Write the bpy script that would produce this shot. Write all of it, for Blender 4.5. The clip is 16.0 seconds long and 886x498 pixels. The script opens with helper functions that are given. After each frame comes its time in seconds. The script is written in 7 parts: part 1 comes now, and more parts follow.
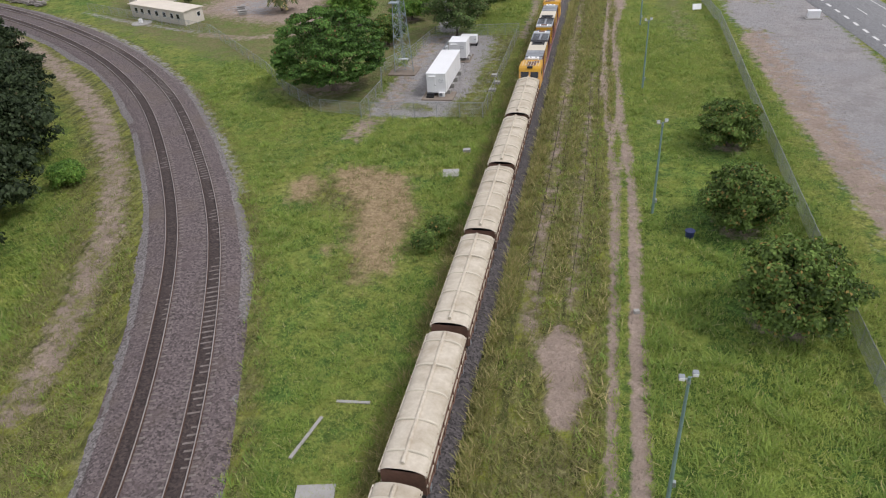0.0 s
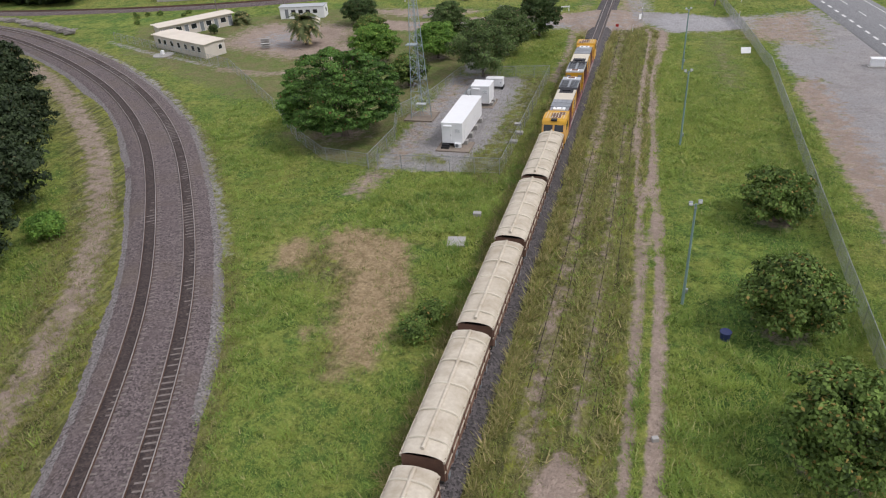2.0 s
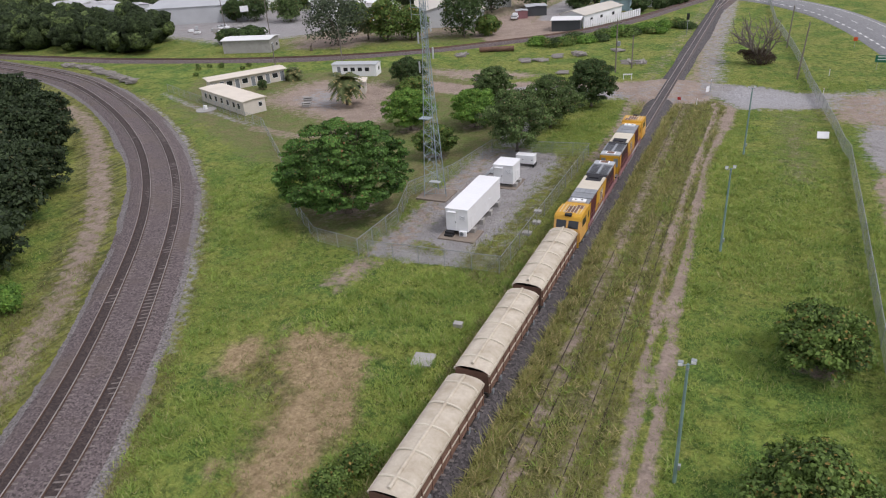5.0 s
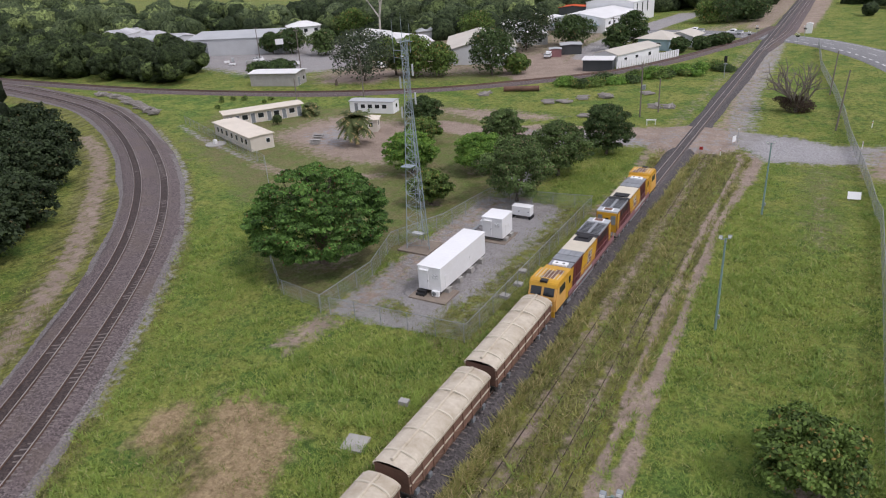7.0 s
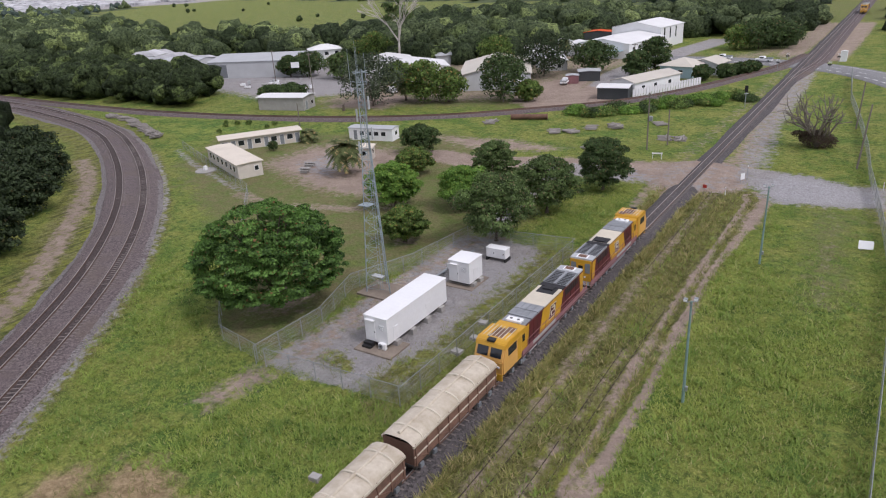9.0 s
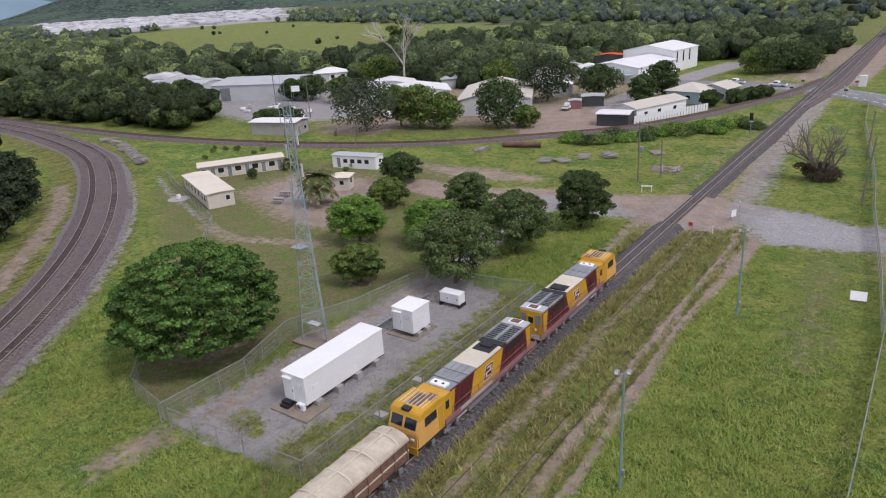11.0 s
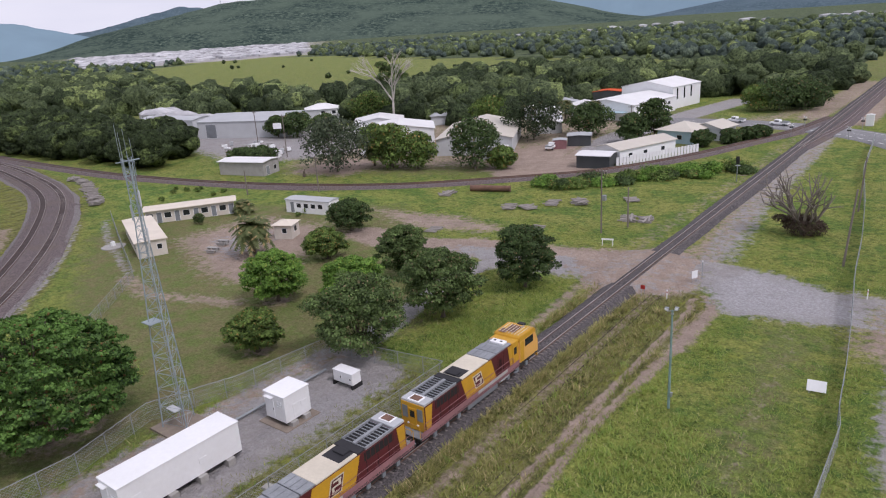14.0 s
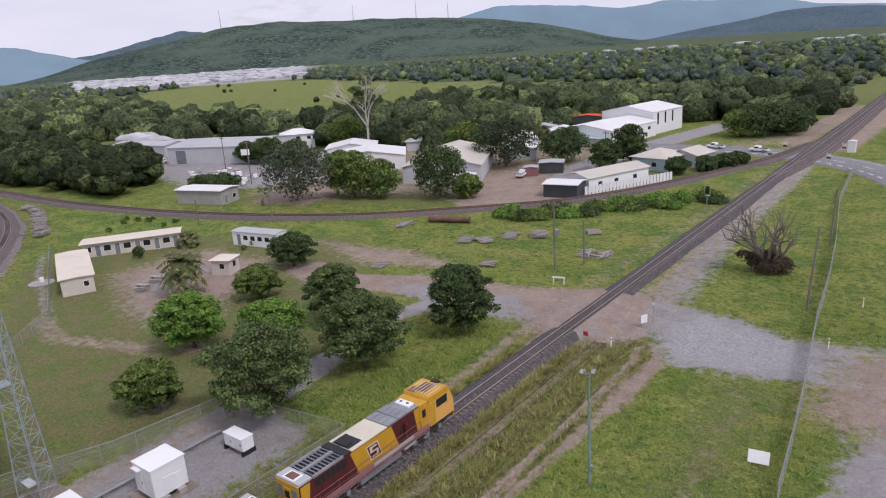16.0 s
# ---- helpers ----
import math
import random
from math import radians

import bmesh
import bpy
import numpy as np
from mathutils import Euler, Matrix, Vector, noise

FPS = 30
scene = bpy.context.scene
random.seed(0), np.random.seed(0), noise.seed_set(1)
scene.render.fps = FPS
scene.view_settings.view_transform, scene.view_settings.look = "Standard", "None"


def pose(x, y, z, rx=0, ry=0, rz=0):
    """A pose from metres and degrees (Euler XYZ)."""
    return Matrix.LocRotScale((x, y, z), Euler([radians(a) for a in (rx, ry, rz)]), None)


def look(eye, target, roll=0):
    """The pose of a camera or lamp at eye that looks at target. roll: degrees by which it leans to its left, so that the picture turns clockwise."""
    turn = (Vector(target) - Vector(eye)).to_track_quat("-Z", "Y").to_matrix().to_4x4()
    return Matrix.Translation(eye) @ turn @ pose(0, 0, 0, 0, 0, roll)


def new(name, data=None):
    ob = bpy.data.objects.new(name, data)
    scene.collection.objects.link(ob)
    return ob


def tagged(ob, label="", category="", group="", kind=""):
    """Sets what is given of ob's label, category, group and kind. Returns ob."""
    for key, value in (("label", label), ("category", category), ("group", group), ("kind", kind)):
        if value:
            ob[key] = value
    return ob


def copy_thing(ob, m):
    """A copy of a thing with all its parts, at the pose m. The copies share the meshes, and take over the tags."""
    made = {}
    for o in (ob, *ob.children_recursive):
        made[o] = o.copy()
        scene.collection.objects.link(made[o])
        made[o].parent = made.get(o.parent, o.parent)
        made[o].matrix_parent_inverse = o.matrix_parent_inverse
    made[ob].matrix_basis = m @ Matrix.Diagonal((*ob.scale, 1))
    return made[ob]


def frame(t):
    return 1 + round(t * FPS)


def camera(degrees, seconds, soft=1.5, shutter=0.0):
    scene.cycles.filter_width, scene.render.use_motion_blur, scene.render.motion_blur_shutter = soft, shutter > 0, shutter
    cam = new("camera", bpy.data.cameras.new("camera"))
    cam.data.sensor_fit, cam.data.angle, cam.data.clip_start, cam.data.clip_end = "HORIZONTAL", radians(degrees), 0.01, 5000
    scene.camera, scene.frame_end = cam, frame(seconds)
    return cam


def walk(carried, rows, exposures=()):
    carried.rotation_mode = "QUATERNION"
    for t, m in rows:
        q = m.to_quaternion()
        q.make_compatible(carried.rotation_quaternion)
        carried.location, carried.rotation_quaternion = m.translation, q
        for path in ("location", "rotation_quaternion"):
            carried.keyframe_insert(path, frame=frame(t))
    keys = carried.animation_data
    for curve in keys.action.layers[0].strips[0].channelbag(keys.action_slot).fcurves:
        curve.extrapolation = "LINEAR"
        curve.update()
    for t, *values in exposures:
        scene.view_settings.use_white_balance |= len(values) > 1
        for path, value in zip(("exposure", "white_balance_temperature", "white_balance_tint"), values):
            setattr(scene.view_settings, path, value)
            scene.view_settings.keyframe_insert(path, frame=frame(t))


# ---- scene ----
cam = camera(65.1, 16.0, 1.15)
PATH = [
    (0, (0.801, -0.442, 34.717), (0.381, 1.182, 33.629), -4.2),
    (0.5, (0.819, 2.262, 34.709), (0.373, 3.89, 33.636), -4.2),
    (1, (1.113, 4.985, 34.72), (0.64, 6.614, 33.661), -4.3),
    (1.5, (1.665, 7.64, 34.743), (1.161, 9.269, 33.697), -4.4),
    (2, (2.314, 10.123, 34.769), (1.774, 11.749, 33.737), -4.2),
    (2.5, (3.069, 12.515, 34.778), (2.487, 14.135, 33.76), -4.1),
    (3, (3.963, 14.951, 34.761), (3.337, 16.563, 33.756), -3.9),
    (3.5, (4.941, 17.355, 34.722), (4.273, 18.96, 33.733), -3.8),
    (4, (6.033, 19.791, 34.677), (5.326, 21.394, 33.711), -3.7),
    (4.2, (6.48, 20.791, 34.655), (5.759, 22.393, 33.701), -3.8),
    (6.3, (11.286, 30.972, 34.386), (10.391, 32.55, 33.545), -3.7),
    (6.5, (11.736, 31.968, 34.38), (10.83, 33.544, 33.544), -3.6),
    (7, (12.838, 34.497, 34.307), (11.905, 36.065, 33.486), -3.6),
    (7.5, (13.856, 36.904, 34.194), (12.898, 38.464, 33.388), -3.5),
    (8, (14.879, 39.465, 34.092), (13.895, 41.016, 33.301), -3.5),
    (8.5, (15.89, 42.08, 33.971), (14.879, 43.622, 33.196), -3.5),
    (9, (16.834, 44.667, 33.903), (15.798, 46.198, 33.142), -3.5),
    (9.2, (17.206, 45.719, 33.896), (16.16, 47.247, 33.139), -3.7),
    (11.5, (21.135, 58.031, 33.406), (20.011, 59.535, 32.717), -3.6),
    (12, (21.894, 60.677, 33.298), (20.757, 62.178, 32.624), -3.7),
    (12.5, (22.618, 63.374, 33.216), (21.459, 64.864, 32.556), -3.7),
    (13, (23.33, 66.106, 33.145), (22.155, 67.59, 32.5), -3.7),
    (13.5, (24.058, 68.844, 33.12), (22.876, 70.328, 32.489), -3.7),
    (14, (24.674, 71.621, 33.066), (23.489, 73.11, 32.449), -3.8),
    (14.5, (25.238, 74.367, 32.991), (24.052, 75.86, 32.389), -3.8),
    (15, (25.788, 77.092, 32.878), (24.599, 78.59, 32.291), -3.8),
    (15.5, (26.405, 79.802, 32.751), (25.213, 81.303, 32.181), -3.8),
    (16, (27.024, 82.54, 32.665), (25.83, 84.045, 32.108), -3.8),
]
walk(cam, [(t, look(eye, target, roll)) for t, eye, target, roll in PATH], ((0.0, -0.04, 6350, 15), (4.0, -0.05, 6300, 17), (9.0, -0.12, 6200, 20), (13.0, -0.11, 6180, 22), (16.0, -0.16, 6160, 24)))

# ---- world and light ----
SUN_EL, SUN_AZ = radians(52), radians(100)
world = bpy.data.worlds.new("overcast_sky")
scene.world = world
world.use_nodes = True
wn, wl = world.node_tree.nodes, world.node_tree.links
wn.clear()
w_out = wn.new("ShaderNodeOutputWorld")
w_bg = wn.new("ShaderNodeBackground")
w_sky = wn.new("ShaderNodeTexSky")
w_sky.sky_type, w_sky.sun_disc = "NISHITA", False
w_sky.sun_elevation, w_sky.sun_rotation = SUN_EL, SUN_AZ
w_sky.altitude, w_sky.air_density, w_sky.dust_density = 30, 1.0, 2.0
w_co = wn.new("ShaderNodeTexCoord")
w_map = wn.new("ShaderNodeMapping")
w_map.inputs["Scale"].default_value = (1.0, 1.0, 4.5)
w_noise = wn.new("ShaderNodeTexNoise")
w_noise.inputs["Scale"].default_value, w_noise.inputs["Detail"].default_value = 3.2, 7
w_noise.inputs["Roughness"].default_value = 0.55
w_cover = wn.new("ShaderNodeMapRange")
w_cover.inputs["From Min"].default_value, w_cover.inputs["From Max"].default_value = 0.30, 0.45
w_tone = wn.new("ShaderNodeTexNoise")
w_tone.inputs["Scale"].default_value, w_tone.inputs["Detail"].default_value = 5.0, 6
w_cloud = wn.new("ShaderNodeMix")
w_cloud.data_type = "RGBA"
w_cloud.inputs[6].default_value, w_cloud.inputs[7].default_value = (0.74, 0.78, 0.85, 1), (0.97, 0.98, 1.0, 1)
w_white = wn.new("ShaderNodeBackground")
w_white.inputs["Strength"].default_value = 0.98
w_mix = wn.new("ShaderNodeMixShader")
wl.new(w_co.outputs["Generated"], w_map.inputs["Vector"])
wl.new(w_map.outputs["Vector"], w_noise.inputs["Vector"])
wl.new(w_map.outputs["Vector"], w_tone.inputs["Vector"])
wl.new(w_noise.outputs["Fac"], w_cover.inputs["Value"])
wl.new(w_tone.outputs["Fac"], w_cloud.inputs["Factor"])
wl.new(w_sky.outputs["Color"], w_bg.inputs["Color"])
w_bg.inputs["Strength"].default_value = 0.11
wl.new(w_cloud.outputs[2], w_white.inputs["Color"])
wl.new(w_cover.outputs["Result"], w_mix.inputs["Fac"])
wl.new(w_bg.outputs["Background"], w_mix.inputs[1])
wl.new(w_white.outputs["Background"], w_mix.inputs[2])
wl.new(w_mix.outputs["Shader"], w_out.inputs["Surface"])

sun = new("sun", bpy.data.lights.new("sun", "SUN"))
sun.data.energy, sun.data.angle, sun.data.color = 1.9, radians(12), (1.0, 0.96, 0.9)
sun_dir = Vector((math.cos(SUN_EL) * math.sin(SUN_AZ), math.cos(SUN_EL) * math.cos(SUN_AZ), math.sin(SUN_EL)))
sun.matrix_world = look(sun_dir * 300, (0, 0, 0))


# ---- materials ----
def nodes_of(name):
    m = bpy.data.materials.new(name)
    m.use_nodes = True
    nt = m.node_tree
    return m, nt.nodes, nt.links, nt.nodes["Principled BSDF"]


def mixed(n, l, fac, a, b, blend="MIX"):
    """A colour mix; fac, a and b are sockets or values."""
    k = n.new("ShaderNodeMix")
    k.data_type, k.blend_type = "RGBA", blend
    for socket, v in ((k.inputs[0], fac), (k.inputs[6], a), (k.inputs[7], b)):
        if isinstance(v, bpy.types.NodeSocket):
            l.new(v, socket)
        elif isinstance(v, (int, float)):
            socket.default_value = v
        else:
            socket.default_value = (*v, 1)
    return k.outputs[2]


def noise_fac(n, l, vec, scale, detail=4, lo=0.35, hi=0.65, rough=0.6):
    t = n.new("ShaderNodeTexNoise")
    t.inputs["Scale"].default_value, t.inputs["Detail"].default_value, t.inputs["Roughness"].default_value = scale, detail, rough
    l.new(vec, t.inputs["Vector"])
    r = n.new("ShaderNodeMapRange")
    r.inputs["From Min"].default_value, r.inputs["From Max"].default_value = lo, hi
    l.new(t.outputs["Fac"], r.inputs["Value"])
    return r.outputs["Result"]


def bumped(n, l, p, height, strength, dist):
    b = n.new("ShaderNodeBump")
    b.inputs["Strength"].default_value, b.inputs["Distance"].default_value = strength, dist
    l.new(height, b.inputs["Height"])
    l.new(b.outputs["Normal"], p.inputs["Normal"])


def surface(name, base, dark, rough=0.7, metal=0.0, grain=6.0, stain=0.5, amount=0.6, bump=0.2, streak=1.0, island=False):
    """A worn surface: base colour with large stains towards dark, fine grain and a light relief."""
    m, n, l, p = nodes_of(name)
    co = n.new("ShaderNodeTexCoord")
    mp = n.new("ShaderNodeMapping")
    mp.inputs["Scale"].default_value = (1, 1, streak)
    l.new(co.outputs["Object"], mp.inputs["Vector"])
    v = mp.outputs["Vector"]
    big = noise_fac(n, l, v, stain, 5, 0.38, 0.72)
    fine = noise_fac(n, l, v, grain, 4, 0.3, 0.8)
    info = n.new("ShaderNodeObjectInfo")
    c = mixed(n, l, big, base, tuple(b + (d - b) * amount for b, d in zip(base, dark)))
    k = n.new("ShaderNodeMath")
    k.operation, k.inputs[1].default_value = "MULTIPLY", 0.35
    l.new(fine, k.inputs[0])
    c = mixed(n, l, k.outputs[0], c, dark)
    r = n.new("ShaderNodeMath")
    r.operation, r.inputs[1].default_value = "MULTIPLY", 0.22
    if island:
        l.new(n.new("ShaderNodeNewGeometry").outputs["Random Per Island"], r.inputs[0])
    else:
        l.new(info.outputs["Random"], r.inputs[0])
    c = mixed(n, l, r.outputs[0], c, dark)
    l.new(c, p.inputs["Base Color"])
    p.inputs["Roughness"].default_value, p.inputs["Metallic"].default_value = rough, metal
    bumped(n, l, p, fine, bump, 0.02)
    return m


def leaf_material(name, light, dark, warm, warm_share=0.06, clump_scale=0.5):
    """Leaves: each its own tone, clumps lighter or darker, a few leaves turned yellow or brown."""
    m, n, l, p = nodes_of(name)
    geo = n.new("ShaderNodeNewGeometry")
    co = n.new("ShaderNodeTexCoord")
    clump = noise_fac(n, l, co.outputs["Object"], clump_scale, 3, 0.36, 0.66)
    a = mixed(n, l, geo.outputs["Random Per Island"], dark, tuple(0.45 * d + 0.55 * x for d, x in zip(dark, light)))
    b = mixed(n, l, geo.outputs["Random Per Island"], tuple(0.6 * d + 0.4 * x for d, x in zip(dark, light)), light)
    c = mixed(n, l, clump, a, b)
    g = n.new("ShaderNodeMath")
    g.operation, g.inputs[1].default_value = "GREATER_THAN", 1.0 - warm_share
    l.new(geo.outputs["Random Per Island"], g.inputs[0])
    c = mixed(n, l, g.outputs[0], c, warm)
    l.new(c, p.inputs["Base Color"])
    p.inputs["Roughness"].default_value = 0.6
    p.inputs["Specular IOR Level"].default_value = 0.2
    thin = n.new("ShaderNodeBsdfTranslucent")
    l.new(c, thin.inputs["Color"])
    both = n.new("ShaderNodeMixShader")
    both.inputs["Fac"].default_value = 0.25
    l.new(p.outputs["BSDF"], both.inputs[1])
    l.new(thin.outputs["BSDF"], both.inputs[2])
    l.new(both.outputs["Shader"], n["Material Output"].inputs["Surface"])
    return m


M = {
    "steel": surface("galvanised_steel", (0.42, 0.45, 0.46), (0.24, 0.26, 0.27), 0.45, 0.6),
    "tower_steel": surface("tower_galvanised_steel", (0.42, 0.50, 0.54), (0.2, 0.23, 0.24), 0.5, 0.4),
    "rail": surface("rusty_rail_steel", (0.16, 0.09, 0.06), (0.07, 0.045, 0.035), 0.6, 0.4),
    "rail_head": surface("worn_rail_head", (0.46, 0.42, 0.40), (0.26, 0.21, 0.19), 0.4, 0.4),
    "old_rail": surface("old_rusted_rail", (0.08, 0.055, 0.045), (0.04, 0.03, 0.025), 0.8, 0.2),
    "sleeper": surface("concrete_sleeper", (0.235, 0.205, 0.19), (0.11, 0.09, 0.08), 0.9, 0, 9, 1.2),
    "ballast": None,
    "white_paint": surface("white_painted_steel", (0.86, 0.87, 0.88), (0.68, 0.68, 0.67), 0.45, 0, 3, 0.35, 0.35, 0.05),
    "cream_wall": surface("cream_painted_wall", (0.66, 0.61, 0.54), (0.46, 0.42, 0.36), 0.8, 0, 5, 0.5),
    "cream_roof": surface("cream_sheet_roof", (0.74, 0.67, 0.56), (0.55, 0.49, 0.40), 0.6, 0, 3, 0.3),
    "grey_metal": surface("grey_painted_metal", (0.26, 0.28, 0.30), (0.12, 0.13, 0.14), 0.6, 0.1, 5, 0.8),
    "dark_metal": surface("dark_metal", (0.03, 0.03, 0.033), (0.012, 0.012, 0.012), 0.6, 0.2),
    "mud_concrete": surface("mud_stained_concrete", (0.30, 0.25, 0.20), (0.15, 0.12, 0.095), 0.95, 0, 6, 0.9),
    "concrete": surface("weathered_concrete", (0.42, 0.41, 0.39), (0.25, 0.24, 0.22), 0.9, 0, 8, 0.7),
    "glass": surface("dark_window_glass", (0.025, 0.03, 0.035), (0.01, 0.012, 0.014), 0.08, 0, 3, 0.5, 0.5, 0.0),
    "bark": surface("grey_brown_bark", (0.16, 0.125, 0.095), (0.07, 0.055, 0.04), 0.95, 0, 12, 1.5),
    "pale_bark": surface("bleached_bare_wood", (0.62, 0.58, 0.53), (0.38, 0.34, 0.3), 0.9, 0, 10, 1.0),
    "loco_yellow": surface("weathered_yellow_paint", (0.64, 0.35, 0.014), (0.34, 0.18, 0.03), 0.5, 0, 5, 0.5, 0.45, 0.05),
    "loco_peach": surface("faded_orange_yellow_paint", (0.76, 0.42, 0.10), (0.5, 0.27, 0.09), 0.5, 0, 5, 0.5, 0.4, 0.05),
    "loco_maroon": surface("weathered_maroon_paint", (0.115, 0.015, 0.019), (0.05, 0.011, 0.012), 0.55, 0, 5, 0.6, 0.6, 0.05),
    "loco_pink": surface("faded_red_sill", (0.33, 0.15, 0.16), (0.15, 0.08, 0.08), 0.8, 0, 6, 0.6),
    "loco_grey": surface("sooty_grey_roof", (0.34, 0.36, 0.38), (0.11, 0.115, 0.12), 0.6, 0.1, 6, 0.7),
    "loco_cream": surface("faded_cream_roof", (0.68, 0.62, 0.5), (0.42, 0.38, 0.3), 0.65, 0, 5, 0.5),
    "soot": surface("exhaust_soot", (0.03, 0.03, 0.034), (0.015, 0.015, 0.017), 0.9, 0),
    "wheel": surface("bogie_grime", (0.05, 0.045, 0.04), (0.025, 0.022, 0.02), 0.8, 0.2),
    "red": surface("red_paint", (0.55, 0.03, 0.02), (0.3, 0.02, 0.015), 0.5),
    "orange": surface("orange_cover", (0.75, 0.11, 0.02), (0.45, 0.07, 0.02), 0.6),
    "tarp": surface("dirty_cream_tarpaulin", (0.62, 0.565, 0.465), (0.32, 0.26, 0.18), 0.8, 0, 4, 0.8, 0.7, 0.4),
    "crossing_dirt": surface("packed_crossing_dirt", (0.40, 0.32, 0.26), (0.22, 0.18, 0.15), 0.95, 0, 1.5, 0.9),
    "rust": surface("rusty_wagon_side", (0.24, 0.13, 0.09), (0.085, 0.05, 0.036), 0.85, 0.1, 6, 0.9, 0.8),
    "pole_green": surface("weathered_green_pole", (0.25, 0.38, 0.345), (0.12, 0.19, 0.17), 0.7, 0.2),
    "sign_green": surface("green_sign_face", (0.01, 0.17, 0.09), (0.01, 0.1, 0.06), 0.5),
    "old_sleeper": surface("sun_bleached_sleeper_timber", (0.36, 0.335, 0.31), (0.15, 0.13, 0.115), 0.9),
    "timber": surface("grey_timber_pole", (0.23, 0.2, 0.17), (0.12, 0.1, 0.085), 0.9),
    "blue": surface("blue_plastic", (0.025, 0.04, 0.13), (0.015, 0.02, 0.07), 0.5),
    "shed_wall": surface("grey_white_sheet_wall", (0.58, 0.60, 0.61), (0.42, 0.43, 0.44), 0.6, 0, 3, 0.2),
    "shed_roof": surface("grey_sheet_roof", (0.47, 0.49, 0.5), (0.33, 0.34, 0.35), 0.55, 0, 3, 0.15),
    "white_roof": surface("white_sheet_roof", (0.78, 0.78, 0.77), (0.6, 0.6, 0.59), 0.55, 0, 3, 0.15, 0.5),
    "tan_roof": surface("beige_sheet_roof", (0.60, 0.56, 0.48), (0.45, 0.42, 0.36), 0.6, 0, 3, 0.15),
    "pale_blue": surface("pale_blue_wall", (0.42, 0.58, 0.64), (0.3, 0.42, 0.47), 0.7),
    "charcoal": surface("charcoal_wall", (0.06, 0.065, 0.07), (0.035, 0.04, 0.04), 0.7),
    "road_paint": surface("white_road_paint", (0.72, 0.72, 0.7), (0.45, 0.45, 0.43), 0.8),
    "grass": None,
}
M["leaf_mango"] = leaf_material("mango_leaves", (0.26, 0.385, 0.09), (0.016, 0.034, 0.010), (0.341, 0.248, 0.078))
M["leaf_flame"] = leaf_material("feathery_leaves", (0.21, 0.39, 0.085), (0.011, 0.031, 0.011), (0.22, 0.13, 0.055), 0.03, 0.3)
M["leaf_light"] = leaf_material("bright_leaves", (0.283, 0.488, 0.087), (0.043, 0.104, 0.020), (0.310, 0.388, 0.078))
M["leaf_dark"] = leaf_material("dark_leaves", (0.13, 0.205, 0.066), (0.014, 0.026, 0.010), (0.217, 0.171, 0.078), 0.03)
M["leaf_olive"] = leaf_material("olive_leaves", (0.22, 0.325, 0.105), (0.016, 0.029, 0.011), (0.248, 0.202, 0.109), 0.04)
M["leaf_palm"] = leaf_material("palm_leaves", (0.186, 0.217, 0.085), (0.062, 0.085, 0.031), (0.388, 0.295, 0.139), 0.12)
M["leaf_grey"] = leaf_material("grey_green_leaves", (0.15, 0.19, 0.105), (0.02, 0.034, 0.022), (0.2, 0.2, 0.14), 0.03)
M["leaf_deep"] = leaf_material("deep_green_leaves", (0.085, 0.122, 0.052), (0.012, 0.022, 0.011), (0.1, 0.09, 0.04), 0.02)
M["wood_near"] = leaf_material("woodland_leaves", (0.095, 0.135, 0.052), (0.016, 0.028, 0.013), (0.19, 0.21, 0.10), 0.02, 0.055)
M["wood_olive"] = leaf_material("pale_woodland_leaves", (0.135, 0.17, 0.078), (0.03, 0.045, 0.022), (0.22, 0.22, 0.12), 0.03, 0.055)
M["grass_blades"] = leaf_material("grass_blades", (0.44, 0.49, 0.115), (0.15, 0.245, 0.05), (0.46, 0.43, 0.18), 0.08, 0.085)
M["tall_blades"] = leaf_material("rank_grass_blades", (0.38, 0.48, 0.10), (0.10, 0.19, 0.042), (0.42, 0.42, 0.17), 0.06, 0.11)
M["weed_blades"] = leaf_material("olive_weed_blades", (0.42, 0.41, 0.13), (0.15, 0.155, 0.055), (0.48, 0.40, 0.2), 0.2, 0.2)
M["dry_blades"] = leaf_material("dry_grass_blades", (0.40, 0.36, 0.17), (0.16, 0.15, 0.06), (0.24, 0.28, 0.07), 0.3)


def ballast_material(name, base, dark, light):
    m, n, l, p = nodes_of(name)
    co = n.new("ShaderNodeTexCoord")
    v = n.new("ShaderNodeTexVoronoi")
    v.inputs["Scale"].default_value = 7.0
    l.new(co.outputs["Object"], v.inputs["Vector"])
    sep = n.new("ShaderNodeSeparateColor")
    l.new(v.outputs["Color"], sep.inputs[0])
    c = mixed(n, l, sep.outputs[0], dark, light)
    c = mixed(n, l, noise_fac(n, l, co.outputs["Object"], 0.35, 5, 0.5, 0.8), c, base)
    c = mixed(n, l, noise_fac(n, l, co.outputs["Object"], 0.12, 3, 0.5, 0.85), c, (0.13, 0.1, 0.075) if name == "track_ballast" else base)
    l.new(c, p.inputs["Base Color"])
    p.inputs["Roughness"].default_value = 0.95
    bumped(n, l, p, v.outputs["Distance"], 0.8, 0.05)
    return m


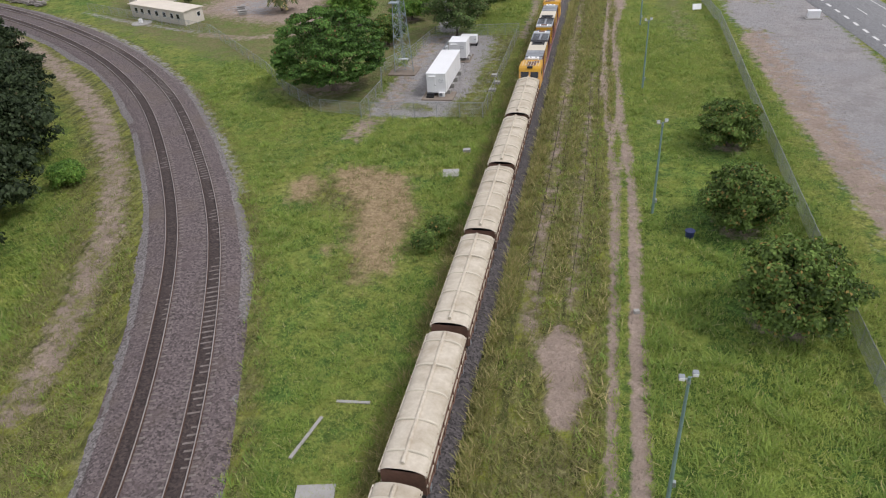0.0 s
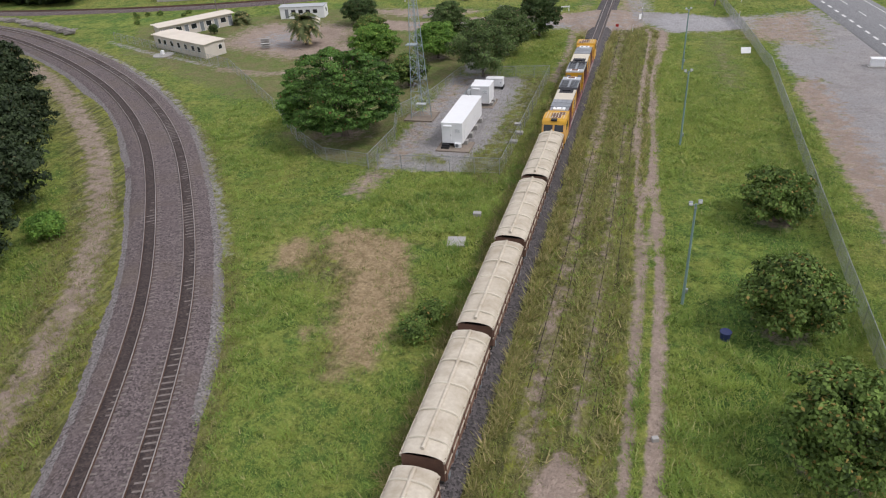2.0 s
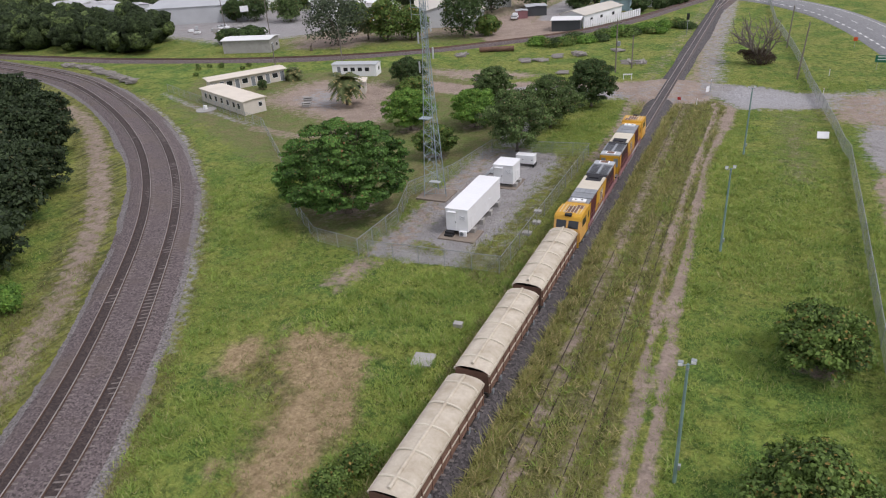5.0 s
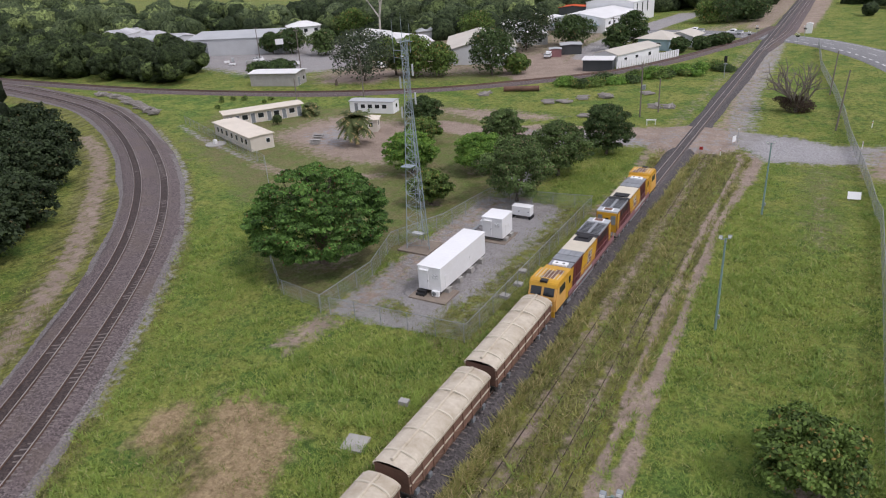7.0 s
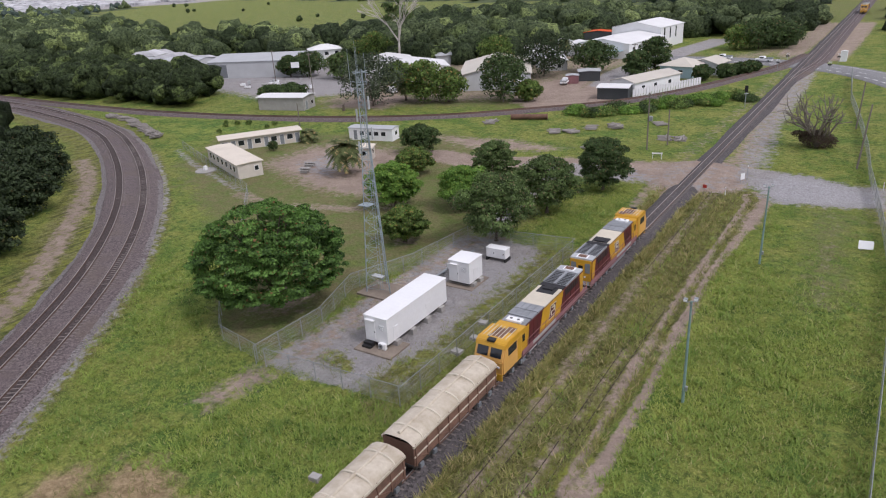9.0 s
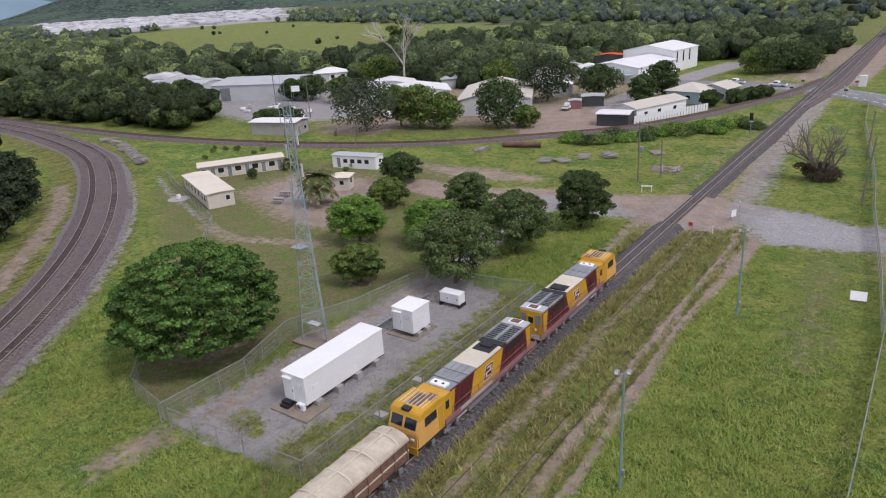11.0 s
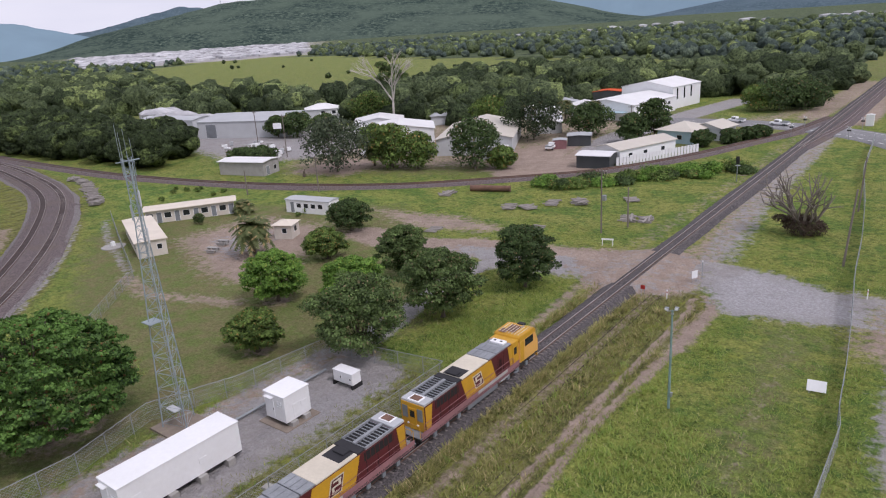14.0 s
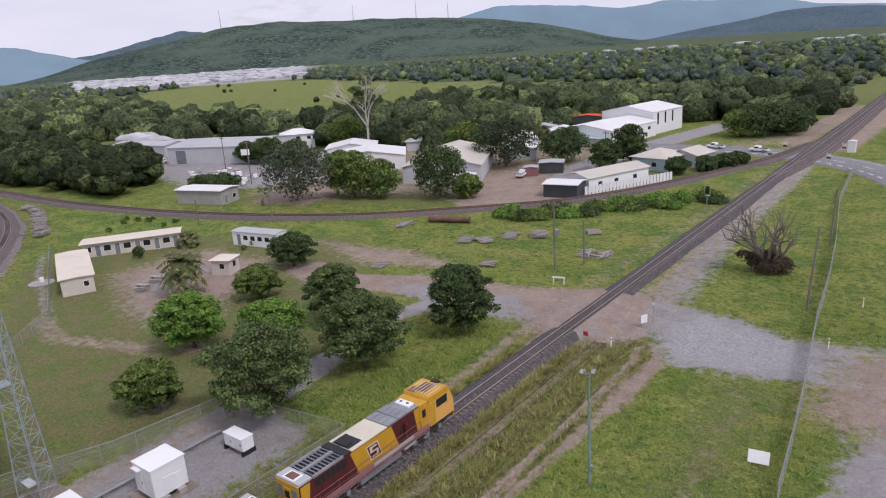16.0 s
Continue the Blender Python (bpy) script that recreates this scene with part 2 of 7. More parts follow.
M["ballast"] = ballast_material("track_ballast", (0.115, 0.088, 0.086), (0.05, 0.039, 0.038), (0.185, 0.148, 0.146))
M["ballast_brown"] = ballast_material("oil_stained_ballast", (0.045, 0.031, 0.028), (0.022, 0.016, 0.015), (0.085, 0.062, 0.056))
M["ballast_mid"] = ballast_material("grey_brown_ballast", (0.068, 0.06, 0.06), (0.028, 0.025, 0.025), (0.135, 0.12, 0.12))
M["ballast_pale"] = ballast_material("pale_gravel", (0.165, 0.148, 0.142), (0.08, 0.07, 0.067), (0.26, 0.24, 0.232))


def ground_material():
    m, n, l, p = nodes_of("meadow_dirt_and_gravel")
    co = n.new("ShaderNodeTexCoord").outputs["Object"]

    def attr(name):
        a = n.new("ShaderNodeAttribute")
        a.attribute_name = name
        return a.outputs["Fac"]

    def soft(name, lo, hi, scale):
        """The zone with an uneven, broken edge."""
        t = n.new("ShaderNodeTexNoise")
        t.inputs["Scale"].default_value, t.inputs["Detail"].default_value, t.inputs["Roughness"].default_value = scale, 6, 0.7
        l.new(co, t.inputs["Vector"])
        k = n.new("ShaderNodeMath")
        k.operation, k.inputs[1].default_value = "SUBTRACT", 0.5
        l.new(t.outputs["Fac"], k.inputs[0])
        s = n.new("ShaderNodeMath")
        s.operation, s.inputs[1].default_value = "MULTIPLY_ADD", 1.5
        l.new(k.outputs[0], s.inputs[0])
        l.new(attr(name), s.inputs[2])
        r = n.new("ShaderNodeMapRange")
        r.inputs["From Min"].default_value, r.inputs["From Max"].default_value = lo, hi
        l.new(s.outputs[0], r.inputs["Value"])
        return r.outputs["Result"]

    big = noise_fac(n, l, co, 0.06, 5, 0.40, 0.60)
    mid = noise_fac(n, l, co, 0.30, 6, 0.41, 0.59, 0.72)
    fine = noise_fac(n, l, co, 3.5, 5, 0.38, 0.62, 0.75)
    c = mixed(n, l, big, (0.20, 0.30, 0.058), (0.40, 0.42, 0.095))
    c = mixed(n, l, mid, c, (0.17, 0.275, 0.06))
    lime = noise_fac(n, l, co, 0.13, 7, 0.46, 0.57, 0.8)
    c = mixed(n, l, lime, c, (0.40, 0.41, 0.11))
    fa = n.new("ShaderNodeMath")
    fa.operation, fa.inputs[1].default_value = "MULTIPLY", 0.62
    l.new(fine, fa.inputs[0])
    c = mixed(n, l, fa.outputs[0], c, (0.045, 0.08, 0.018))
    lush = mixed(n, l, fine, (0.19, 0.33, 0.07), (0.055, 0.115, 0.03))
    lush = mixed(n, l, lime, lush, (0.28, 0.36, 0.075))
    c = mixed(n, l, soft("lush", 0.2, 1.0, 0.25), c, lush)
    tuft = noise_fac(n, l, co, 1.15, 5, 0.47, 0.66, 0.75)
    ta = n.new("ShaderNodeMath")
    ta.operation, ta.inputs[1].default_value = "MULTIPLY", 0.7
    l.new(tuft, ta.inputs[0])
    c = mixed(n, l, ta.outputs[0], c, (0.03, 0.066, 0.015))
    wide = n.new("ShaderNodeMapping")
    wide.inputs["Scale"].default_value = (1.0, 0.14, 1.0)
    l.new(co, wide.inputs["Vector"])
    streak = noise_fac(n, l, wide.outputs["Vector"], 1.3, 5, 0.44, 0.60, 0.7)
    dry_c = mixed(n, l, fine, (0.39, 0.355, 0.18), (0.135, 0.13, 0.058))
    dry_c = mixed(n, l, mid, dry_c, (0.29, 0.31, 0.06))
    dry_c = mixed(n, l, streak, dry_c, (0.115, 0.12, 0.042))
    dry_c = mixed(n, l, ta.outputs[0], dry_c, (0.06, 0.062, 0.024))
    c = mixed(n, l, soft("dry", 0.35, 0.85, 0.6), c, dry_c)
    mown_c = mixed(n, l, mid, (0.20, 0.262, 0.076), (0.285, 0.25, 0.125))
    mown_c = mixed(n, l, fa.outputs[0], mown_c, (0.095, 0.11, 0.036))
    c = mixed(n, l, soft("mown", 0.35, 0.7, 0.5), c, mown_c)
    dirt_c = mixed(n, l, mid, (0.50, 0.395, 0.325), (0.385, 0.305, 0.25))
    dirt_c = mixed(n, l, fa.outputs[0], dirt_c, (0.30, 0.232, 0.187))
    c = mixed(n, l, soft("dirt", 0.38, 0.7, 0.9), c, dirt_c)
    straw_c = mixed(n, l, tuft, (0.53, 0.405, 0.24), (0.31, 0.24, 0.125))
    straw_c = mixed(n, l, fa.outputs[0], straw_c, (0.24, 0.165, 0.095))
    c = mixed(n, l, soft("straw", 0.38, 0.75, 0.5), c, straw_c)
    grav_c = mixed(n, l, mid, (0.47, 0.445, 0.435), (0.35, 0.33, 0.32))
    grav_c = mixed(n, l, noise_fac(n, l, co, 0.09, 5, 0.4, 0.62), grav_c, (0.42, 0.41, 0.415))
    grav_c = mixed(n, l, soft("pale", 0.35, 0.8, 0.4), grav_c, mixed(n, l, fa.outputs[0], (0.52, 0.515, 0.53), (0.44, 0.43, 0.435)))
    grav_c = mixed(n, l, fa.outputs[0], grav_c, (0.30, 0.28, 0.265))
    c = mixed(n, l, soft("gravel", 0.4, 0.65, 0.8), c, grav_c)
    c = mixed(n, l, soft("wood", 0.4, 0.6, 0.02), c, mixed(n, l, noise_fac(n, l, co, 0.05, 6, 0.4, 0.6, 0.7), (0.045, 0.066, 0.036), (0.12, 0.155, 0.075)))
    l.new(c, p.inputs["Base Color"])
    p.inputs["Roughness"].default_value = 0.95
    p.inputs["Specular IOR Level"].default_value = 0.15
    lumps = n.new("ShaderNodeBump")
    lumps.inputs["Strength"].default_value, lumps.inputs["Distance"].default_value = 0.75, 0.55
    l.new(noise_fac(n, l, co, 0.75, 5, 0.3, 0.7, 0.65), lumps.inputs["Height"])
    blades = n.new("ShaderNodeBump")
    blades.inputs["Strength"].default_value, blades.inputs["Distance"].default_value = 0.7, 0.14
    l.new(fine, blades.inputs["Height"])
    l.new(lumps.outputs["Normal"], blades.inputs["Normal"])
    l.new(blades.outputs["Normal"], p.inputs["Normal"])
    return m


M["ground"] = ground_material()


# ---- mesh helpers ----
def part(name, bm, material, parent=None, label="", smooth=False):
    me = bpy.data.meshes.new(name)
    bm.to_mesh(me)
    bm.free()
    if smooth:
        me.polygons.foreach_set("use_smooth", [True] * len(me.polygons))
    me.materials.append(material)
    ob = new(name, me)
    ob.parent = parent
    if label:
        ob["label"] = label
    return ob


def thing(name, label, category, x=0.0, y=0.0, z=0.0, rz=0.0, group="", kind=""):
    ob = new(name)
    ob.empty_display_size = 0.2
    ob.matrix_basis = pose(x, y, z, 0, 0, rz)
    return tagged(ob, label, category, group, kind)


def box(bm, x0, x1, y0, y1, z0, z1, bevel=0.0):
    made = bmesh.ops.create_cube(bm, size=1.0)["verts"]
    for v in made:
        v.co = Vector((x0 + (v.co.x + 0.5) * (x1 - x0), y0 + (v.co.y + 0.5) * (y1 - y0), z0 + (v.co.z + 0.5) * (z1 - z0)))
    if bevel:
        edges = {e for v in made for e in v.link_edges}
        bmesh.ops.bevel(bm, geom=list(edges), offset=bevel, segments=2, affect="EDGES", profile=0.6)
    return bm


def boxes(*rows, bevel=0.0):
    bm = bmesh.new()
    for r in rows:
        box(bm, *r, bevel=bevel)
    return bm


def rod(bm, a, b, r0, r1=None, seg=6):
    a, b = Vector(a), Vector(b)
    d = b - a
    q = d.to_track_quat("Z", "Y").to_matrix().to_4x4()
    q.translation = (a + b) / 2
    bmesh.ops.create_cone(bm, cap_ends=True, segments=seg, radius1=r0, radius2=r0 if r1 is None else r1, depth=d.length, matrix=q)
    return bm


def rods(*rows, seg=6):
    bm = bmesh.new()
    for r in rows:
        rod(bm, *r, seg=seg)
    return bm


def prism(bm, outline, y0, y1):
    """A profile in x and z, drawn out along y."""
    a = [bm.verts.new((x, y0, z)) for x, z in outline]
    b = [bm.verts.new((x, y1, z)) for x, z in outline]
    n = len(a)
    bm.faces.new(a)
    bm.faces.new(b[::-1])
    for i in range(n):
        bm.faces.new((a[(i + 1) % n], a[i], b[i], b[(i + 1) % n]))
    bmesh.ops.recalc_face_normals(bm, faces=bm.faces)
    return bm


def raw_mesh(name, verts, faces, material, parent=None, label="", smooth=False):
    """A mesh from numpy arrays: faces is an (n, k) array."""
    me = bpy.data.meshes.new(name)
    verts, faces = np.asarray(verts, dtype=np.float32), np.asarray(faces, dtype=np.int32)
    k = faces.shape[1]
    me.vertices.add(len(verts))
    me.vertices.foreach_set("co", verts.ravel())
    me.loops.add(faces.size)
    me.loops.foreach_set("vertex_index", faces.ravel())
    me.polygons.add(len(faces))
    me.polygons.foreach_set("loop_start", np.arange(0, faces.size, k, dtype=np.int32))
    if smooth:
        me.polygons.foreach_set("use_smooth", np.ones(len(faces), dtype=bool))
    me.update(calc_edges=True)
    me.materials.append(material)
    ob = new(name, me)
    ob.parent = parent
    if label:
        ob["label"] = label
    return ob


def spline(pts, step=1.0):
    """A smooth line through the points, as evenly spaced samples."""
    p = np.array([2 * np.array(pts[0]) - np.array(pts[1]), *map(np.array, pts), 2 * np.array(pts[-1]) - np.array(pts[-2])], dtype=float)
    out = []
    for i in range(1, len(p) - 2):
        for u in np.linspace(0, 1, 40, endpoint=False):
            a, b, c, d = p[i - 1], p[i], p[i + 1], p[i + 2]
            out.append(0.5 * (2 * b + (c - a) * u + (2 * a - 5 * b + 4 * c - d) * u * u + (3 * b - a - 3 * c + d) * u ** 3))
    out.append(p[-2])
    out = np.array(out)
    s = np.concatenate([[0], np.cumsum(np.linalg.norm(np.diff(out, axis=0), axis=1))])
    t = np.arange(0, s[-1], step)
    return np.stack([np.interp(t, s, out[:, 0]), np.interp(t, s, out[:, 1])], 1)


def smoothed(line, n):
    k = np.ones(2 * n + 1) / (2 * n + 1)
    pad = np.concatenate([np.linspace(2 * line[0] - line[n], line[0], n, endpoint=False), line, np.linspace(line[-1], 2 * line[-1] - line[-1 - n], n + 1)[1:]])
    return np.stack([np.convolve(pad[:, i], k, "valid") for i in (0, 1)], 1)


def normals_of(line):
    d = np.gradient(line, axis=0)
    d /= np.linalg.norm(d, axis=1)[:, None]
    return d, np.stack([-d[:, 1], d[:, 0]], 1)


def sweep(name, line, profile, material, parent=None, label="", ragged=()):
    """A profile of (offset to the left, height) drawn along a line on the ground; ragged: how far each offset wanders."""
    if ragged:
        s = np.concatenate([[0], np.cumsum(np.linalg.norm(np.diff(line, axis=0), axis=1))])
        at = np.arange(0, s[-1], 0.45)
        line = np.stack([np.interp(at, s, line[:, 0]), np.interp(at, s, line[:, 1])], 1)
        r = np.random.default_rng(int(abs(profile[0][0]) * 100))
        slow = np.convolve(r.normal(size=len(at) + 24), np.ones(25) / 5, "valid") * 0.8
    _, nn = normals_of(line)
    k = len(profile)
    v = np.zeros((len(line), k, 3))
    for i, (o, z) in enumerate(profile):
        shift = np.zeros(len(line))
        if ragged:
            shift = ragged[i] * (slow + 0.3 * r.normal(size=len(line)))
        v[:, i, :2] = line + nn * (o + shift)[:, None]
        v[:, i, 2] = z
    idx = np.arange(len(line) * k).reshape(len(line), k)
    f = np.stack([idx[:-1, 1:], idx[:-1, :-1], idx[1:, :-1], idx[1:, 1:]], -1).reshape(-1, 4)
    return raw_mesh(name, v.reshape(-1, 3), f[:, ::-1], material, parent, label)


def dist_to(px, py, line):
    """Distance of grid points from a line of samples, worked out in blocks."""
    d = np.full(px.shape, 1e9)
    for a, b in zip(line[:-1], line[1:]):
        ab = b - a
        t = np.clip(((px - a[0]) * ab[0] + (py - a[1]) * ab[1]) / (ab @ ab), 0, 1)
        d = np.minimum(d, np.hypot(px - a[0] - t * ab[0], py - a[1] - t * ab[1]))
    return d


def inside(px, py, poly):
    r = np.zeros(px.shape, dtype=bool)
    n = len(poly)
    for i in range(n):
        (x0, y0), (x1, y1) = poly[i], poly[(i + 1) % n]
        c = ((y0 > py) != (y1 > py)) & (px < (x1 - x0) * (py - y0) / (y1 - y0 + 1e-9) + x0)
        r ^= c
    return r


def zone(px, py, poly, edge):
    """1 inside a polygon, falling to 0 over the edge width outside it."""
    d = dist_to(px, py, np.array([*poly, poly[0]], dtype=float))
    return np.where(inside(px, py, poly), np.minimum(1, 0.5 + d / edge / 2), np.maximum(0, 0.5 - d / edge / 2))


def along(px, py, line, half, edge):
    return np.clip(1 - (dist_to(px, py, line) - half) / edge, 0, 1)


# ---- lines of the plan ----
MAIN_X = -8.75
OUTER = smoothed(spline([(-14.4, -45), (-16.9, -15), (-19.7, 8), (-23.1, 22.8), (-27.5, 34.4), (-34.7, 49.7), (-44.1, 64.4), (-59.3, 84.4), (-74.7, 99.7), (-91.9, 113.2), (-116.4, 128.5), (-146.2, 142.8), (-181.9, 151.3), (-226.1, 156.6), (-352.1, 162.9)]), 8)
INNER = OUTER + normals_of(OUTER)[1] * 4.0
LOOP = smoothed(spline([(-400, 166), (-270, 163), (-207, 161.3), (-164, 161.6), (-139, 163.8), (-120, 166.8), (-103.5, 170.8), (-90, 175.2), (-77.7, 180.6), (-67.6, 186.9), (-59.6, 193.6), (-53.4, 198.6), (-41.5, 209.6), (-33, 223), (-26, 238.5), (-19.8, 256.8), (-14.6, 274), (-10.5, 300)]), 4)
SERVICE = spline([(-125.4, 121.7), (-110.5, 114), (-92.6, 100.9), (-74.3, 85.1), (-63.2, 73.3), (-54.8, 62.7), (-47.9, 51.7), (-43.7, 41.9), (-40.6, 33.7), (-38.4, 26.5)], 2)
RUT_A = spline([(4.4, -20), (4.6, 27.1), (4.5, 55.2), (4.2, 69.1), (3.2, 83.9), (2.9, 97.6), (2.3, 111.2), (2.1, 120.9), (2.7, 133.3), (3.2, 146.6), (0.9, 151.4)], 2)
RUT_B = spline([(2.7, -20), (2.8, 27.1), (2.7, 55.2), (2.5, 70.1), (1.5, 85.9), (1, 98.6), (0.6, 118.1), (0.9, 133.4), (0.9, 144.8), (-0.1, 150.5)], 2)
PAD = [(-30.2, 81.7), (-14.1, 82.7), (-14, 118.5), (-30.1, 119.5)]
CROSS = [(-40.8, 152), (-28.1, 149.5), (-19, 149.5), (-10.5, 150.1), (-3.5, 149.3), (0.4, 152.4), (4.4, 147), (12.2, 148.5), (19.5, 148.2), (21, 140.1), (22.6, 98.7), (24.4, 65.6), (27.1, 39.9), (30, -40), (44, -40), (37.2, 140), (32.1, 167.9), (20.7, 162.3), (13, 159.7), (7.2, 162.8), (-9.5, 165.3), (-20.5, 160), (-36.7, 157.5)]

FIELD = [(-778.1, 473.3), (-455.1, 359.4), (-329.2, 302.3), (-229, 300), (-210.4, 342.2), (-237.3, 421.4), (-184.7, 458.4), (-103.5, 459.1), (-109.7, 533.2), (-277.6, 601.7), (-499.9, 674.4), (-1098.9, 944.3)]
TOWN = [(-1016, 568), (-828, 851), (-1906, 1821), (-2330, 1182)]


# ---- ground ----
def stretch(lo, hi, fine, ends, far):
    mid = np.arange(lo, hi, fine)
    out = [mid]
    step, a, b = fine, lo, hi
    left, right = [], []
    while b < far or a > -ends:
        step *= 1.09
        a -= step
        b += step
        left.append(max(a, -ends))
        right.append(min(b, far))
    return np.unique(np.concatenate([left[::-1], mid, right]))


def build_ground():
    xs = stretch(-100, 45, 0.7, 4800, 4800)
    ys = stretch(2, 190, 0.75, 4800, 4800)
    px, py = np.meshgrid(xs, ys)
    nx, ny = len(xs), len(ys)
    near = (px > -260) & (px < 120) & (py > -60) & (py < 420)
    rng = np.random.default_rng(4)
    z = 0.10 * np.sin(px * 0.11) * np.cos(py * 0.09) * near - 0.12
    v = np.stack([px, py, z], -1).reshape(-1, 3)
    idx = np.arange(nx * ny).reshape(ny, nx)
    f = np.stack([idx[:-1, :-1], idx[:-1, 1:], idx[1:, 1:], idx[1:, :-1]], -1).reshape(-1, 4)
    ob = raw_mesh("ground", v, f, M["ground"], smooth=True)
    tagged(ob, "green meadow with dirt tracks and gravel patches", "ground", kind="structure")
    qx, qy = px[near], py[near]
    masks = {k: np.zeros(px.shape) for k in ("dirt", "gravel", "dry", "mown", "bed", "lush", "straw", "pale", "wood")}

    def put(k, values, share=1.0):
        m = masks[k]
        m[near] = np.maximum(m[near], values * share)

    put("gravel", zone(qx, qy, PAD, 1.2))
    put("gravel", zone(qx, qy, CROSS, 2.5))
    put("pale", zone(qx, qy, [(2.4, 150.4), (5.3, 147.9), (13.1, 149.4), (18, 150.6), (16, 157.2), (10.1, 160.3), (3.3, 162), (0.4, 157.1)], 3.0))
    masks["gravel"][near] *= 1 - 0.65 * zone(qx, qy, [(-40.8, 152.5), (-27.6, 155.6), (-14.5, 151.2), (-2.5, 148.7), (0.4, 153.3), (-1.6, 160), (-9.5, 165.5), (-22.5, 161.1), (-38.7, 158.1)], 3.0)
    put("dirt", zone(qx, qy, [(-40.8, 152), (-27.6, 154.7), (-14.5, 150.3), (-2.5, 148.7), (0.4, 153.3), (-1.6, 160), (-9.5, 165.1), (-22.5, 161.1), (-38.7, 159.1)], 2.0), 0.9)
    masks["gravel"][near] *= 1 - 0.7 * zone(qx, qy, [(21.3, 123.1), (26.6, 122.2), (27.9, 93.5), (30.8, 64.6), (35.7, 29.8), (38, 0), (26, 0), (23.9, 65.6)], 3.0)
    masks["gravel"][near] *= 1 - 0.6 * zone(qx, qy, [(16.1, 143.2), (30.7, 136), (32.1, 167.9), (20.7, 162.3), (16.9, 158.1)], 4.0)
    put("dirt", zone(qx, qy, [(16.1, 143.2), (30.7, 136), (32.1, 165.2), (20.7, 161.5), (16.9, 158.1)], 4.0), 0.75)
    put("dirt", zone(qx, qy, [(21.4, 146.7), (25.7, 145.9), (27.9, 93.5), (30.8, 64.6), (35.7, 29.8), (38, 0), (30, 0), (26.8, 65.5)], 3.0), 0.85)
    put("dirt", along(qx, qy, np.array([(24.7, 117.6), (26, 93.7), (27.8, 69.4), (31.1, 39.8), (36, 0)], float), 2.2, 2.5), 0.8)
    put("dirt", along(qx, qy, np.array([(28, 88.7), (30.8, 64.6), (36, 39.7)], float), 4.0, 3.0), 0.8)
    put("dirt", along(qx, qy, RUT_A, 0.28, 0.55), 1.0)
    put("dirt", along(qx, qy, RUT_B, 0.22, 0.5), 1.0)
    put("dirt", along(qx, qy, np.array([(2.9, 136.2), (2.9, 146.6)], float), 0.5, 1.6), 0.75)
    put("dirt", along(qx, qy, SERVICE, 0.9, 2.4), 0.66)
    put("dry", along(qx, qy, SERVICE, 2.8, 3.5), 0.8)
    put("dirt", zone(qx, qy, [(-1.4, 42.6), (0.6, 40.7), (1.3, 35.2), (0.5, 31.4), (-0.9, 31.2), (-1.9, 33.2), (-1.7, 35.7), (-2.9, 38.7)], 0.8))
    put("dry", zone(qx, qy, [(-29.9, 59.1), (-28.8, 64.7), (-23.1, 67), (-16.4, 58), (-16.9, 50.6), (-18.5, 45.5), (-21.1, 46.1), (-21.6, 51.5), (-23.7, 56.6)], 2.0))
    put("straw", zone(qx, qy, [(-29, 66.7), (-26.3, 68.5), (-19.3, 66), (-16.4, 57.6), (-16.3, 51.4), (-16.4, 47), (-19.2, 45.4), (-21.3, 50), (-22.8, 54.8), (-23.7, 59.3), (-26.6, 61.2)], 2.6))
    put("straw", zone(qx, qy, [(-31.5, 58.3), (-33.1, 62.5), (-31.2, 65.6), (-28.2, 63.7), (-27.4, 61.3), (-28.9, 58.6)], 1.6), 0.85)
    put("straw", zone(qx, qy, [(-24.8, 49.6), (-24.7, 51.8), (-23.1, 51.5), (-22.1, 48.8), (-23.1, 48.1)], 1.6), 0.75)
    put("dirt", zone(qx, qy, [(-31.4, 74.7), (-27.8, 73.6), (-26.7, 79.5), (-25.7, 81.9), (-30.4, 82)], 2.0), 0.75)
    put("dry", along(qx, qy, np.array([(-3, -20), (-3, 147.8)], float), 4.6, 2.0), 0.86)
    put("dirt", along(qx, qy, np.array([(-3.7, 40.3), (-4.4, 147.9)], float), 0.3, 1.5), 0.6)
    put("dirt", along(qx, qy, np.array([(-0.6, 44.3), (-0.7, 99.6)], float), 0.2, 1.2), 0.56)
    put("dirt", along(qx, qy, np.array([(-8.7, 148.1), (-8.4, 163.1)], float), 3.0, 3.0), 0.8)
    put("dirt", along(qx, qy, np.array([(-56.4, 152.7), (-47, 150.5), (-38.8, 153.6), (-28.6, 154.6)], float), 2.4, 2.6), 1.0)
    put("gravel", along(qx, qy, np.array([(-20.5, 155.3), (-28.6, 150), (-30.7, 142.4), (-28.2, 129.7), (-26.7, 121.9)], float), 1.4, 1.2), 0.9)
    put("mown", zone(qx, qy, [(-100.9, 126.4), (-62.4, 104.2), (-30.9, 102.3), (-27.7, 120), (-23.6, 127.6), (-28.6, 144.2), (-63.4, 170), (-113.4, 149)], 5.0))
    put("mown", zone(qx, qy, [(-47.6, 90.9), (-37.1, 82.7), (-30.5, 82.5), (-30.5, 104.3), (-41.3, 106.5)], 2.0))
    put("dirt", zone(qx, qy, [(-85.4, 133.9), (-68.4, 128.3), (-56.6, 134.7), (-58.5, 147.5), (-67.9, 153.8), (-85, 149.7)], 6.0), 0.95)
    put("dirt", zone(qx, qy, [(-83, 135), (-67.4, 126), (-58, 124.5), (-52, 126), (-51, 133), (-58, 140), (-60, 152), (-84, 154)], 4.0), 0.8)
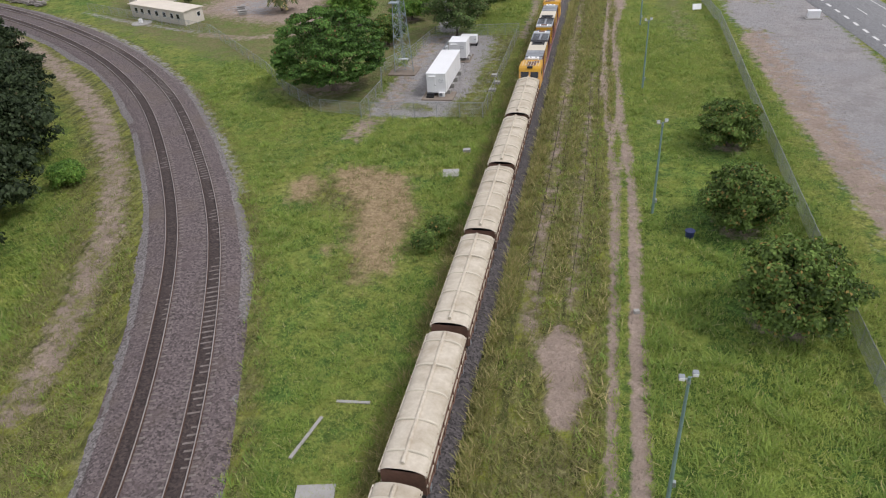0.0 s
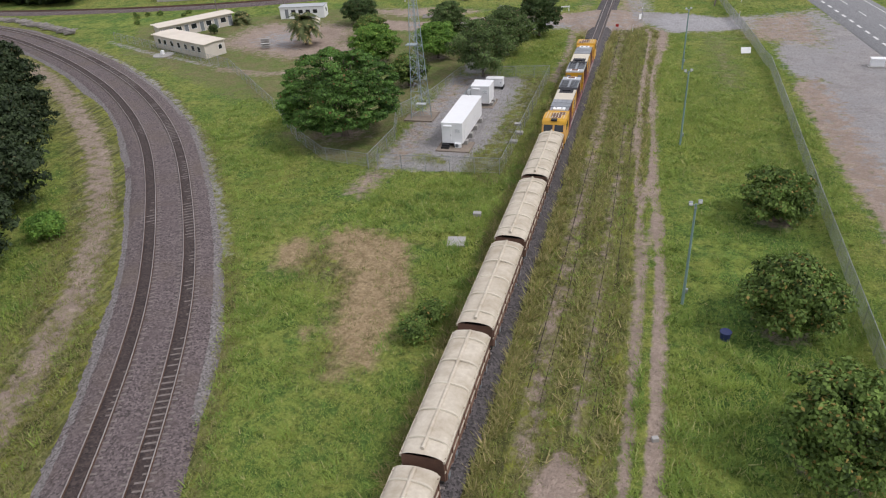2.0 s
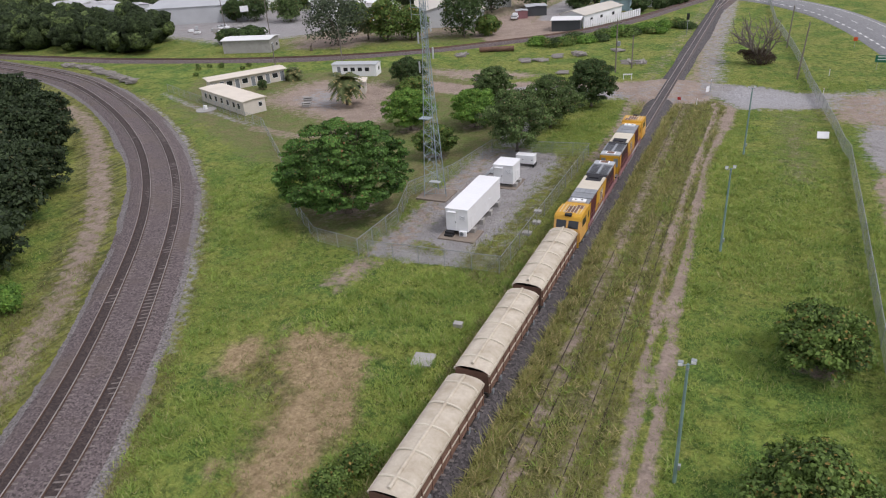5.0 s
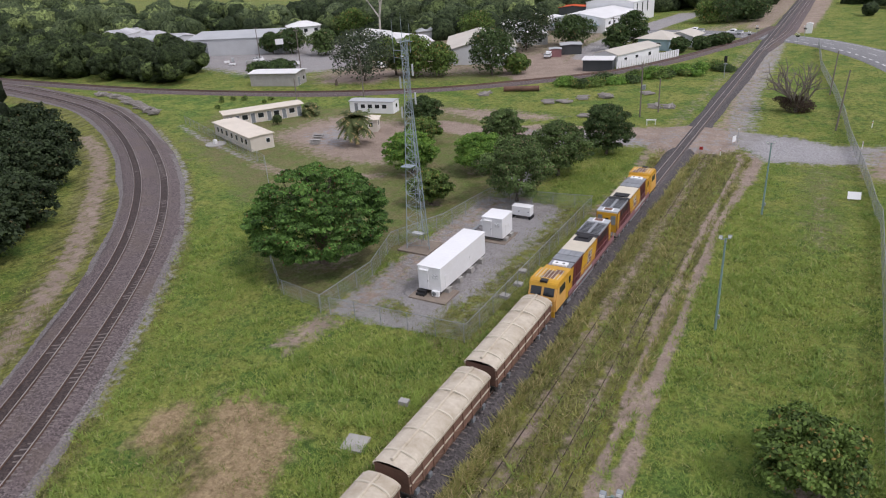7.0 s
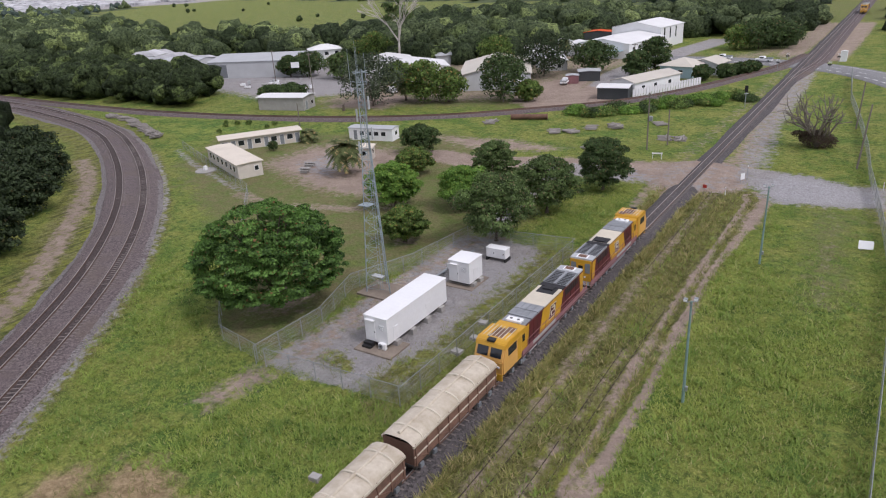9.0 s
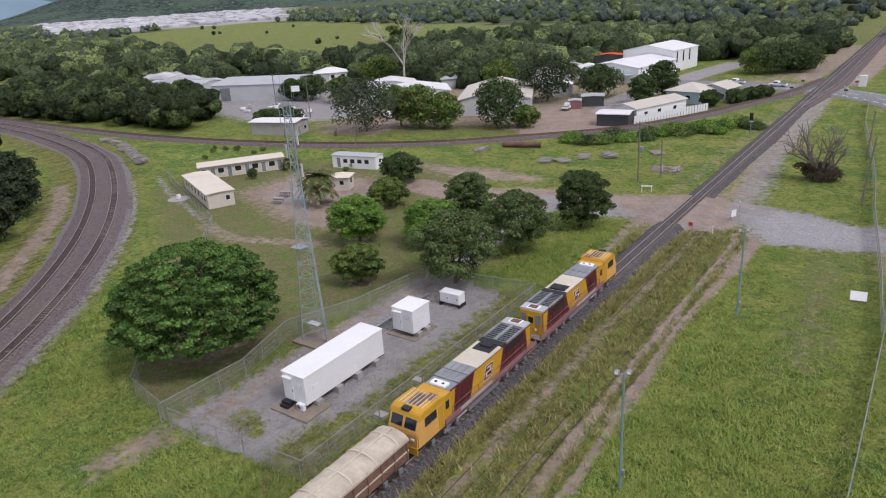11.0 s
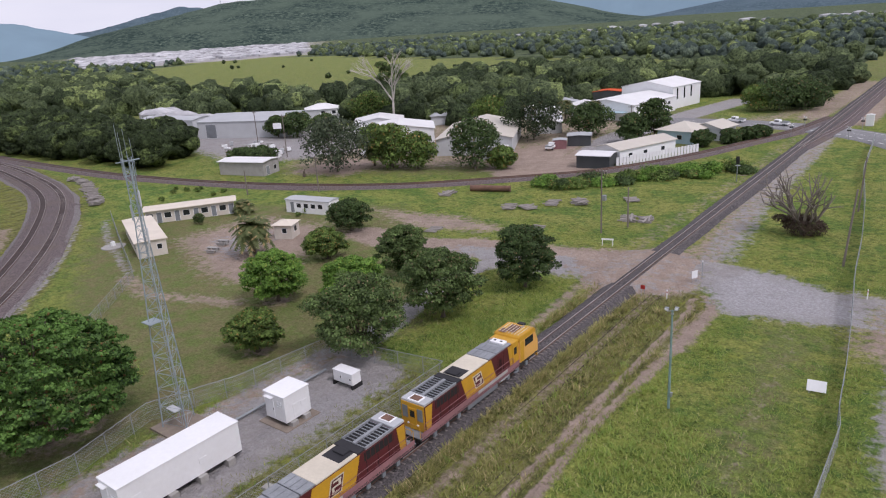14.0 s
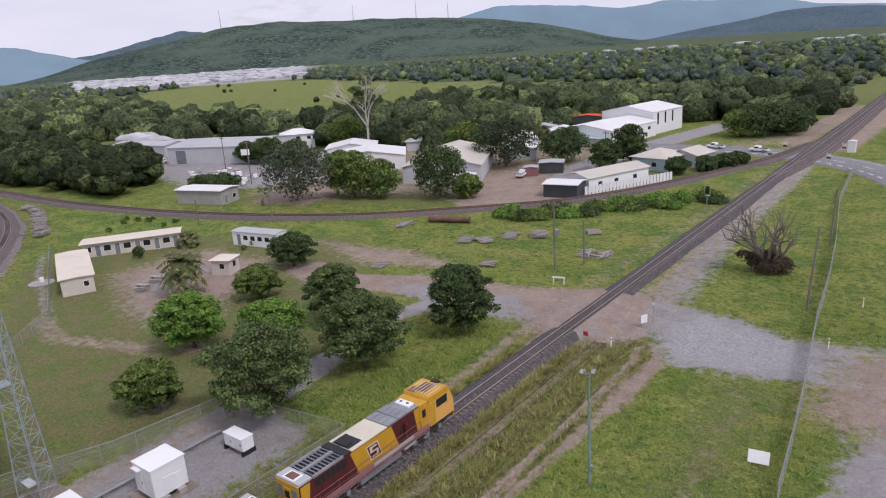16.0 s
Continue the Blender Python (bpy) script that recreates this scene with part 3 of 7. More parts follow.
    put("dirt", along(qx, qy, np.array([(-74, 119), (-64, 116.5), (-56, 119.4), (-50, 121)], float), 0.8, 2.2), 0.6)
    put("gravel", zone(qx, qy, [(-81, 137), (-70, 130), (-64, 133), (-68, 146), (-78, 150)], 5.0), 0.62)
    put("gravel", along(qx, qy, np.array([(-112, 135.8), (-99.4, 129.4), (-88, 125), (-76, 120.5)], float), 0.5, 1.4), 0.55)
    put("lush", zone(qx, qy, [(-150, 157), (-128, 145), (-100, 131), (-60, 96), (-48, 80), (-42, 96), (-75, 119), (-113, 137), (-112, 150), (-95, 158), (-66, 168), (-60, 180), (-100, 167)], 8.0), 0.75)
    put("gravel", along(qx, qy, (OUTER - normals_of(OUTER)[1] * 3.4)[(OUTER[:, 0] > -118) & (OUTER[:, 0] < -40)], 0.3, 1.3), 0.56)
    put("dirt", zone(qx, qy, [(-69.8, 165.5), (-51.1, 157.8), (-36.7, 161.8), (-34.6, 166.5), (-48.9, 169.1)], 4.0), 0.8)
    put("dirt", zone(qx, qy, [(-66, 202), (-47, 207), (-51, 216), (-57, 228), (-60, 250), (-70, 240), (-76, 222)], 3.0), 0.95)
    put("dirt", zone(qx, qy, [(-122, 186), (-100, 186), (-68, 206), (-58, 240), (-58, 300), (-110, 300), (-135, 255)], 6.0), 0.6)
    put("dirt", along(qx, qy, np.array([(-3.5, 292), (-2.0, 330), (-1.0, 419)], float), 3.5, 3.0), 0.75)
    put("dirt", along(qx, qy, np.array([(-16, 296), (-15, 340), (-14, 419)], float), 3.0, 4.0), 0.7)
    put("mown", zone(qx, qy, [(7.3, 148.3), (16.1, 147.9), (18, 116.5), (9.7, 111)], 4.0), 0.6)
    put("dirt", along(qx, qy, np.array([(10.2, 149.1), (12.8, 140.5), (12.4, 128.2), (13.6, 116.7)], float), 0.3, 1.5), 0.4)
    put("lush", zone(qx, qy, [(-30.9, 76.6), (-14.3, 78.4), (-11.2, 15), (-22.6, 15), (-34.2, 52.6)], 12.0), 0.66)
    put("lush", zone(qx, qy, [(6.8, 14.9), (6.5, 81.8), (18.9, 83.5), (20.4, 14.8)], 4.0), 0.9)
    put("lush", zone(qx, qy, [(-62.8, 57.6), (-50, 41.1), (-45.8, 20.4), (-70.9, 10)], 8.0), 0.8)
    put("dry", along(qx, qy, OUTER, 3.9, 1.8), 0.8)
    put("dry", along(qx, qy, INNER + normals_of(INNER)[1] * 2.5, 4.5, 3.0), 0.8)
    put("gravel", along(qx, qy, np.array([(-1.7, 164.6), (-4.3, 194.3), (-5.5, 247.8), (-7.1, 282.4), (-6.6, 379.8)], float), 1.8, 3.0), 0.55)
    put("dirt", along(qx, qy, np.array([(-3.6, 164.7), (-5.3, 194.3), (-6, 247.9), (-7.1, 282.4)], float), 1.6, 3.0), 0.62)
    put("dirt", along(qx, qy, np.array([(-13.5, 165.3), (-12.2, 230.8), (-12.8, 283)], float), 1.0, 2.0), 0.42)
    put("dirt", along(qx, qy, np.array([(-57.6, 204.5), (-48.3, 216.7), (-52.1, 234.3)], float), 5.0, 3.0), 0.95)
    put("gravel", along(qx, qy, np.array([(-52.1, 234.3), (-55.8, 254.5), (-54.5, 274.7), (-50, 312.9), (-45.8, 337.5)], float), 4.0, 3.0), 0.9)
    put("gravel", zone(qx, qy, [(-227.5, 208.8), (-134, 185.7), (-115.5, 206.8), (-122.7, 240.5), (-154.9, 252.8), (-230.4, 245)], 8.0), 0.95)
    put("dirt", zone(qx, qy, [(-112.1, 182.5), (-94.7, 186.2), (-96.2, 205.4), (-115.6, 204)], 5.0), 0.98)
    put("mown", zone(qx, qy, [(-119.8, 181), (-60.8, 198.2), (-40.2, 219.7), (-15.6, 274.8), (-58.8, 314.1), (-132.6, 260)], 8.0), 0.9)
    put("dirt", zone(qx, qy, [(-43.6, 277.8), (-22.3, 284.1), (-14.7, 308.5), (-16.6, 365.7), (-24, 366.8), (-29.8, 310.4)], 8.0), 0.62)
    for tx, ty, tr in ((14.9, 76, 3.0), (13.9, 58.2, 3.2), (15.4, 44.2, 3.5), (-45.4, 124.4, 3.2), (-35.6, 113.3, 2.6), (-24.6, 118.5, 4.0), (-38.5, 92.6, 6.0), (-35.3, 128.5, 3.2), (-64.9, 137.6, 2.6)):
        put("dirt", np.clip(1.3 - np.hypot(qx - tx, qy - ty) / tr, 0, 1), 0.62)
    put("dirt", along(qx, qy, np.array([(-12.9, 117.5), (-12.5, 133.9), (-13.5, 148.3)], float), 0.5, 1.8), 0.62)
    weeds = np.maximum(along(qx, qy, np.array([(-15.2, 83.3), (-15.7, 117.6)], float), 1.0, 3.2), np.maximum(along(qx, qy, np.array([(-24.1, 85.9), (-22.1, 85.3)], float), 0.4, 1.8), along(qx, qy, np.array([(-17.9, 84.3), (-16.9, 90.2)], float), 0.5, 2.0)))
    masks["gravel"][near] *= 1 - 0.6 * weeds
    masks["gravel"][near] *= 1 - 0.5 * zone(qx, qy, [(-30.3, 81.5), (-25.2, 83.4), (-25.7, 100.2), (-25.1, 118.9), (-30.2, 119.1)], 2.0)
    put("dirt", zone(qx, qy, [(-30.3, 81.5), (-24.7, 83.4), (-25.2, 100.2), (-24.1, 118.9), (-30.2, 119.1)], 1.5), 0.7)
    put("dry", weeds, 0.8)
    put("bed", along(qx, qy, OUTER + normals_of(OUTER)[1] * 2.0, 4.9, 0.8))
    put("bed", along(qx, qy, LOOP, 1.9, 0.8))
    masks["mown"][~near] = np.where(inside(px, py, FIELD), 0.5, 0.62)[~near]
    masks["gravel"][inside(px, py, TOWN)] = 0.8
    masks["wood"][~near & (py > 300) & ~inside(px, py, FIELD) & ~inside(px, py, TOWN) & (np.abs(px + 7) > 22)] = 1.0
    for k, m in masks.items():
        a = ob.data.attributes.new(k, "FLOAT", "POINT")
        a.data.foreach_set("value", m.ravel().astype(np.float32))
    return px, py, masks


GX, GY, MASKS = build_ground()


# ---- railway ----
def rails(line, z, parent, material, head, gauge=1.067):
    for side in (-1, 1):
        o = side * (gauge / 2 + 0.035)
        sweep("rail", line, [(o - 0.06, z - 0.04), (o - 0.06, z), (o - 0.02, z + 0.03), (o - 0.02, z + 0.11), (o + 0.02, z + 0.11), (o + 0.02, z + 0.03), (o + 0.06, z), (o + 0.06, z - 0.04)], material, parent)
        sweep("rail_head", line, [(o - 0.036, z + 0.10), (o - 0.036, z + 0.15), (o + 0.036, z + 0.15), (o + 0.036, z + 0.10)], head, parent)


BED_Z = 0.30
MAIN = np.stack([np.full(520, MAIN_X), np.linspace(-45, 990, 520)], 1)
main_track = thing("railway_track", "straight single railway track with concrete sleepers on dark ballast", "railway track", kind="structure")
sweep("ballast", MAIN, [(2.3, -0.2), (1.4, BED_Z), (-1.4, BED_Z), (-2.3, -0.2)], M["ballast_mid"], main_track, "", (0.14, 0, 0, 0.14))
rails(MAIN, BED_Z + 0.05, main_track, M["rail"], M["rail_head"])
fx, fy = np.meshgrid(np.linspace(-7.5, 7.5, 61), np.linspace(147.8, 165.2, 60))
rise = np.clip((7.0 - np.abs(fx)) / 5.2, 0, 1) * np.clip((fy - 148.2) / 1.6, 0, 1) * np.clip((164.8 - fy) / 1.6, 0, 1)
rise = rise * rise * (3 - 2 * rise)
wave = 0.03 * np.sin(fx * 2.3 + 1.7 * np.sin(fy * 1.1)) * np.sin(fy * 1.9)
fill = raw_mesh("crossing_fill", np.stack([fx + MAIN_X, fy, -0.24 + 0.66 * rise + wave * (rise > 0.05)], -1).reshape(-1, 3), (np.arange(59 * 61).reshape(59, 61)[:, [k for k in range(60) if not 26 <= k <= 33], None] + np.array([0, 1, 62, 61])).reshape(-1, 4), M["ground"], main_track, "packed dirt across the rails", smooth=True)
for key, value in (("dirt", 0.85), ("gravel", 0.42)):
    fill.data.attributes.new(key, "FLOAT", "POINT").data.foreach_set("value", np.full(60 * 61, value, np.float32))
curve_track = thing("curved_railway_track", "curved double railway track on brown ballast with pale shoulders", "railway track", kind="structure")
sweep("ballast", OUTER, [(7.4, -0.3), (6.3, 0.05), (5.6, 0.28), (4.75, BED_Z), (-0.75, BED_Z), (-1.7, 0.27), (-2.4, 0.08), (-3.6, -0.3)], M["ballast"], curve_track, "", (0.12, 0.04, 0, 0, 0, 0, 0.04, 0.12))
sweep("gravel_shoulder", OUTER, [(-2.25, 0.135), (-2.8, 0.0), (-3.3, -0.15)], M["ballast_pale"], curve_track, "pale gravel edge of the ballast", (0.08, 0.12, 0.22))
sweep("gravel_shoulder", INNER, [(3.2, -0.18), (2.75, -0.04), (2.3, 0.075)], M["ballast_pale"], curve_track, "pale gravel edge of the ballast", (0.22, 0.12, 0.08))
sweep("stained_ballast", MAIN, [(1.14, BED_Z + 0.03), (1.0, BED_Z + 0.058), (-0.5, BED_Z + 0.058), (-0.56, BED_Z + 0.03)], M["ballast_mid"], main_track, "grimy ballast over the sleepers")
for line in (OUTER, INNER):
    sweep("stained_ballast", line, [(0.55, BED_Z + 0.012), (0.5, BED_Z + 0.03), (-0.5, BED_Z + 0.03), (-0.55, BED_Z + 0.012)], M["ballast_brown"], curve_track, "oil-dark ballast between the rails")
    rails(line, BED_Z + 0.05, curve_track, M["rail"], M["rail_head"])
loop_track = thing("branch_railway_track", "single railway track curving past the town on a low bank", "railway track", kind="structure")
sweep("ballast", LOOP, [(2.8, -0.2), (1.6, 0.4), (-1.6, 0.4), (-2.8, -0.2)], M["ballast"], loop_track)
rails(LOOP, 0.45, loop_track, M["rail"], M["rail"])
siding = thing("second_railway_track", "second railway track beside the main line beyond the crossing", "railway track", kind="structure")
SIDE = spline([(-8.5, 249.9), (-7.2, 265.3), (-5.6, 282.2), (-5.2, 307.3), (-5.6, 379.7), (-6.5, 737.6)], 3)
sweep("ballast", SIDE, [(2.4, -0.2), (1.5, 0.26), (-1.5, 0.26), (-2.4, -0.2)], M["ballast"], siding)
rails(SIDE, 0.3, siding, M["rail"], M["rail_head"])


# ---- trees ----
def leaf_cloud(rng, blobs, count, size, spread=0.25, droop=0.0, sunny=False):
    """Leaf sprays (sunny: only where a far wood shows them, above and to the south) on and in a set of ellipsoid clumps (x, y, z, rx, ry, rz): each a small bent quad."""
    blobs = np.array(blobs, dtype=float)
    weight = blobs[:, 3] * blobs[:, 4] + blobs[:, 3] * blobs[:, 5]
    which = rng.choice(len(blobs), count, p=weight / weight.sum())
    b = blobs[which]
    d = rng.normal(size=(count, 3))
    d[:, 2] = np.abs(d[:, 2]) * np.where(rng.random(count) < 0.82, 1, -0.7)
    if sunny:
        d[:, 1] = np.where(rng.random(count) < 0.8, -np.abs(d[:, 1]), d[:, 1])
        d[:, 2] = np.abs(d[:, 2])
    d /= np.linalg.norm(d, axis=1)[:, None]
    r = 1 - spread * rng.random(count) ** 1.5 + 0.06 * rng.normal(size=count)
    c = b[:, :3] + d * b[:, 3:] * r[:, None]
    nrm = d + rng.normal(size=(count, 3)) * 0.55 + np.array([0, 0, 0.35])
    nrm /= np.linalg.norm(nrm, axis=1)[:, None]
    side = np.cross(nrm, rng.normal(size=(count, 3)))
    side /= np.linalg.norm(side, axis=1)[:, None]
    up = np.cross(nrm, side)
    s = size * (0.6 + 0.8 * rng.random(count))[:, None]
    w = s * (0.45 + 0.3 * rng.random(count))[:, None]
    sag = nrm * s * 0.28 + np.array([0, 0, droop]) * s
    v = np.stack([c - up * s - sag, c + side * w, c + up * s - sag, c - side * w], 1).reshape(-1, 3)
    f = np.arange(count * 4).reshape(-1, 4)
    return v, f


def crown_blobs(rng, height, radius, base, n, flat=0.5, under=0.85, even=False, solid=False):
    """Clumps over an uneven dome between base and height, with a few inside it; under flattens its lower half."""
    out = []
    size0 = radius * 1.9 / math.sqrt(n)
    mid = base + (height - base) * (0.5 if under > 0.6 else 0.3)
    for i in range(n):
        z = 1 - 2 * (i + 0.5) / n
        a = i * 2.39996 + rng.normal() * 0.25
        k = math.sqrt(1 - z * z) if z > 0 else math.sqrt(1 - z ** 4)
        size = size0 * rng.uniform(0.6, 1.35)
        rr = (radius - size * 0.75) * (rng.uniform(0.88, 1.06) if even else rng.uniform(0.66, 1.12) * (0.55 if i % 6 == 5 else 1))
        half = (height - mid - size * flat) if z > 0 else (mid - base) * under
        out.append((math.cos(a) * k * rr, math.sin(a) * k * rr, mid + z * half * rng.uniform(0.85, 1.05), size, size * rng.uniform(0.85, 1.15), size * flat * rng.uniform(0.9, 1.25)))
    if solid:
        out.append((0, 0, height - size0 * flat * 1.1, size0 * 1.2, size0 * 1.2, size0 * flat))
        out.append((0, 0, mid, radius * 0.7, radius * 0.7, (height - base) * 0.34))
    return out


def tree(name, label, x, y, height, radius, leaves, seed, count=5000, size=0.28, base=None, clumps=26, flat=0.6, trunk=0.22, bark="bark", limbs=7, spread=0.35, group="", droop=0.0, under=0.85, even=False):
    rng = np.random.default_rng(seed)
    base = height * 0.22 if base is None else base
    t = thing(name, label, "tree", x, y, -0.08, 0, group)
    blobs = crown_blobs(rng, height, radius, base, clumps, flat, under, even, True)
    bm = bmesh.new()
    fork = (rng.normal() * 0.1, rng.normal() * 0.1, max(0.8, base * 0.8))
    rod(bm, (0, 0, -0.1), (0, 0, 0.35), trunk * 1.5, trunk * 1.05, 8)
    rod(bm, (0, 0, 0.3), fork, trunk * 1.05, trunk * 0.85, 8)
    for i in range(limbs):
        bl = blobs[(i * 3 + 1) % len(blobs)]
        knee = ((fork[0] + bl[0]) * 0.5, (fork[1] + bl[1]) * 0.5, fork[2] + (bl[2] - fork[2]) * 0.65)
        rod(bm, fork, knee, trunk * 0.5, trunk * 0.32, 6)
        rod(bm, knee, bl[:3], trunk * 0.32, trunk * 0.1, 5)
    part("trunk", bm, M[bark], t)
    v, f = leaf_cloud(rng, blobs, count, size, spread, droop)
    raw_mesh("crown", v, f, M[leaves], t)
    return t


tree("flame_tree", "broad umbrella-shaped green tree with a few red flowers", -37.6, 91.6, 11.6, 8.2, "leaf_flame", 11, 70000, 0.16, 0.4, 340, 0.30, 0.4, limbs=10, spread=0.6, under=0.72, even=True)
for x, y, h, r, leaves, seed, label in (
    (-45.4, 124.4, 7.0, 4.4, "leaf_light", 21, "round bright green tree on the mown grass"),
    (-35.3, 128.5, 6.4, 4.6, "leaf_light", 22, "low spreading bright green tree on the mown grass"),
    (-24.6, 118.5, 9.4, 5.6, "leaf_olive", 23, "large dense olive-green tree beside the gravel yard"),
    (-35.6, 113.3, 5.0, 3.3, "leaf_mango", 24, "small rounded green tree near the wire fence"),
    (-23.2, 131, 8.6, 4.9, "leaf_olive", 25, "grey-green bushy tree beside the driveway"),
    (-36.3, 139.3, 7.6, 3.8, "leaf_olive", 26, "upright grey-green tree beside the dirt driveway"),
    (-52.3, 139.8, 5.0, 3.4, "leaf_mango", 27, "small flat-topped tree on a thin trunk"),
    (-59.9, 152.7, 5.6, 4.0, "leaf_dark", 28, "dark round tree beside the white cabin"),
    (-19.7, 144, 8.4, 4.5, "leaf_dark", 29, "dense dark green tree beside the level crossing"),
):
    tree("tree", label, x, y, h, r, leaves, seed, 20000, 0.15, h * 0.10, 80, 0.55, spread=0.6)
for x, y, h, r, seed in ((14.9, 76, 5.4, 3.7, 41), (13.9, 58.2, 6.2, 4.1, 42), (15.4, 44.2, 7.2, 4.4, 43)):
    tree("mango_tree", "rounded mango tree in the long grass by the fence", x, y, h, r, "leaf_mango", seed, 22000, 0.15, 0.5, 75, 0.6, spread=0.6, group="mango trees along the fence")
for x, y, h, r, seed in ((-69.2, 64, 9, 6.5, 51), (-62.7, 51.7, 10, 6.5, 52), (-58.4, 41.3, 9, 6, 53), (-79.9, 74.3, 10, 7, 54), (-92.9, 82.7, 10, 7, 55), (-106.1, 93, 10, 7.5, 56), (-76.5, 57.2, 11, 7, 57), (-94.8, 69.2, 12, 8, 58), (-119.2, 101, 10, 7, 59), (-56.4, 30.9, 9, 6, 60), (-69.2, 39.4, 11, 7, 61), (-85.2, 84.3, 8, 5, 62), (-100.3, 97.1, 8, 5.5, 63), (-112.3, 106.4, 8, 5.5, 64), (-129.1, 113.4, 9, 6.5, 65)):
    tree("woodland_tree", "dark dense woodland tree beside the service track", x, y, h, r, "leaf_deep", seed, 9000, 0.27, 0.2, 60, 0.5, spread=0.6, group="trees beside the service track")
tree("shrub", "bright green rounded shrub at the wood's edge", -58.5, 59.6, 3.0, 2.2, "leaf_light", 71, 6000, 0.12, 0.2, 18, 0.7, 0.08)


# ---- woods and far land ----
def canopy_material(name, light, dark):
    """A closed leaf canopy: every tree its own tone, small dark spots painted in as shade between leaves."""
    m, n, l, p = nodes_of(name)
    co = n.new("ShaderNodeTexCoord").outputs["Object"]
    tone = noise_fac(n, l, co, 0.08, 3, 0.43, 0.57)
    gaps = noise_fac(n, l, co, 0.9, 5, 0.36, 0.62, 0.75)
    isl = n.new("ShaderNodeNewGeometry").outputs["Random Per Island"]
    c = mixed(n, l, tone, tuple(0.55 * a + 0.45 * d for a, d in zip(light, dark)), light)
    k = n.new("ShaderNodeMath")
    k.operation, k.inputs[1].default_value = "MULTIPLY", 0.9
    l.new(isl, k.inputs[0])
    c = mixed(n, l, k.outputs[0], c, tuple(0.45 * a + 0.55 * d for a, d in zip(light, dark)))
    pale = n.new("ShaderNodeMath")
    pale.operation, pale.inputs[1].default_value = "GREATER_THAN", 0.84
    l.new(isl, pale.inputs[0])
    c = mixed(n, l, pale.outputs[0], c, tuple(min(1.0, a * b) for a, b in zip(light, (1.5, 1.45, 1.2))))
    # The shells have no openings; dark noise paints the shade between leaves.
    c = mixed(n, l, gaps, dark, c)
    l.new(c, p.inputs["Base Color"])
    p.inputs["Roughness"].default_value, p.inputs["Specular IOR Level"].default_value = 0.8, 0.1
    bumped(n, l, p, gaps, 1.0, 0.7)
    return m


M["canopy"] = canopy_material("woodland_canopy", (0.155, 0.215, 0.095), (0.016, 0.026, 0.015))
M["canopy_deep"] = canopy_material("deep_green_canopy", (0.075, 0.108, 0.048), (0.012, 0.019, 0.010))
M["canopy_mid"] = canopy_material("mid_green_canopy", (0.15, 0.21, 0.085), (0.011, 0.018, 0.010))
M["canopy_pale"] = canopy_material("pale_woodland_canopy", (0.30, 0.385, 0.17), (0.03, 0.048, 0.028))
# Paler and bluer than the near woods: distance haze put into the colour.
M["canopy_hazed"] = canopy_material("haze_tinted_woodland_canopy", (0.18, 0.24, 0.195), (0.05, 0.074, 0.066))
SPHERES = []
for level in (1, 2):
    ball = bmesh.new()
    bmesh.ops.create_icosphere(ball, subdivisions=level, radius=1.0)
    SPHERES.append((np.array([v.co[:] for v in ball.verts]), np.array([[v.index for v in f.verts] for f in ball.faces])))
    ball.free()


def woods(name, label, spots, seed, canopy, level, clumps, leaves, per_tree=150, size=0.9):
    """Many trees joined into one: each a heap of uneven clumps with loose leaf sprays round them."""
    rng = np.random.default_rng(seed)
    bv, bf = SPHERES[level]
    vs, fs, ls, off = [], [], [], 0
    for x, y, h, r in spots:
        blobs = np.array(crown_blobs(rng, h, r, h * 0.15, clumps, 0.8))
        wild = 1 + 0.42 * rng.normal(size=(len(blobs), len(bv), 1)).clip(-1.2, 1.2) * 0.6
        v = blobs[:, None, :3] + bv[None] * blobs[:, None, 3:] * wild * (1.0 if level else 1.15) + np.array([x, y, 0])
        vs.append(v.reshape(-1, 3))
        fs.append((bf[None] + (np.arange(len(blobs)) * len(bv))[:, None, None]).reshape(-1, 3) + off)
        off += len(blobs) * len(bv)
        if per_tree:
            ls.append(leaf_cloud(rng, blobs, per_tree, size, 0.1, 0.0, True)[0] + np.array([x, y, 0]))
    ob = tagged(raw_mesh(name, np.concatenate(vs), np.concatenate(fs), M[canopy], smooth=True), label, "woods", kind="stuff")
    if per_tree:
        v = np.concatenate(ls)
        raw_mesh("leaf_sprays", v, np.arange(len(v)).reshape(-1, 4), M[leaves], ob)
    return ob


def scatter(rng, poly, gap, h0, h1, skip=()):
    xs = [p[0] for p in poly]
    ys = [p[1] for p in poly]
    n = int((max(xs) - min(xs)) * (max(ys) - min(ys)) / gap ** 2)
    px, py = rng.uniform(min(xs), max(xs), n), rng.uniform(min(ys), max(ys), n)
    ok = inside(px, py, poly)
    for s in skip:
        ok &= ~inside(px, py, s)
    tall = [rng.uniform(h0, h1) for _ in px[ok]]
    return [(a, b, h, rng.uniform(0.42, 0.62) * (0.4 * h + 0.3 * (h0 + h1))) for a, b, h in zip(px[ok], py[ok], tall)]


rng = np.random.default_rng(7)
NEAR_WOOD = [(-287.8, 175), (-250, 166), (-171.1, 171), (-154.8, 174.1), (-165.4, 188.7), (-194.7, 202.6), (-293.6, 202.8)]
LEFT_WOOD = [(-73.3, 49.9), (-97.3, 80.5), (-130.3, 107.2), (-173.1, 126.7), (-259.6, 133.1), (-304.1, 59.9), (-150.9, 10), (-75.9, 0), (-62.9, 20.5)]
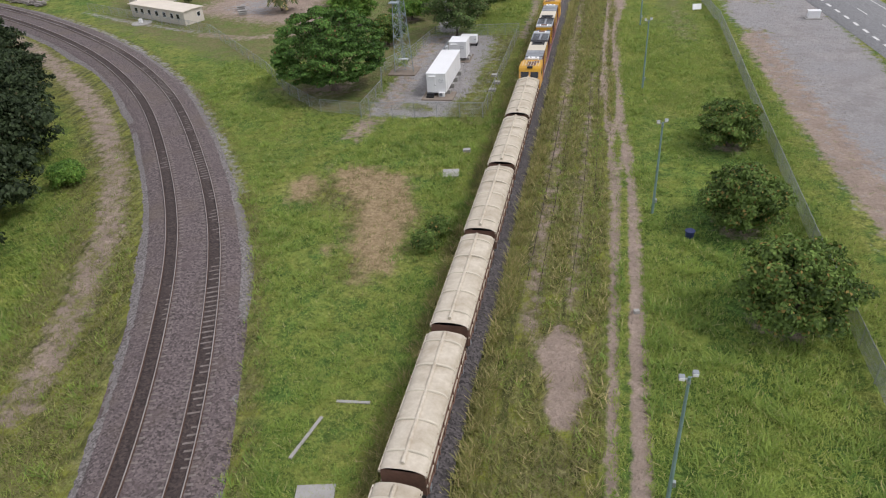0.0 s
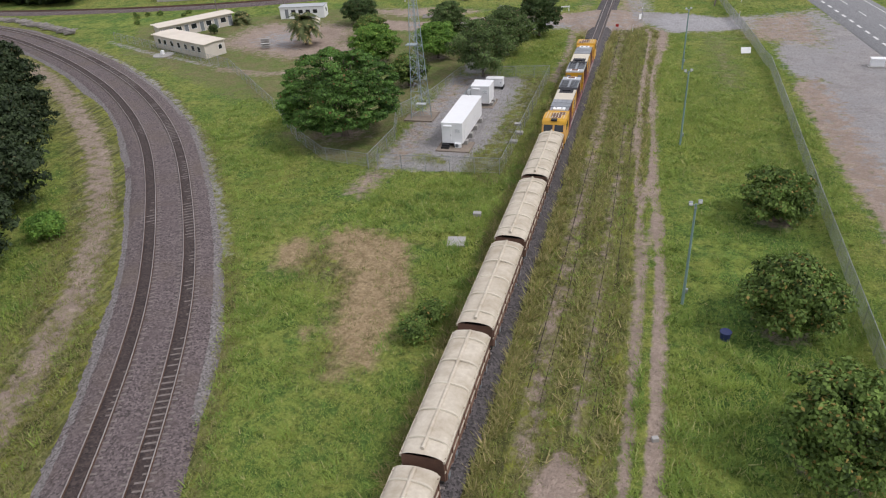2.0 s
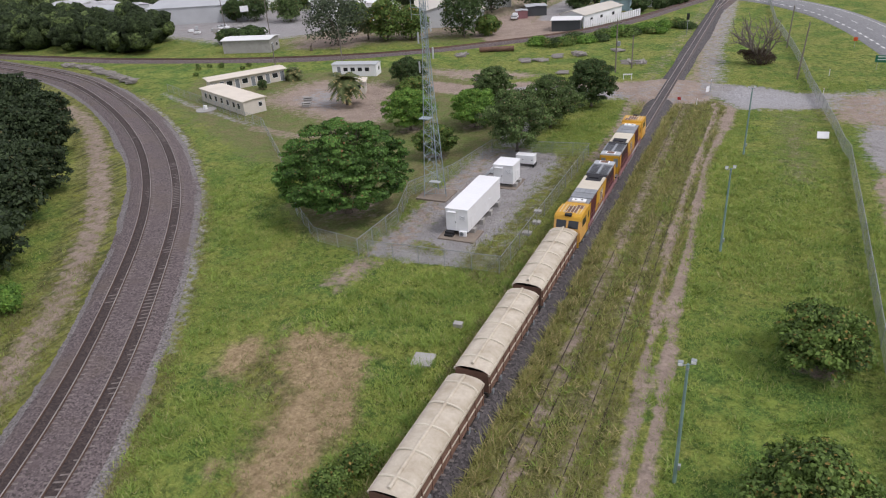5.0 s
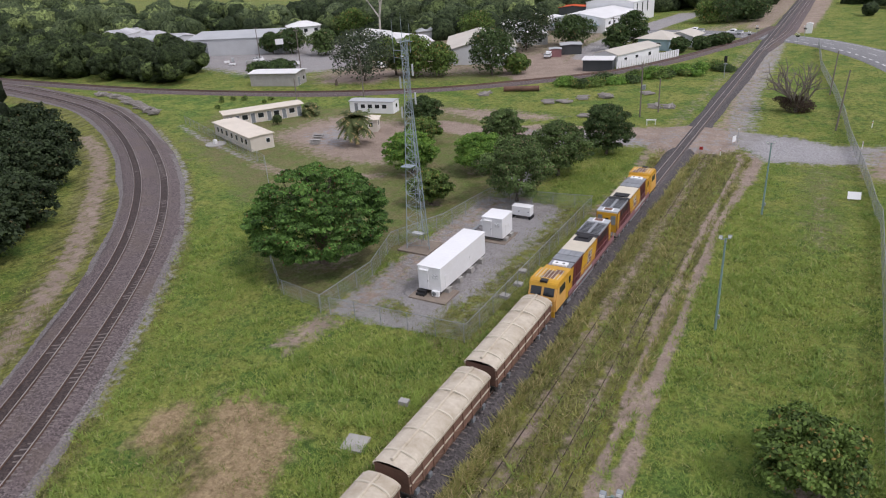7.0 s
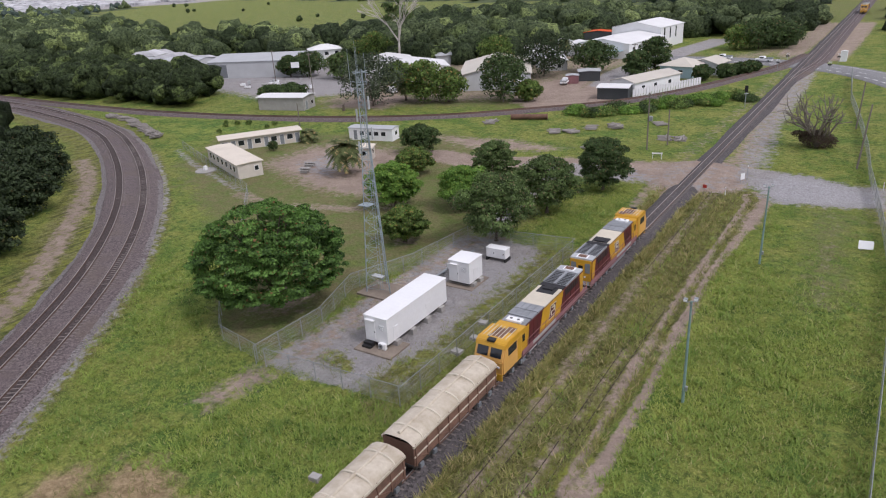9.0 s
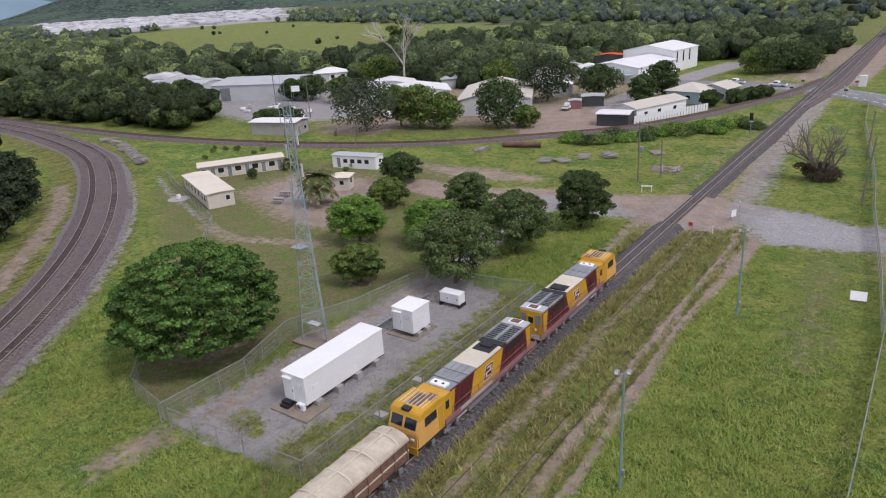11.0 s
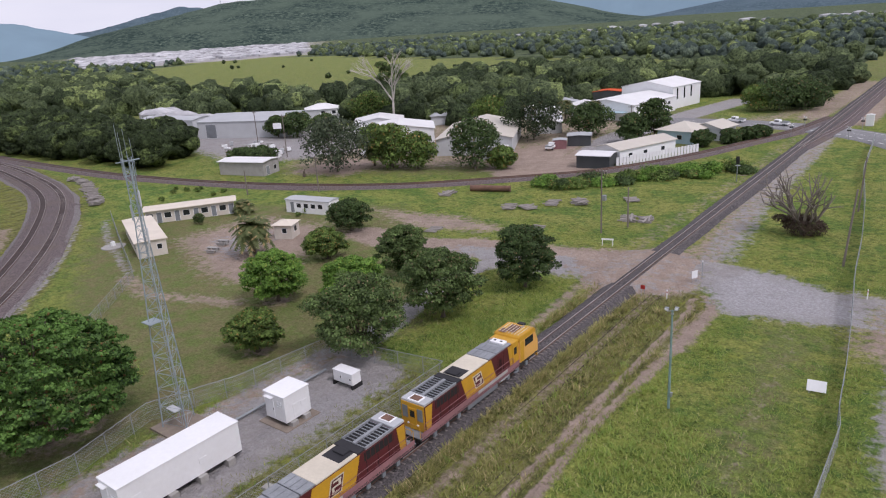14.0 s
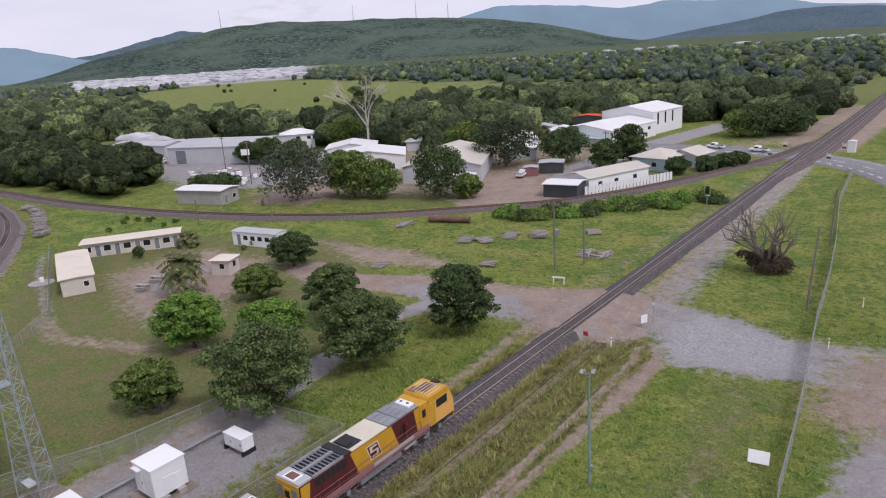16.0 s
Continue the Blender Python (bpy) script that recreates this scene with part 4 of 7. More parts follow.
BACK_WOOD = [(-517.3, 209.3), (-241.9, 251), (-229.4, 255.7), (-154.5, 260.3), (-119.7, 260.6), (-99.9, 284), (-94.6, 318.5), (-68.2, 332.2), (-42.7, 357.6), (-33.5, 323.4), (-20.3, 319.2), (-16.6, 389.3), (-22, 428.5), (-352, 417.2), (-703.4, 386.2)]
FAR_WOOD = [(-1400, 360), (-330, 330), (-20, 480), (-24, 1000), (-140, 1400), (-900, 1300), (-1700, 900)]
EAST_WOOD = [(14, 330), (60, 330), (300, 500), (300, 1200), (10, 1200), (8, 420)]
for k, (poly, gap, h0, h1, canopy, level, clumps, leaves, per, size) in enumerate((
    (NEAR_WOOD, 6.0, 5, 11, "canopy_mid", 1, 12, "wood_near", 700, 0.34),
    (LEFT_WOOD, 11.0, 7, 12, "canopy_deep", 1, 5, "leaf_deep", 220, 0.30),
    (BACK_WOOD, 11.5, 4, 12, "canopy", 1, 4, "wood_near", 50, 0.45),
    (BACK_WOOD, 14.0, 4, 13, "canopy_pale", 1, 4, "wood_olive", 50, 0.45),
    (FAR_WOOD, 23.0, 3, 9, "canopy_hazed", 0, 4, "wood_near", 0, 1),
    (FAR_WOOD, 26.0, 3, 10, "canopy_pale", 0, 4, "wood_olive", 0, 1),
    (EAST_WOOD, 14.0, 4, 10, "canopy", 0, 5, "wood_near", 0, 1),
)):
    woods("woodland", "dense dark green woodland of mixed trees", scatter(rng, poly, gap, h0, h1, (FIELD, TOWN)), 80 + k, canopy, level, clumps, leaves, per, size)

woods("woodland", "scattered trees on the far paddock", scatter(rng, FIELD, 120.0, 2, 5), 96, "canopy", 1, 5, "wood_near", 60, 0.4)


def hill_material(name, light, dark):
    m, n, l, p = nodes_of(name)
    co = n.new("ShaderNodeTexCoord").outputs["Object"]
    c = mixed(n, l, noise_fac(n, l, co, 0.05, 6, 0.35, 0.65, 0.7), dark, light)
    c = mixed(n, l, noise_fac(n, l, co, 0.07, 4, 0.42, 0.6, 0.8), dark, c)
    c = mixed(n, l, noise_fac(n, l, co, 0.006, 4, 0.4, 0.65), c, tuple(0.5 * (a + b) for a, b in zip(light, dark)))
    l.new(c, p.inputs["Base Color"])
    p.inputs["Roughness"].default_value = 1.0
    p.inputs["Specular IOR Level"].default_value = 0.0
    bumped(n, l, p, noise_fac(n, l, co, 0.12, 6, 0.3, 0.7, 0.7), 1.0, 6.0)
    return m


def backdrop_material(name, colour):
    """Mountains so far off that only their blue haze is seen: a plain backdrop, the haze painted as an emitted glow."""
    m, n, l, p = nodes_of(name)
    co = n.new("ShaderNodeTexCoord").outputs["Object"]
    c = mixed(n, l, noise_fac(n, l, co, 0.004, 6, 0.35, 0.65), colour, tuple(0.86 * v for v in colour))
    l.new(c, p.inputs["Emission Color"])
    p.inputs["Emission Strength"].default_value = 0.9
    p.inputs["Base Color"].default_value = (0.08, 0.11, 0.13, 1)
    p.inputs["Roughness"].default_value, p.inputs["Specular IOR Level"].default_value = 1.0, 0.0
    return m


def ridge(name, label, bearing0, bearing1, distance, depth, heights, material, seed, rough=0.12):
    """A wooded range seen across the plain: crest heights spaced evenly between two bearings, west of north."""
    rng = np.random.default_rng(seed)
    n, m = 160, 24
    hs = np.interp(np.linspace(0, 1, n), np.linspace(0, 1, len(heights)), heights)
    hs = np.convolve(np.pad(hs, 6, "edge"), np.ones(13) / 13, "valid")
    v = []
    for i in range(n):
        b = radians(bearing0 + (bearing1 - bearing0) * i / (n - 1))
        for j in range(m):
            u = j / (m - 1)
            d = distance + (u - 0.5) * depth
            shape = math.sin(math.pi * min(1, u / 0.62) / 2) if u < 0.62 else math.cos(math.pi * (u - 0.62) / 0.76)
            h = hs[i] * shape * (1 + rough * noise.fractal(Vector((i * 0.11, u * 3.1, seed)), 1.0, 2.0, 4)) - 4
            v.append((26 - math.sin(b) * d, 82 + math.cos(b) * d, h))
    idx = np.arange(n * m).reshape(n, m)
    f = np.stack([idx[:-1, :-1], idx[:-1, 1:], idx[1:, 1:], idx[1:, :-1]], -1).reshape(-1, 4)
    ob = raw_mesh(name, v, f, material, smooth=True)
    return tagged(ob, label, "hill", kind="structure")


M["hill"] = hill_material("wooded_hillside", (0.245, 0.315, 0.235), (0.04, 0.068, 0.064))
# Far hills carry bluish air haze mixed into their base colours.
M["hill_far"] = hill_material("haze_tinted_hillside", (0.20, 0.27, 0.31), (0.10, 0.15, 0.18))
# Blue-grey air haze painted as emission, not lit by sun or sky.
M["mountain"] = backdrop_material("blue_haze_mountain_glow", (0.18, 0.27, 0.335))
ridge("hill", "long low hill covered in green scrub", 71.1, 14.4, 3400, 1600, [0, 0, 46, 84, 116, 151, 183, 203, 200, 196, 189, 187, 180, 169, 154, 133, 93, 51, 6, 0, 0, 0], M["hill"], 3, 0.05)
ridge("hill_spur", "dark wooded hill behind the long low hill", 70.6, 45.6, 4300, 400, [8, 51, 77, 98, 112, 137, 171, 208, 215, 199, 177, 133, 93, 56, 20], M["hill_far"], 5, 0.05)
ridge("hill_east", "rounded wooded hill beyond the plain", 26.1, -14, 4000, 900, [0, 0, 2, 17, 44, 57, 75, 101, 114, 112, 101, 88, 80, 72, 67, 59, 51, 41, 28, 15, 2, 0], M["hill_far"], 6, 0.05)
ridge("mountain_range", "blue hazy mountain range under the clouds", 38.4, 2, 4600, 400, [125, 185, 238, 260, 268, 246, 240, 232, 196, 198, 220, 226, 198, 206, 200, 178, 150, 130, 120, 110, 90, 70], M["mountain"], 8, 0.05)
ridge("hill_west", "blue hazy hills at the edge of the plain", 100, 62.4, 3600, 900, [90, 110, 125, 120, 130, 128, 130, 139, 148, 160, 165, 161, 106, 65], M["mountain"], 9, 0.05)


def hill_mast(bearing, d, ground_z, h):
    a = radians(bearing)
    t = thing("hill_mast", "thin radio mast on the hill's crest", "radio mast", 26 - math.sin(a) * d, 82 + math.cos(a) * d, ground_z, 0, "radio masts on the hill")
    part("mast", rods(((0, 0, -20), (0, 0, h), 1.6, 0.6), seg=5), M["tower_steel"], t)
    part("stay", rods(((6, 0, -16), (0, 0, h * 0.7), 0.12), ((-6, 0, -16), (0, 0, h * 0.7), 0.12), seg=4), M["tower_steel"], t)


for bearing, h in ((54.2, 36), (44.2, 32), (39.3, 36), (36.8, 26)):
    hill_mast(bearing, 3590, 190, h * 2.2)


# ---- equipment yard ----
def shelter(name, label, x, y, length, width, height, lift, rz=0.0):
    t = thing(name, label, "equipment shelter", x, y, 0, rz)
    hw, hl = width / 2, length / 2
    part("body", boxes((-hw, hw, -hl, hl, lift, lift + height - 0.12), bevel=0.04), M["white_paint"], t)
    part("roof", boxes((-hw - 0.06, hw + 0.06, -hl - 0.06, hl + 0.06, lift + height - 0.12, lift + height), bevel=0.03), M["white_paint"], t, "white overhanging steel roof")
    n = max(2, round(length / 2.6))
    for i in range(n):
        yy = -hl + (i + 0.5) * length / n
        part("concrete_footing", boxes((-hw - 0.25, hw + 0.35, yy - 0.35, yy + 0.35, -0.1, lift), bevel=0.02), M["concrete"], t, "weathered concrete footing")
    return t, hw, hl


big, hw, hl = shelter("equipment_shelter", "long white steel equipment shelter on concrete footings", -21.65, 94.5, 10.4, 2.7, 2.75, 0.55)
small, hw2, hl2 = shelter("small_equipment_shelter", "cube-shaped white steel equipment shelter on footings", -21.65, 105.9, 2.9, 2.7, 2.6, 0.45)


def tower():
    t = thing("lattice_tower", "tall galvanised steel lattice radio tower with antennas", "radio tower", -29.1, 99.6, 0)
    h, w0, w1 = 24.5, 1.65, 0.42

    def corner(k, z):
        w = w0 + (w1 - w0) * min(1, z / 19.0)
        a = radians(90 + 120 * k + 15)
        return (math.cos(a) * w, math.sin(a) * w, z)

    for k in range(3):
        part("leg", rods((corner(k, -0.1), corner(k, 19), 0.06, 0.05), (corner(k, 19), corner(k, h), 0.05, 0.04)), M["tower_steel"], t)
    levels = [0.5]
    while levels[-1] < h - 0.8:
        levels.append(levels[-1] + 1.75 - 0.035 * levels[-1])
    for a, b in zip(levels[:-1], levels[1:]):
        for k in range(3):
            p, q = corner(k, a), corner((k + 1) % 3, a)
            for end, far, r in ((p, q, 0.022), (p, corner((k + 1) % 3, b), 0.018), (q, corner(k, b), 0.018)):
                part("brace", rods((end, far, r), seg=4), M["tower_steel"], t)
    for k, (dx, dy) in enumerate(((0.55, 0.2), (-0.5, 0.3), (0.1, -0.6))):
        part("whip_antenna", rods(((dx, dy, h - 1.5), (dx, dy, h + 1.6 + 0.6 * k), 0.03, 0.015), seg=5), M["tower_steel"], t)
        part("antenna_arm", rods(((0, 0, h - 1.2 - 0.1 * k), (dx, dy, h - 1.2 - 0.1 * k), 0.03), seg=5), M["tower_steel"], t)
    part("side_mast", rods(((-1.9, 0.6, 21.8), (-1.9, 0.6, 26.4), 0.035, 0.02), seg=5), M["tower_steel"], t)
    part("side_arm", rods(((0, 0, 22.4), (-1.9, 0.6, 22.4), 0.03), ((0, 0, 23.2), (-1.9, 0.6, 23.2), 0.03), seg=5), M["tower_steel"], t)
    part("head_frame", boxes((-1.0, 1.0, -0.04, 0.04, 24.2, 24.28), (-0.04, 0.04, -1.0, 1.0, 24.2, 24.28)), M["tower_steel"], t)
    for z, dx in ((17.5, 0.9), (19.2, -0.9), (20.6, 0.8), (15.8, -1.0)):
        panel = part("panel_antenna", boxes((dx - 0.09, dx + 0.09, -0.12, 0.0, z, z + 1.3), bevel=0.02), M["shed_wall"], t, "pale panel antenna")
        part("clamp", rods(((dx, 0, z + 0.6), (0, 0.2, z + 0.6), 0.025), seg=5), M["tower_steel"], panel)
    part("rest_platform", boxes((-1.2, 0.2, -1.1, 0.1, 10.3, 10.36)), M["tower_steel"], t, "small steel rest platform")
    part("equipment_shelf", boxes((-0.5, 0.9, -0.9, -0.2, 2.0, 2.1)), M["shed_wall"], t, "pale shelf low on the tower")
    part("ladder", rods(((0.2, 0.1, 0), (0.1, 0.1, h), 0.03), ((-0.2, 0.1, 0), (-0.1, 0.1, h), 0.03), seg=4), M["tower_steel"], t)
    part("concrete_base", boxes((-2.1, 2.1, -1.9, 1.9, -0.2, 0.08), bevel=0.03), M["mud_concrete"], t, "square mud-stained concrete base")
    return t


tower()


# ---- small structures of the yard ----
def fit_shelter(t, hw, hl, lift, height):
    part("door", boxes((-hw * 0.72, -hw * 0.08, -hl - 0.035, -hl + 0.01, lift + 0.08, lift + height - 0.42), bevel=0.012), M["white_paint"], t, "white steel door on the end wall")
    part("handle", boxes((-hw * 0.14, -hw * 0.10, -hl - 0.07, -hl - 0.03, lift + 1.0, lift + 1.18)), M["dark_metal"], t, "black door handle")
    part("awning", boxes((-hw * 0.78, -hw * 0.0, -hl - 0.35, -hl, lift + height - 0.40, lift + height - 0.34)), M["white_paint"], t)
    part("vent", boxes((hw * 0.28, hw * 0.74, -hl - 0.03, -hl + 0.01, lift + 1.45, lift + 1.95)), M["shed_wall"], t, "louvred vent")
    for z in (1.5, 1.6, 1.7, 1.8, 1.9):
        part("louvre", boxes((hw * 0.3, hw * 0.72, -hl - 0.05, -hl - 0.03, lift + z - 0.02, lift + z + 0.02)), M["white_paint"], t)
    part("side_hatch", boxes((hw - 0.01, hw + 0.03, -hl + 0.9, -hl + 1.7, lift + 0.25, lift + 1.5), bevel=0.01), M["white_paint"], t)
    part("side_hatch", boxes((hw - 0.01, hw + 0.03, hl * 0.25, hl * 0.25 + 0.7, lift + 0.9, lift + 1.4), bevel=0.01), M["white_paint"], t)
    part("floor_frame", boxes((-hw + 0.05, hw - 0.05, -hl + 0.05, hl - 0.05, lift - 0.12, lift + 0.01)), M["dark_metal"], t, "dark steel floor frame")


fit_shelter(big, hw, hl, 0.55, 2.75)
fit_shelter(small, hw2, hl2, 0.45, 2.6)
part("step", boxes((-1.35, -0.35, -hl - 0.75, -hl - 0.05, 0, 0.28), (-1.35, -0.35, -hl - 0.45, -hl - 0.05, 0.28, 0.52)), M["dark_metal"], big, "dark steel steps below the door")


def air_unit(x, y, z, rz, label):
    t = thing("air_conditioner", label, "air conditioner", x, y, z, rz)
    part("case", boxes((-0.42, 0.42, -0.17, 0.17, 0.06, 0.66), bevel=0.03), M["white_paint"], t)
    part("fan_grille", rods(((-0.12, -0.168, 0.37), (-0.12, -0.19, 0.37), 0.25), seg=20), M["grey_metal"], t, "round grey fan grille")
    part("fan_hub", rods(((-0.12, -0.19, 0.37), (-0.12, -0.21, 0.37), 0.07), seg=12), M["dark_metal"], t)
    part("foot", boxes((-0.36, -0.28, -0.2, 0.2, 0, 0.06)), M["dark_metal"], t)
    part("foot", boxes((0.28, 0.36, -0.2, 0.2, 0, 0.06)), M["dark_metal"], t)
    return t


air_unit(-20.9, 94.8 - hl - 0.45, 0.02, 0, "white outdoor air conditioner at the shelter's end wall")
wall_unit = air_unit(-23.62, 105.7, 1.35, -90, "white air conditioner hung on the small shelter's wall")
part("bracket", boxes((-0.4, 0.4, 0.1, 0.24, -0.1, 0.03)), M["steel"], wall_unit)
for x, y, sx, sy, z, label in ((-21.4, 89.6, 2.2, 1.6, 0.05, "worn concrete slab at the end of the long shelter"), (-21.65, 105.9, 1.9, 2.0, 0.03, "worn concrete slab under the small shelter")):
    tagged(part("concrete_slab", boxes((x - sx, x + sx, y - sy, y + sy, -0.25, z), bevel=0.02), M["mud_concrete"]), label, "slab", kind="structure")


def generator_box():
    t = thing("generator_cabinet", "low white steel generator cabinet on a skid", "cabinet", -21.4, 113.1, 0)
    part("body", boxes((-1.3, 1.3, -0.6, 0.6, 0.35, 1.5), bevel=0.05), M["white_paint"], t)
    part("lid", boxes((-1.34, 1.34, -0.64, 0.64, 1.5, 1.58), bevel=0.02), M["white_paint"], t)
    for s in (-1, 1):
        part("skid", boxes((s * 1.25 - 0.1, s * 1.25 + 0.1, -0.7, 0.7, -0.1, 0.35)), M["dark_metal"], t, "dark steel skid")
    for x in (-0.65, 0.65):
        part("door", boxes((x - 0.55, x + 0.55, -0.625, -0.59, 0.45, 1.4), bevel=0.01), M["white_paint"], t)
        part("handle", boxes((x + 0.35, x + 0.45, -0.66, -0.62, 0.9, 1.05)), M["dark_metal"], t)


generator_box()


def small_slab(x, y, sx, sy, h, rz, label):
    t = tagged(part("concrete_slab", boxes((-sx, sx, -sy, sy, -0.2, h), bevel=0.03), M["concrete"]), label, "slab")
    t.matrix_basis = pose(x, y, -0.05, 0, 0, rz)


for x, y, sx, sy, h, rz in ((-14.3, 72.4, 0.42, 0.3, 0.25, 5), (-14.1, 95, 0.45, 0.35, 0.3, 0), (-14.9, 98, 0.45, 0.35, 0.3, 4), (-14.3, 92, 0.5, 0.4, 0.3, -3)):
    small_slab(x, y, sx, sy, h, rz, "square pale concrete pit cover in the grass")
small_slab(-15, 66.6, 0.9, 0.9, 0.07, 10, "cracked pale concrete slab in the grass")
small_slab(-14.7, 31.6, 1.2, 0.12, 0.1, 5, "long pale concrete kerb lying in the grass")
small_slab(-16.8, 28.1, 0.12, 1.9, 0.1, -12, "long pale concrete kerb lying in the grass")
small_slab(-14.6, 24, 1.2, 0.6, 0.1, 12, "pale broken concrete slab in the grass")
small_slab(4.5, 44.4, 0.22, 0.16, 0.2, 20, "white stone lying on the wheel track")


def cable_tray(x, y0, y1):
    t = thing("cable_trough", "low steel cable trough beside the shelter", "cable trough", x, y0, 0)
    part("tray", boxes((-0.15, 0.15, 0, y1 - y0, 0.2, 0.28)), M["steel"], t)
    for i in range(int((y1 - y0) / 2)):
        part("support", boxes((-0.12, 0.12, 0.4 + i * 2, 0.5 + i * 2, -0.1, 0.2)), M["steel"], t)


cable_tray(-25.2, 100.2, 113.8)


# ---- fences ----
def wire_mesh_material():
    m, n, l, p = nodes_of("chain_link_wire")
    co = n.new("ShaderNodeTexCoord").outputs["Object"]
    c = mixed(n, l, noise_fac(n, l, co, 1.2, 4), (0.50, 0.52, 0.52), (0.34, 0.35, 0.34))
    l.new(c, p.inputs["Base Color"])
    p.inputs["Roughness"].default_value, p.inputs["Metallic"].default_value = 0.6, 0.2
    return m


M["wire"] = wire_mesh_material()


def chain_fence(name, label, line, height=1.9, gap=3.0, pitch=0.28, top_rail=True, sag=0.0, wire=0.011):
    """Posts, rails and a crossed wire mesh of thin strips along a line."""
    line = np.array(line, dtype=float)
    seg = np.linalg.norm(np.diff(line, axis=0), axis=1)
    s = np.concatenate([[0], np.cumsum(seg)])
    total = s[-1]

    def at(d):
        return np.array([np.interp(d, s, line[:, 0]), np.interp(d, s, line[:, 1])])

    t = thing(name, label, "fence")
    n = max(1, round(total / gap))
    post = rods(((0, 0, -0.3), (0, 0, height + 0.06), 0.04), seg=6)
    first = part("post", post, M["steel"], t)
    first.matrix_basis = Matrix.Translation((*at(0), -0.05))
    for i in range(1, n + 1):
        o = new("post", first.data)
        o.parent = t
        o.matrix_basis = Matrix.Translation((*at(i * total / n), -0.05))
    if top_rail:
        for a, b in zip(line[:-1], line[1:]):
            part("top_rail", rods(((*a, height), (*b, height), 0.028), seg=5), M["steel"], t)
    vs, fs = [], []
    for sign in (1, -1):
        for d in np.arange(-height, total, pitch):
            d0, d1 = max(0, d), min(total, d + height)
            z0, z1 = (d0 - d, d1 - d) if sign > 0 else (height - (d0 - d), height - (d1 - d))
            a, b = at(d0), at(d1)
            k = len(vs)
            vs += [(*a, z0 - wire), (*b, z1 - wire), (*b, z1 + wire), (*a, z0 + wire)]
            fs.append((k, k + 1, k + 2, k + 3))
    for z in np.arange(0.05, height, 0.45):
        for a, b in zip(line[:-1], line[1:]):
            k = len(vs)
            vs += [(*a, z - wire), (*b, z - wire), (*b, z + wire), (*a, z + wire)]
            fs.append((k, k + 1, k + 2, k + 3))
    raw_mesh("wire_mesh", vs, fs, M["wire"], t)
    return t


chain_fence("yard_fence", "galvanised chain-link fence round the equipment yard", [(-29, 81.7), (-13.9, 82.6), (-13.8, 118.8), (-28, 117)])
chain_fence("yard_fence", "galvanised chain-link fence between yard and lawn", [(-30.2, 81.6), (-29.9, 90.4), (-32.4, 98.4), (-29.4, 106.2), (-28, 117)])
chain_fence("lawn_fence", "old chain-link fence round the mown lawn", [(-30.5, 82.1), (-36.9, 83.2), (-44, 89.3), (-51.3, 98.4), (-72.3, 119.4), (-92.1, 128.1), (-111.6, 136.9)], 1.7)
chain_fence("boundary_fence", "tall leaning chain-link fence with grey mesh along the siding", [(20.3, 24.9), (19.5, 54.9), (19.3, 79.5), (19.3, 104.8), (19.2, 126), (18.6, 129.4), (17.9, 137.5), (16.8, 147.8), (14.8, 164.2), (13.6, 178.5), (11.4, 197.7), (7.5, 225.6), (4.7, 264.1)], 1.9, 3.5, 0.11, wire=0.017)


# ---- lamp posts, poles, signs ----
def lamp_post(x, y, h, label, tilt=0.0):
    t = thing("flood_light_post", label, "light post", x, y, -0.1, 0, "flood light posts along the siding")
    part("pole", rods(((0, 0, 0), (0, 0, h), 0.13, 0.08), seg=8), M["pole_green"], t, "weathered green steel pole")
    part("crossarm", rods(((-0.4, -0.15, h - 0.12), (0.32, 0.18, h - 0.05), 0.04)), M["steel"], t)
    for x0, y0 in ((-0.4, -0.2), (0.3, 0.2)):
        lamp = part("flood_lamp", boxes((x0 - 0.16, x0 + 0.16, y0 - 0.15, y0 + 0.15, h - 0.02, h + 0.24), bevel=0.05), M["steel"], t, "silver flood lamp head")
        part("lens", boxes((x0 - 0.13, x0 + 0.13, y0 - 0.17, y0 - 0.145, h + 0.02, h + 0.2)), M["white_paint"], lamp, "pale glass lens")
    part("bracket", boxes((-0.1, 0.1, -0.1, 0.1, h - 0.4, h - 0.25)), M["steel"], t)
    part("junction_box", boxes((0.1, 0.28, -0.12, 0.12, 1.2, 1.6), bevel=0.02), M["steel"], t)


for x, y, h in ((6, 27.1, 9.6), (6.2, 60.1, 9.4), (6, 93.9, 9.2), (6.3, 124.8, 9.3)):
    lamp_post(x, y, h, "green steel post with two flood lamps beside the dirt track")


def power_pole(x, y, h, lean=0.0, box_on=False, arm=True, label="grey timber power pole in the grass"):
    t = thing("power_pole", label, "pole", x, y, -0.2)
    part("pole", rods(((0, 0, 0), (lean, 0, h), 0.15, 0.11), seg=8), M["timber"], t)
    if arm:
        part("crossarm", boxes((lean - 0.9, lean + 0.9, -0.06, 0.06, h - 0.6, h - 0.45)), M["timber"], t)
        for dx in (-0.8, -0.3, 0.3, 0.8):
            part("insulator", rods(((lean + dx, 0, h - 0.45), (lean + dx, 0, h - 0.25), 0.05)), M["concrete"], t)
    if box_on:
        part("transformer", boxes((0.15, 0.75, -0.3, 0.3, h * 0.52, h * 0.52 + 0.9), bevel=0.08), M["steel"], t, "grey transformer can")


power_pole(-20.9, 169.3, 10.6, 0, True)
power_pole(-18.5, 174, 6.8, 0, False, False)
power_pole(12.8, 169.7, 10.3, 0.6, False, False)
power_pole(10.6, 197.7, 9.0, 0.3, False, False)
power_pole(-88.3, 171.5, 8.0)
power_pole(-102.3, 163.2, 5.5, 0, False, False)
power_pole(-69, 203.5, 9)
power_pole(-157.4, 209.8, 11)
power_pole(-131.1, 199.2, 12)
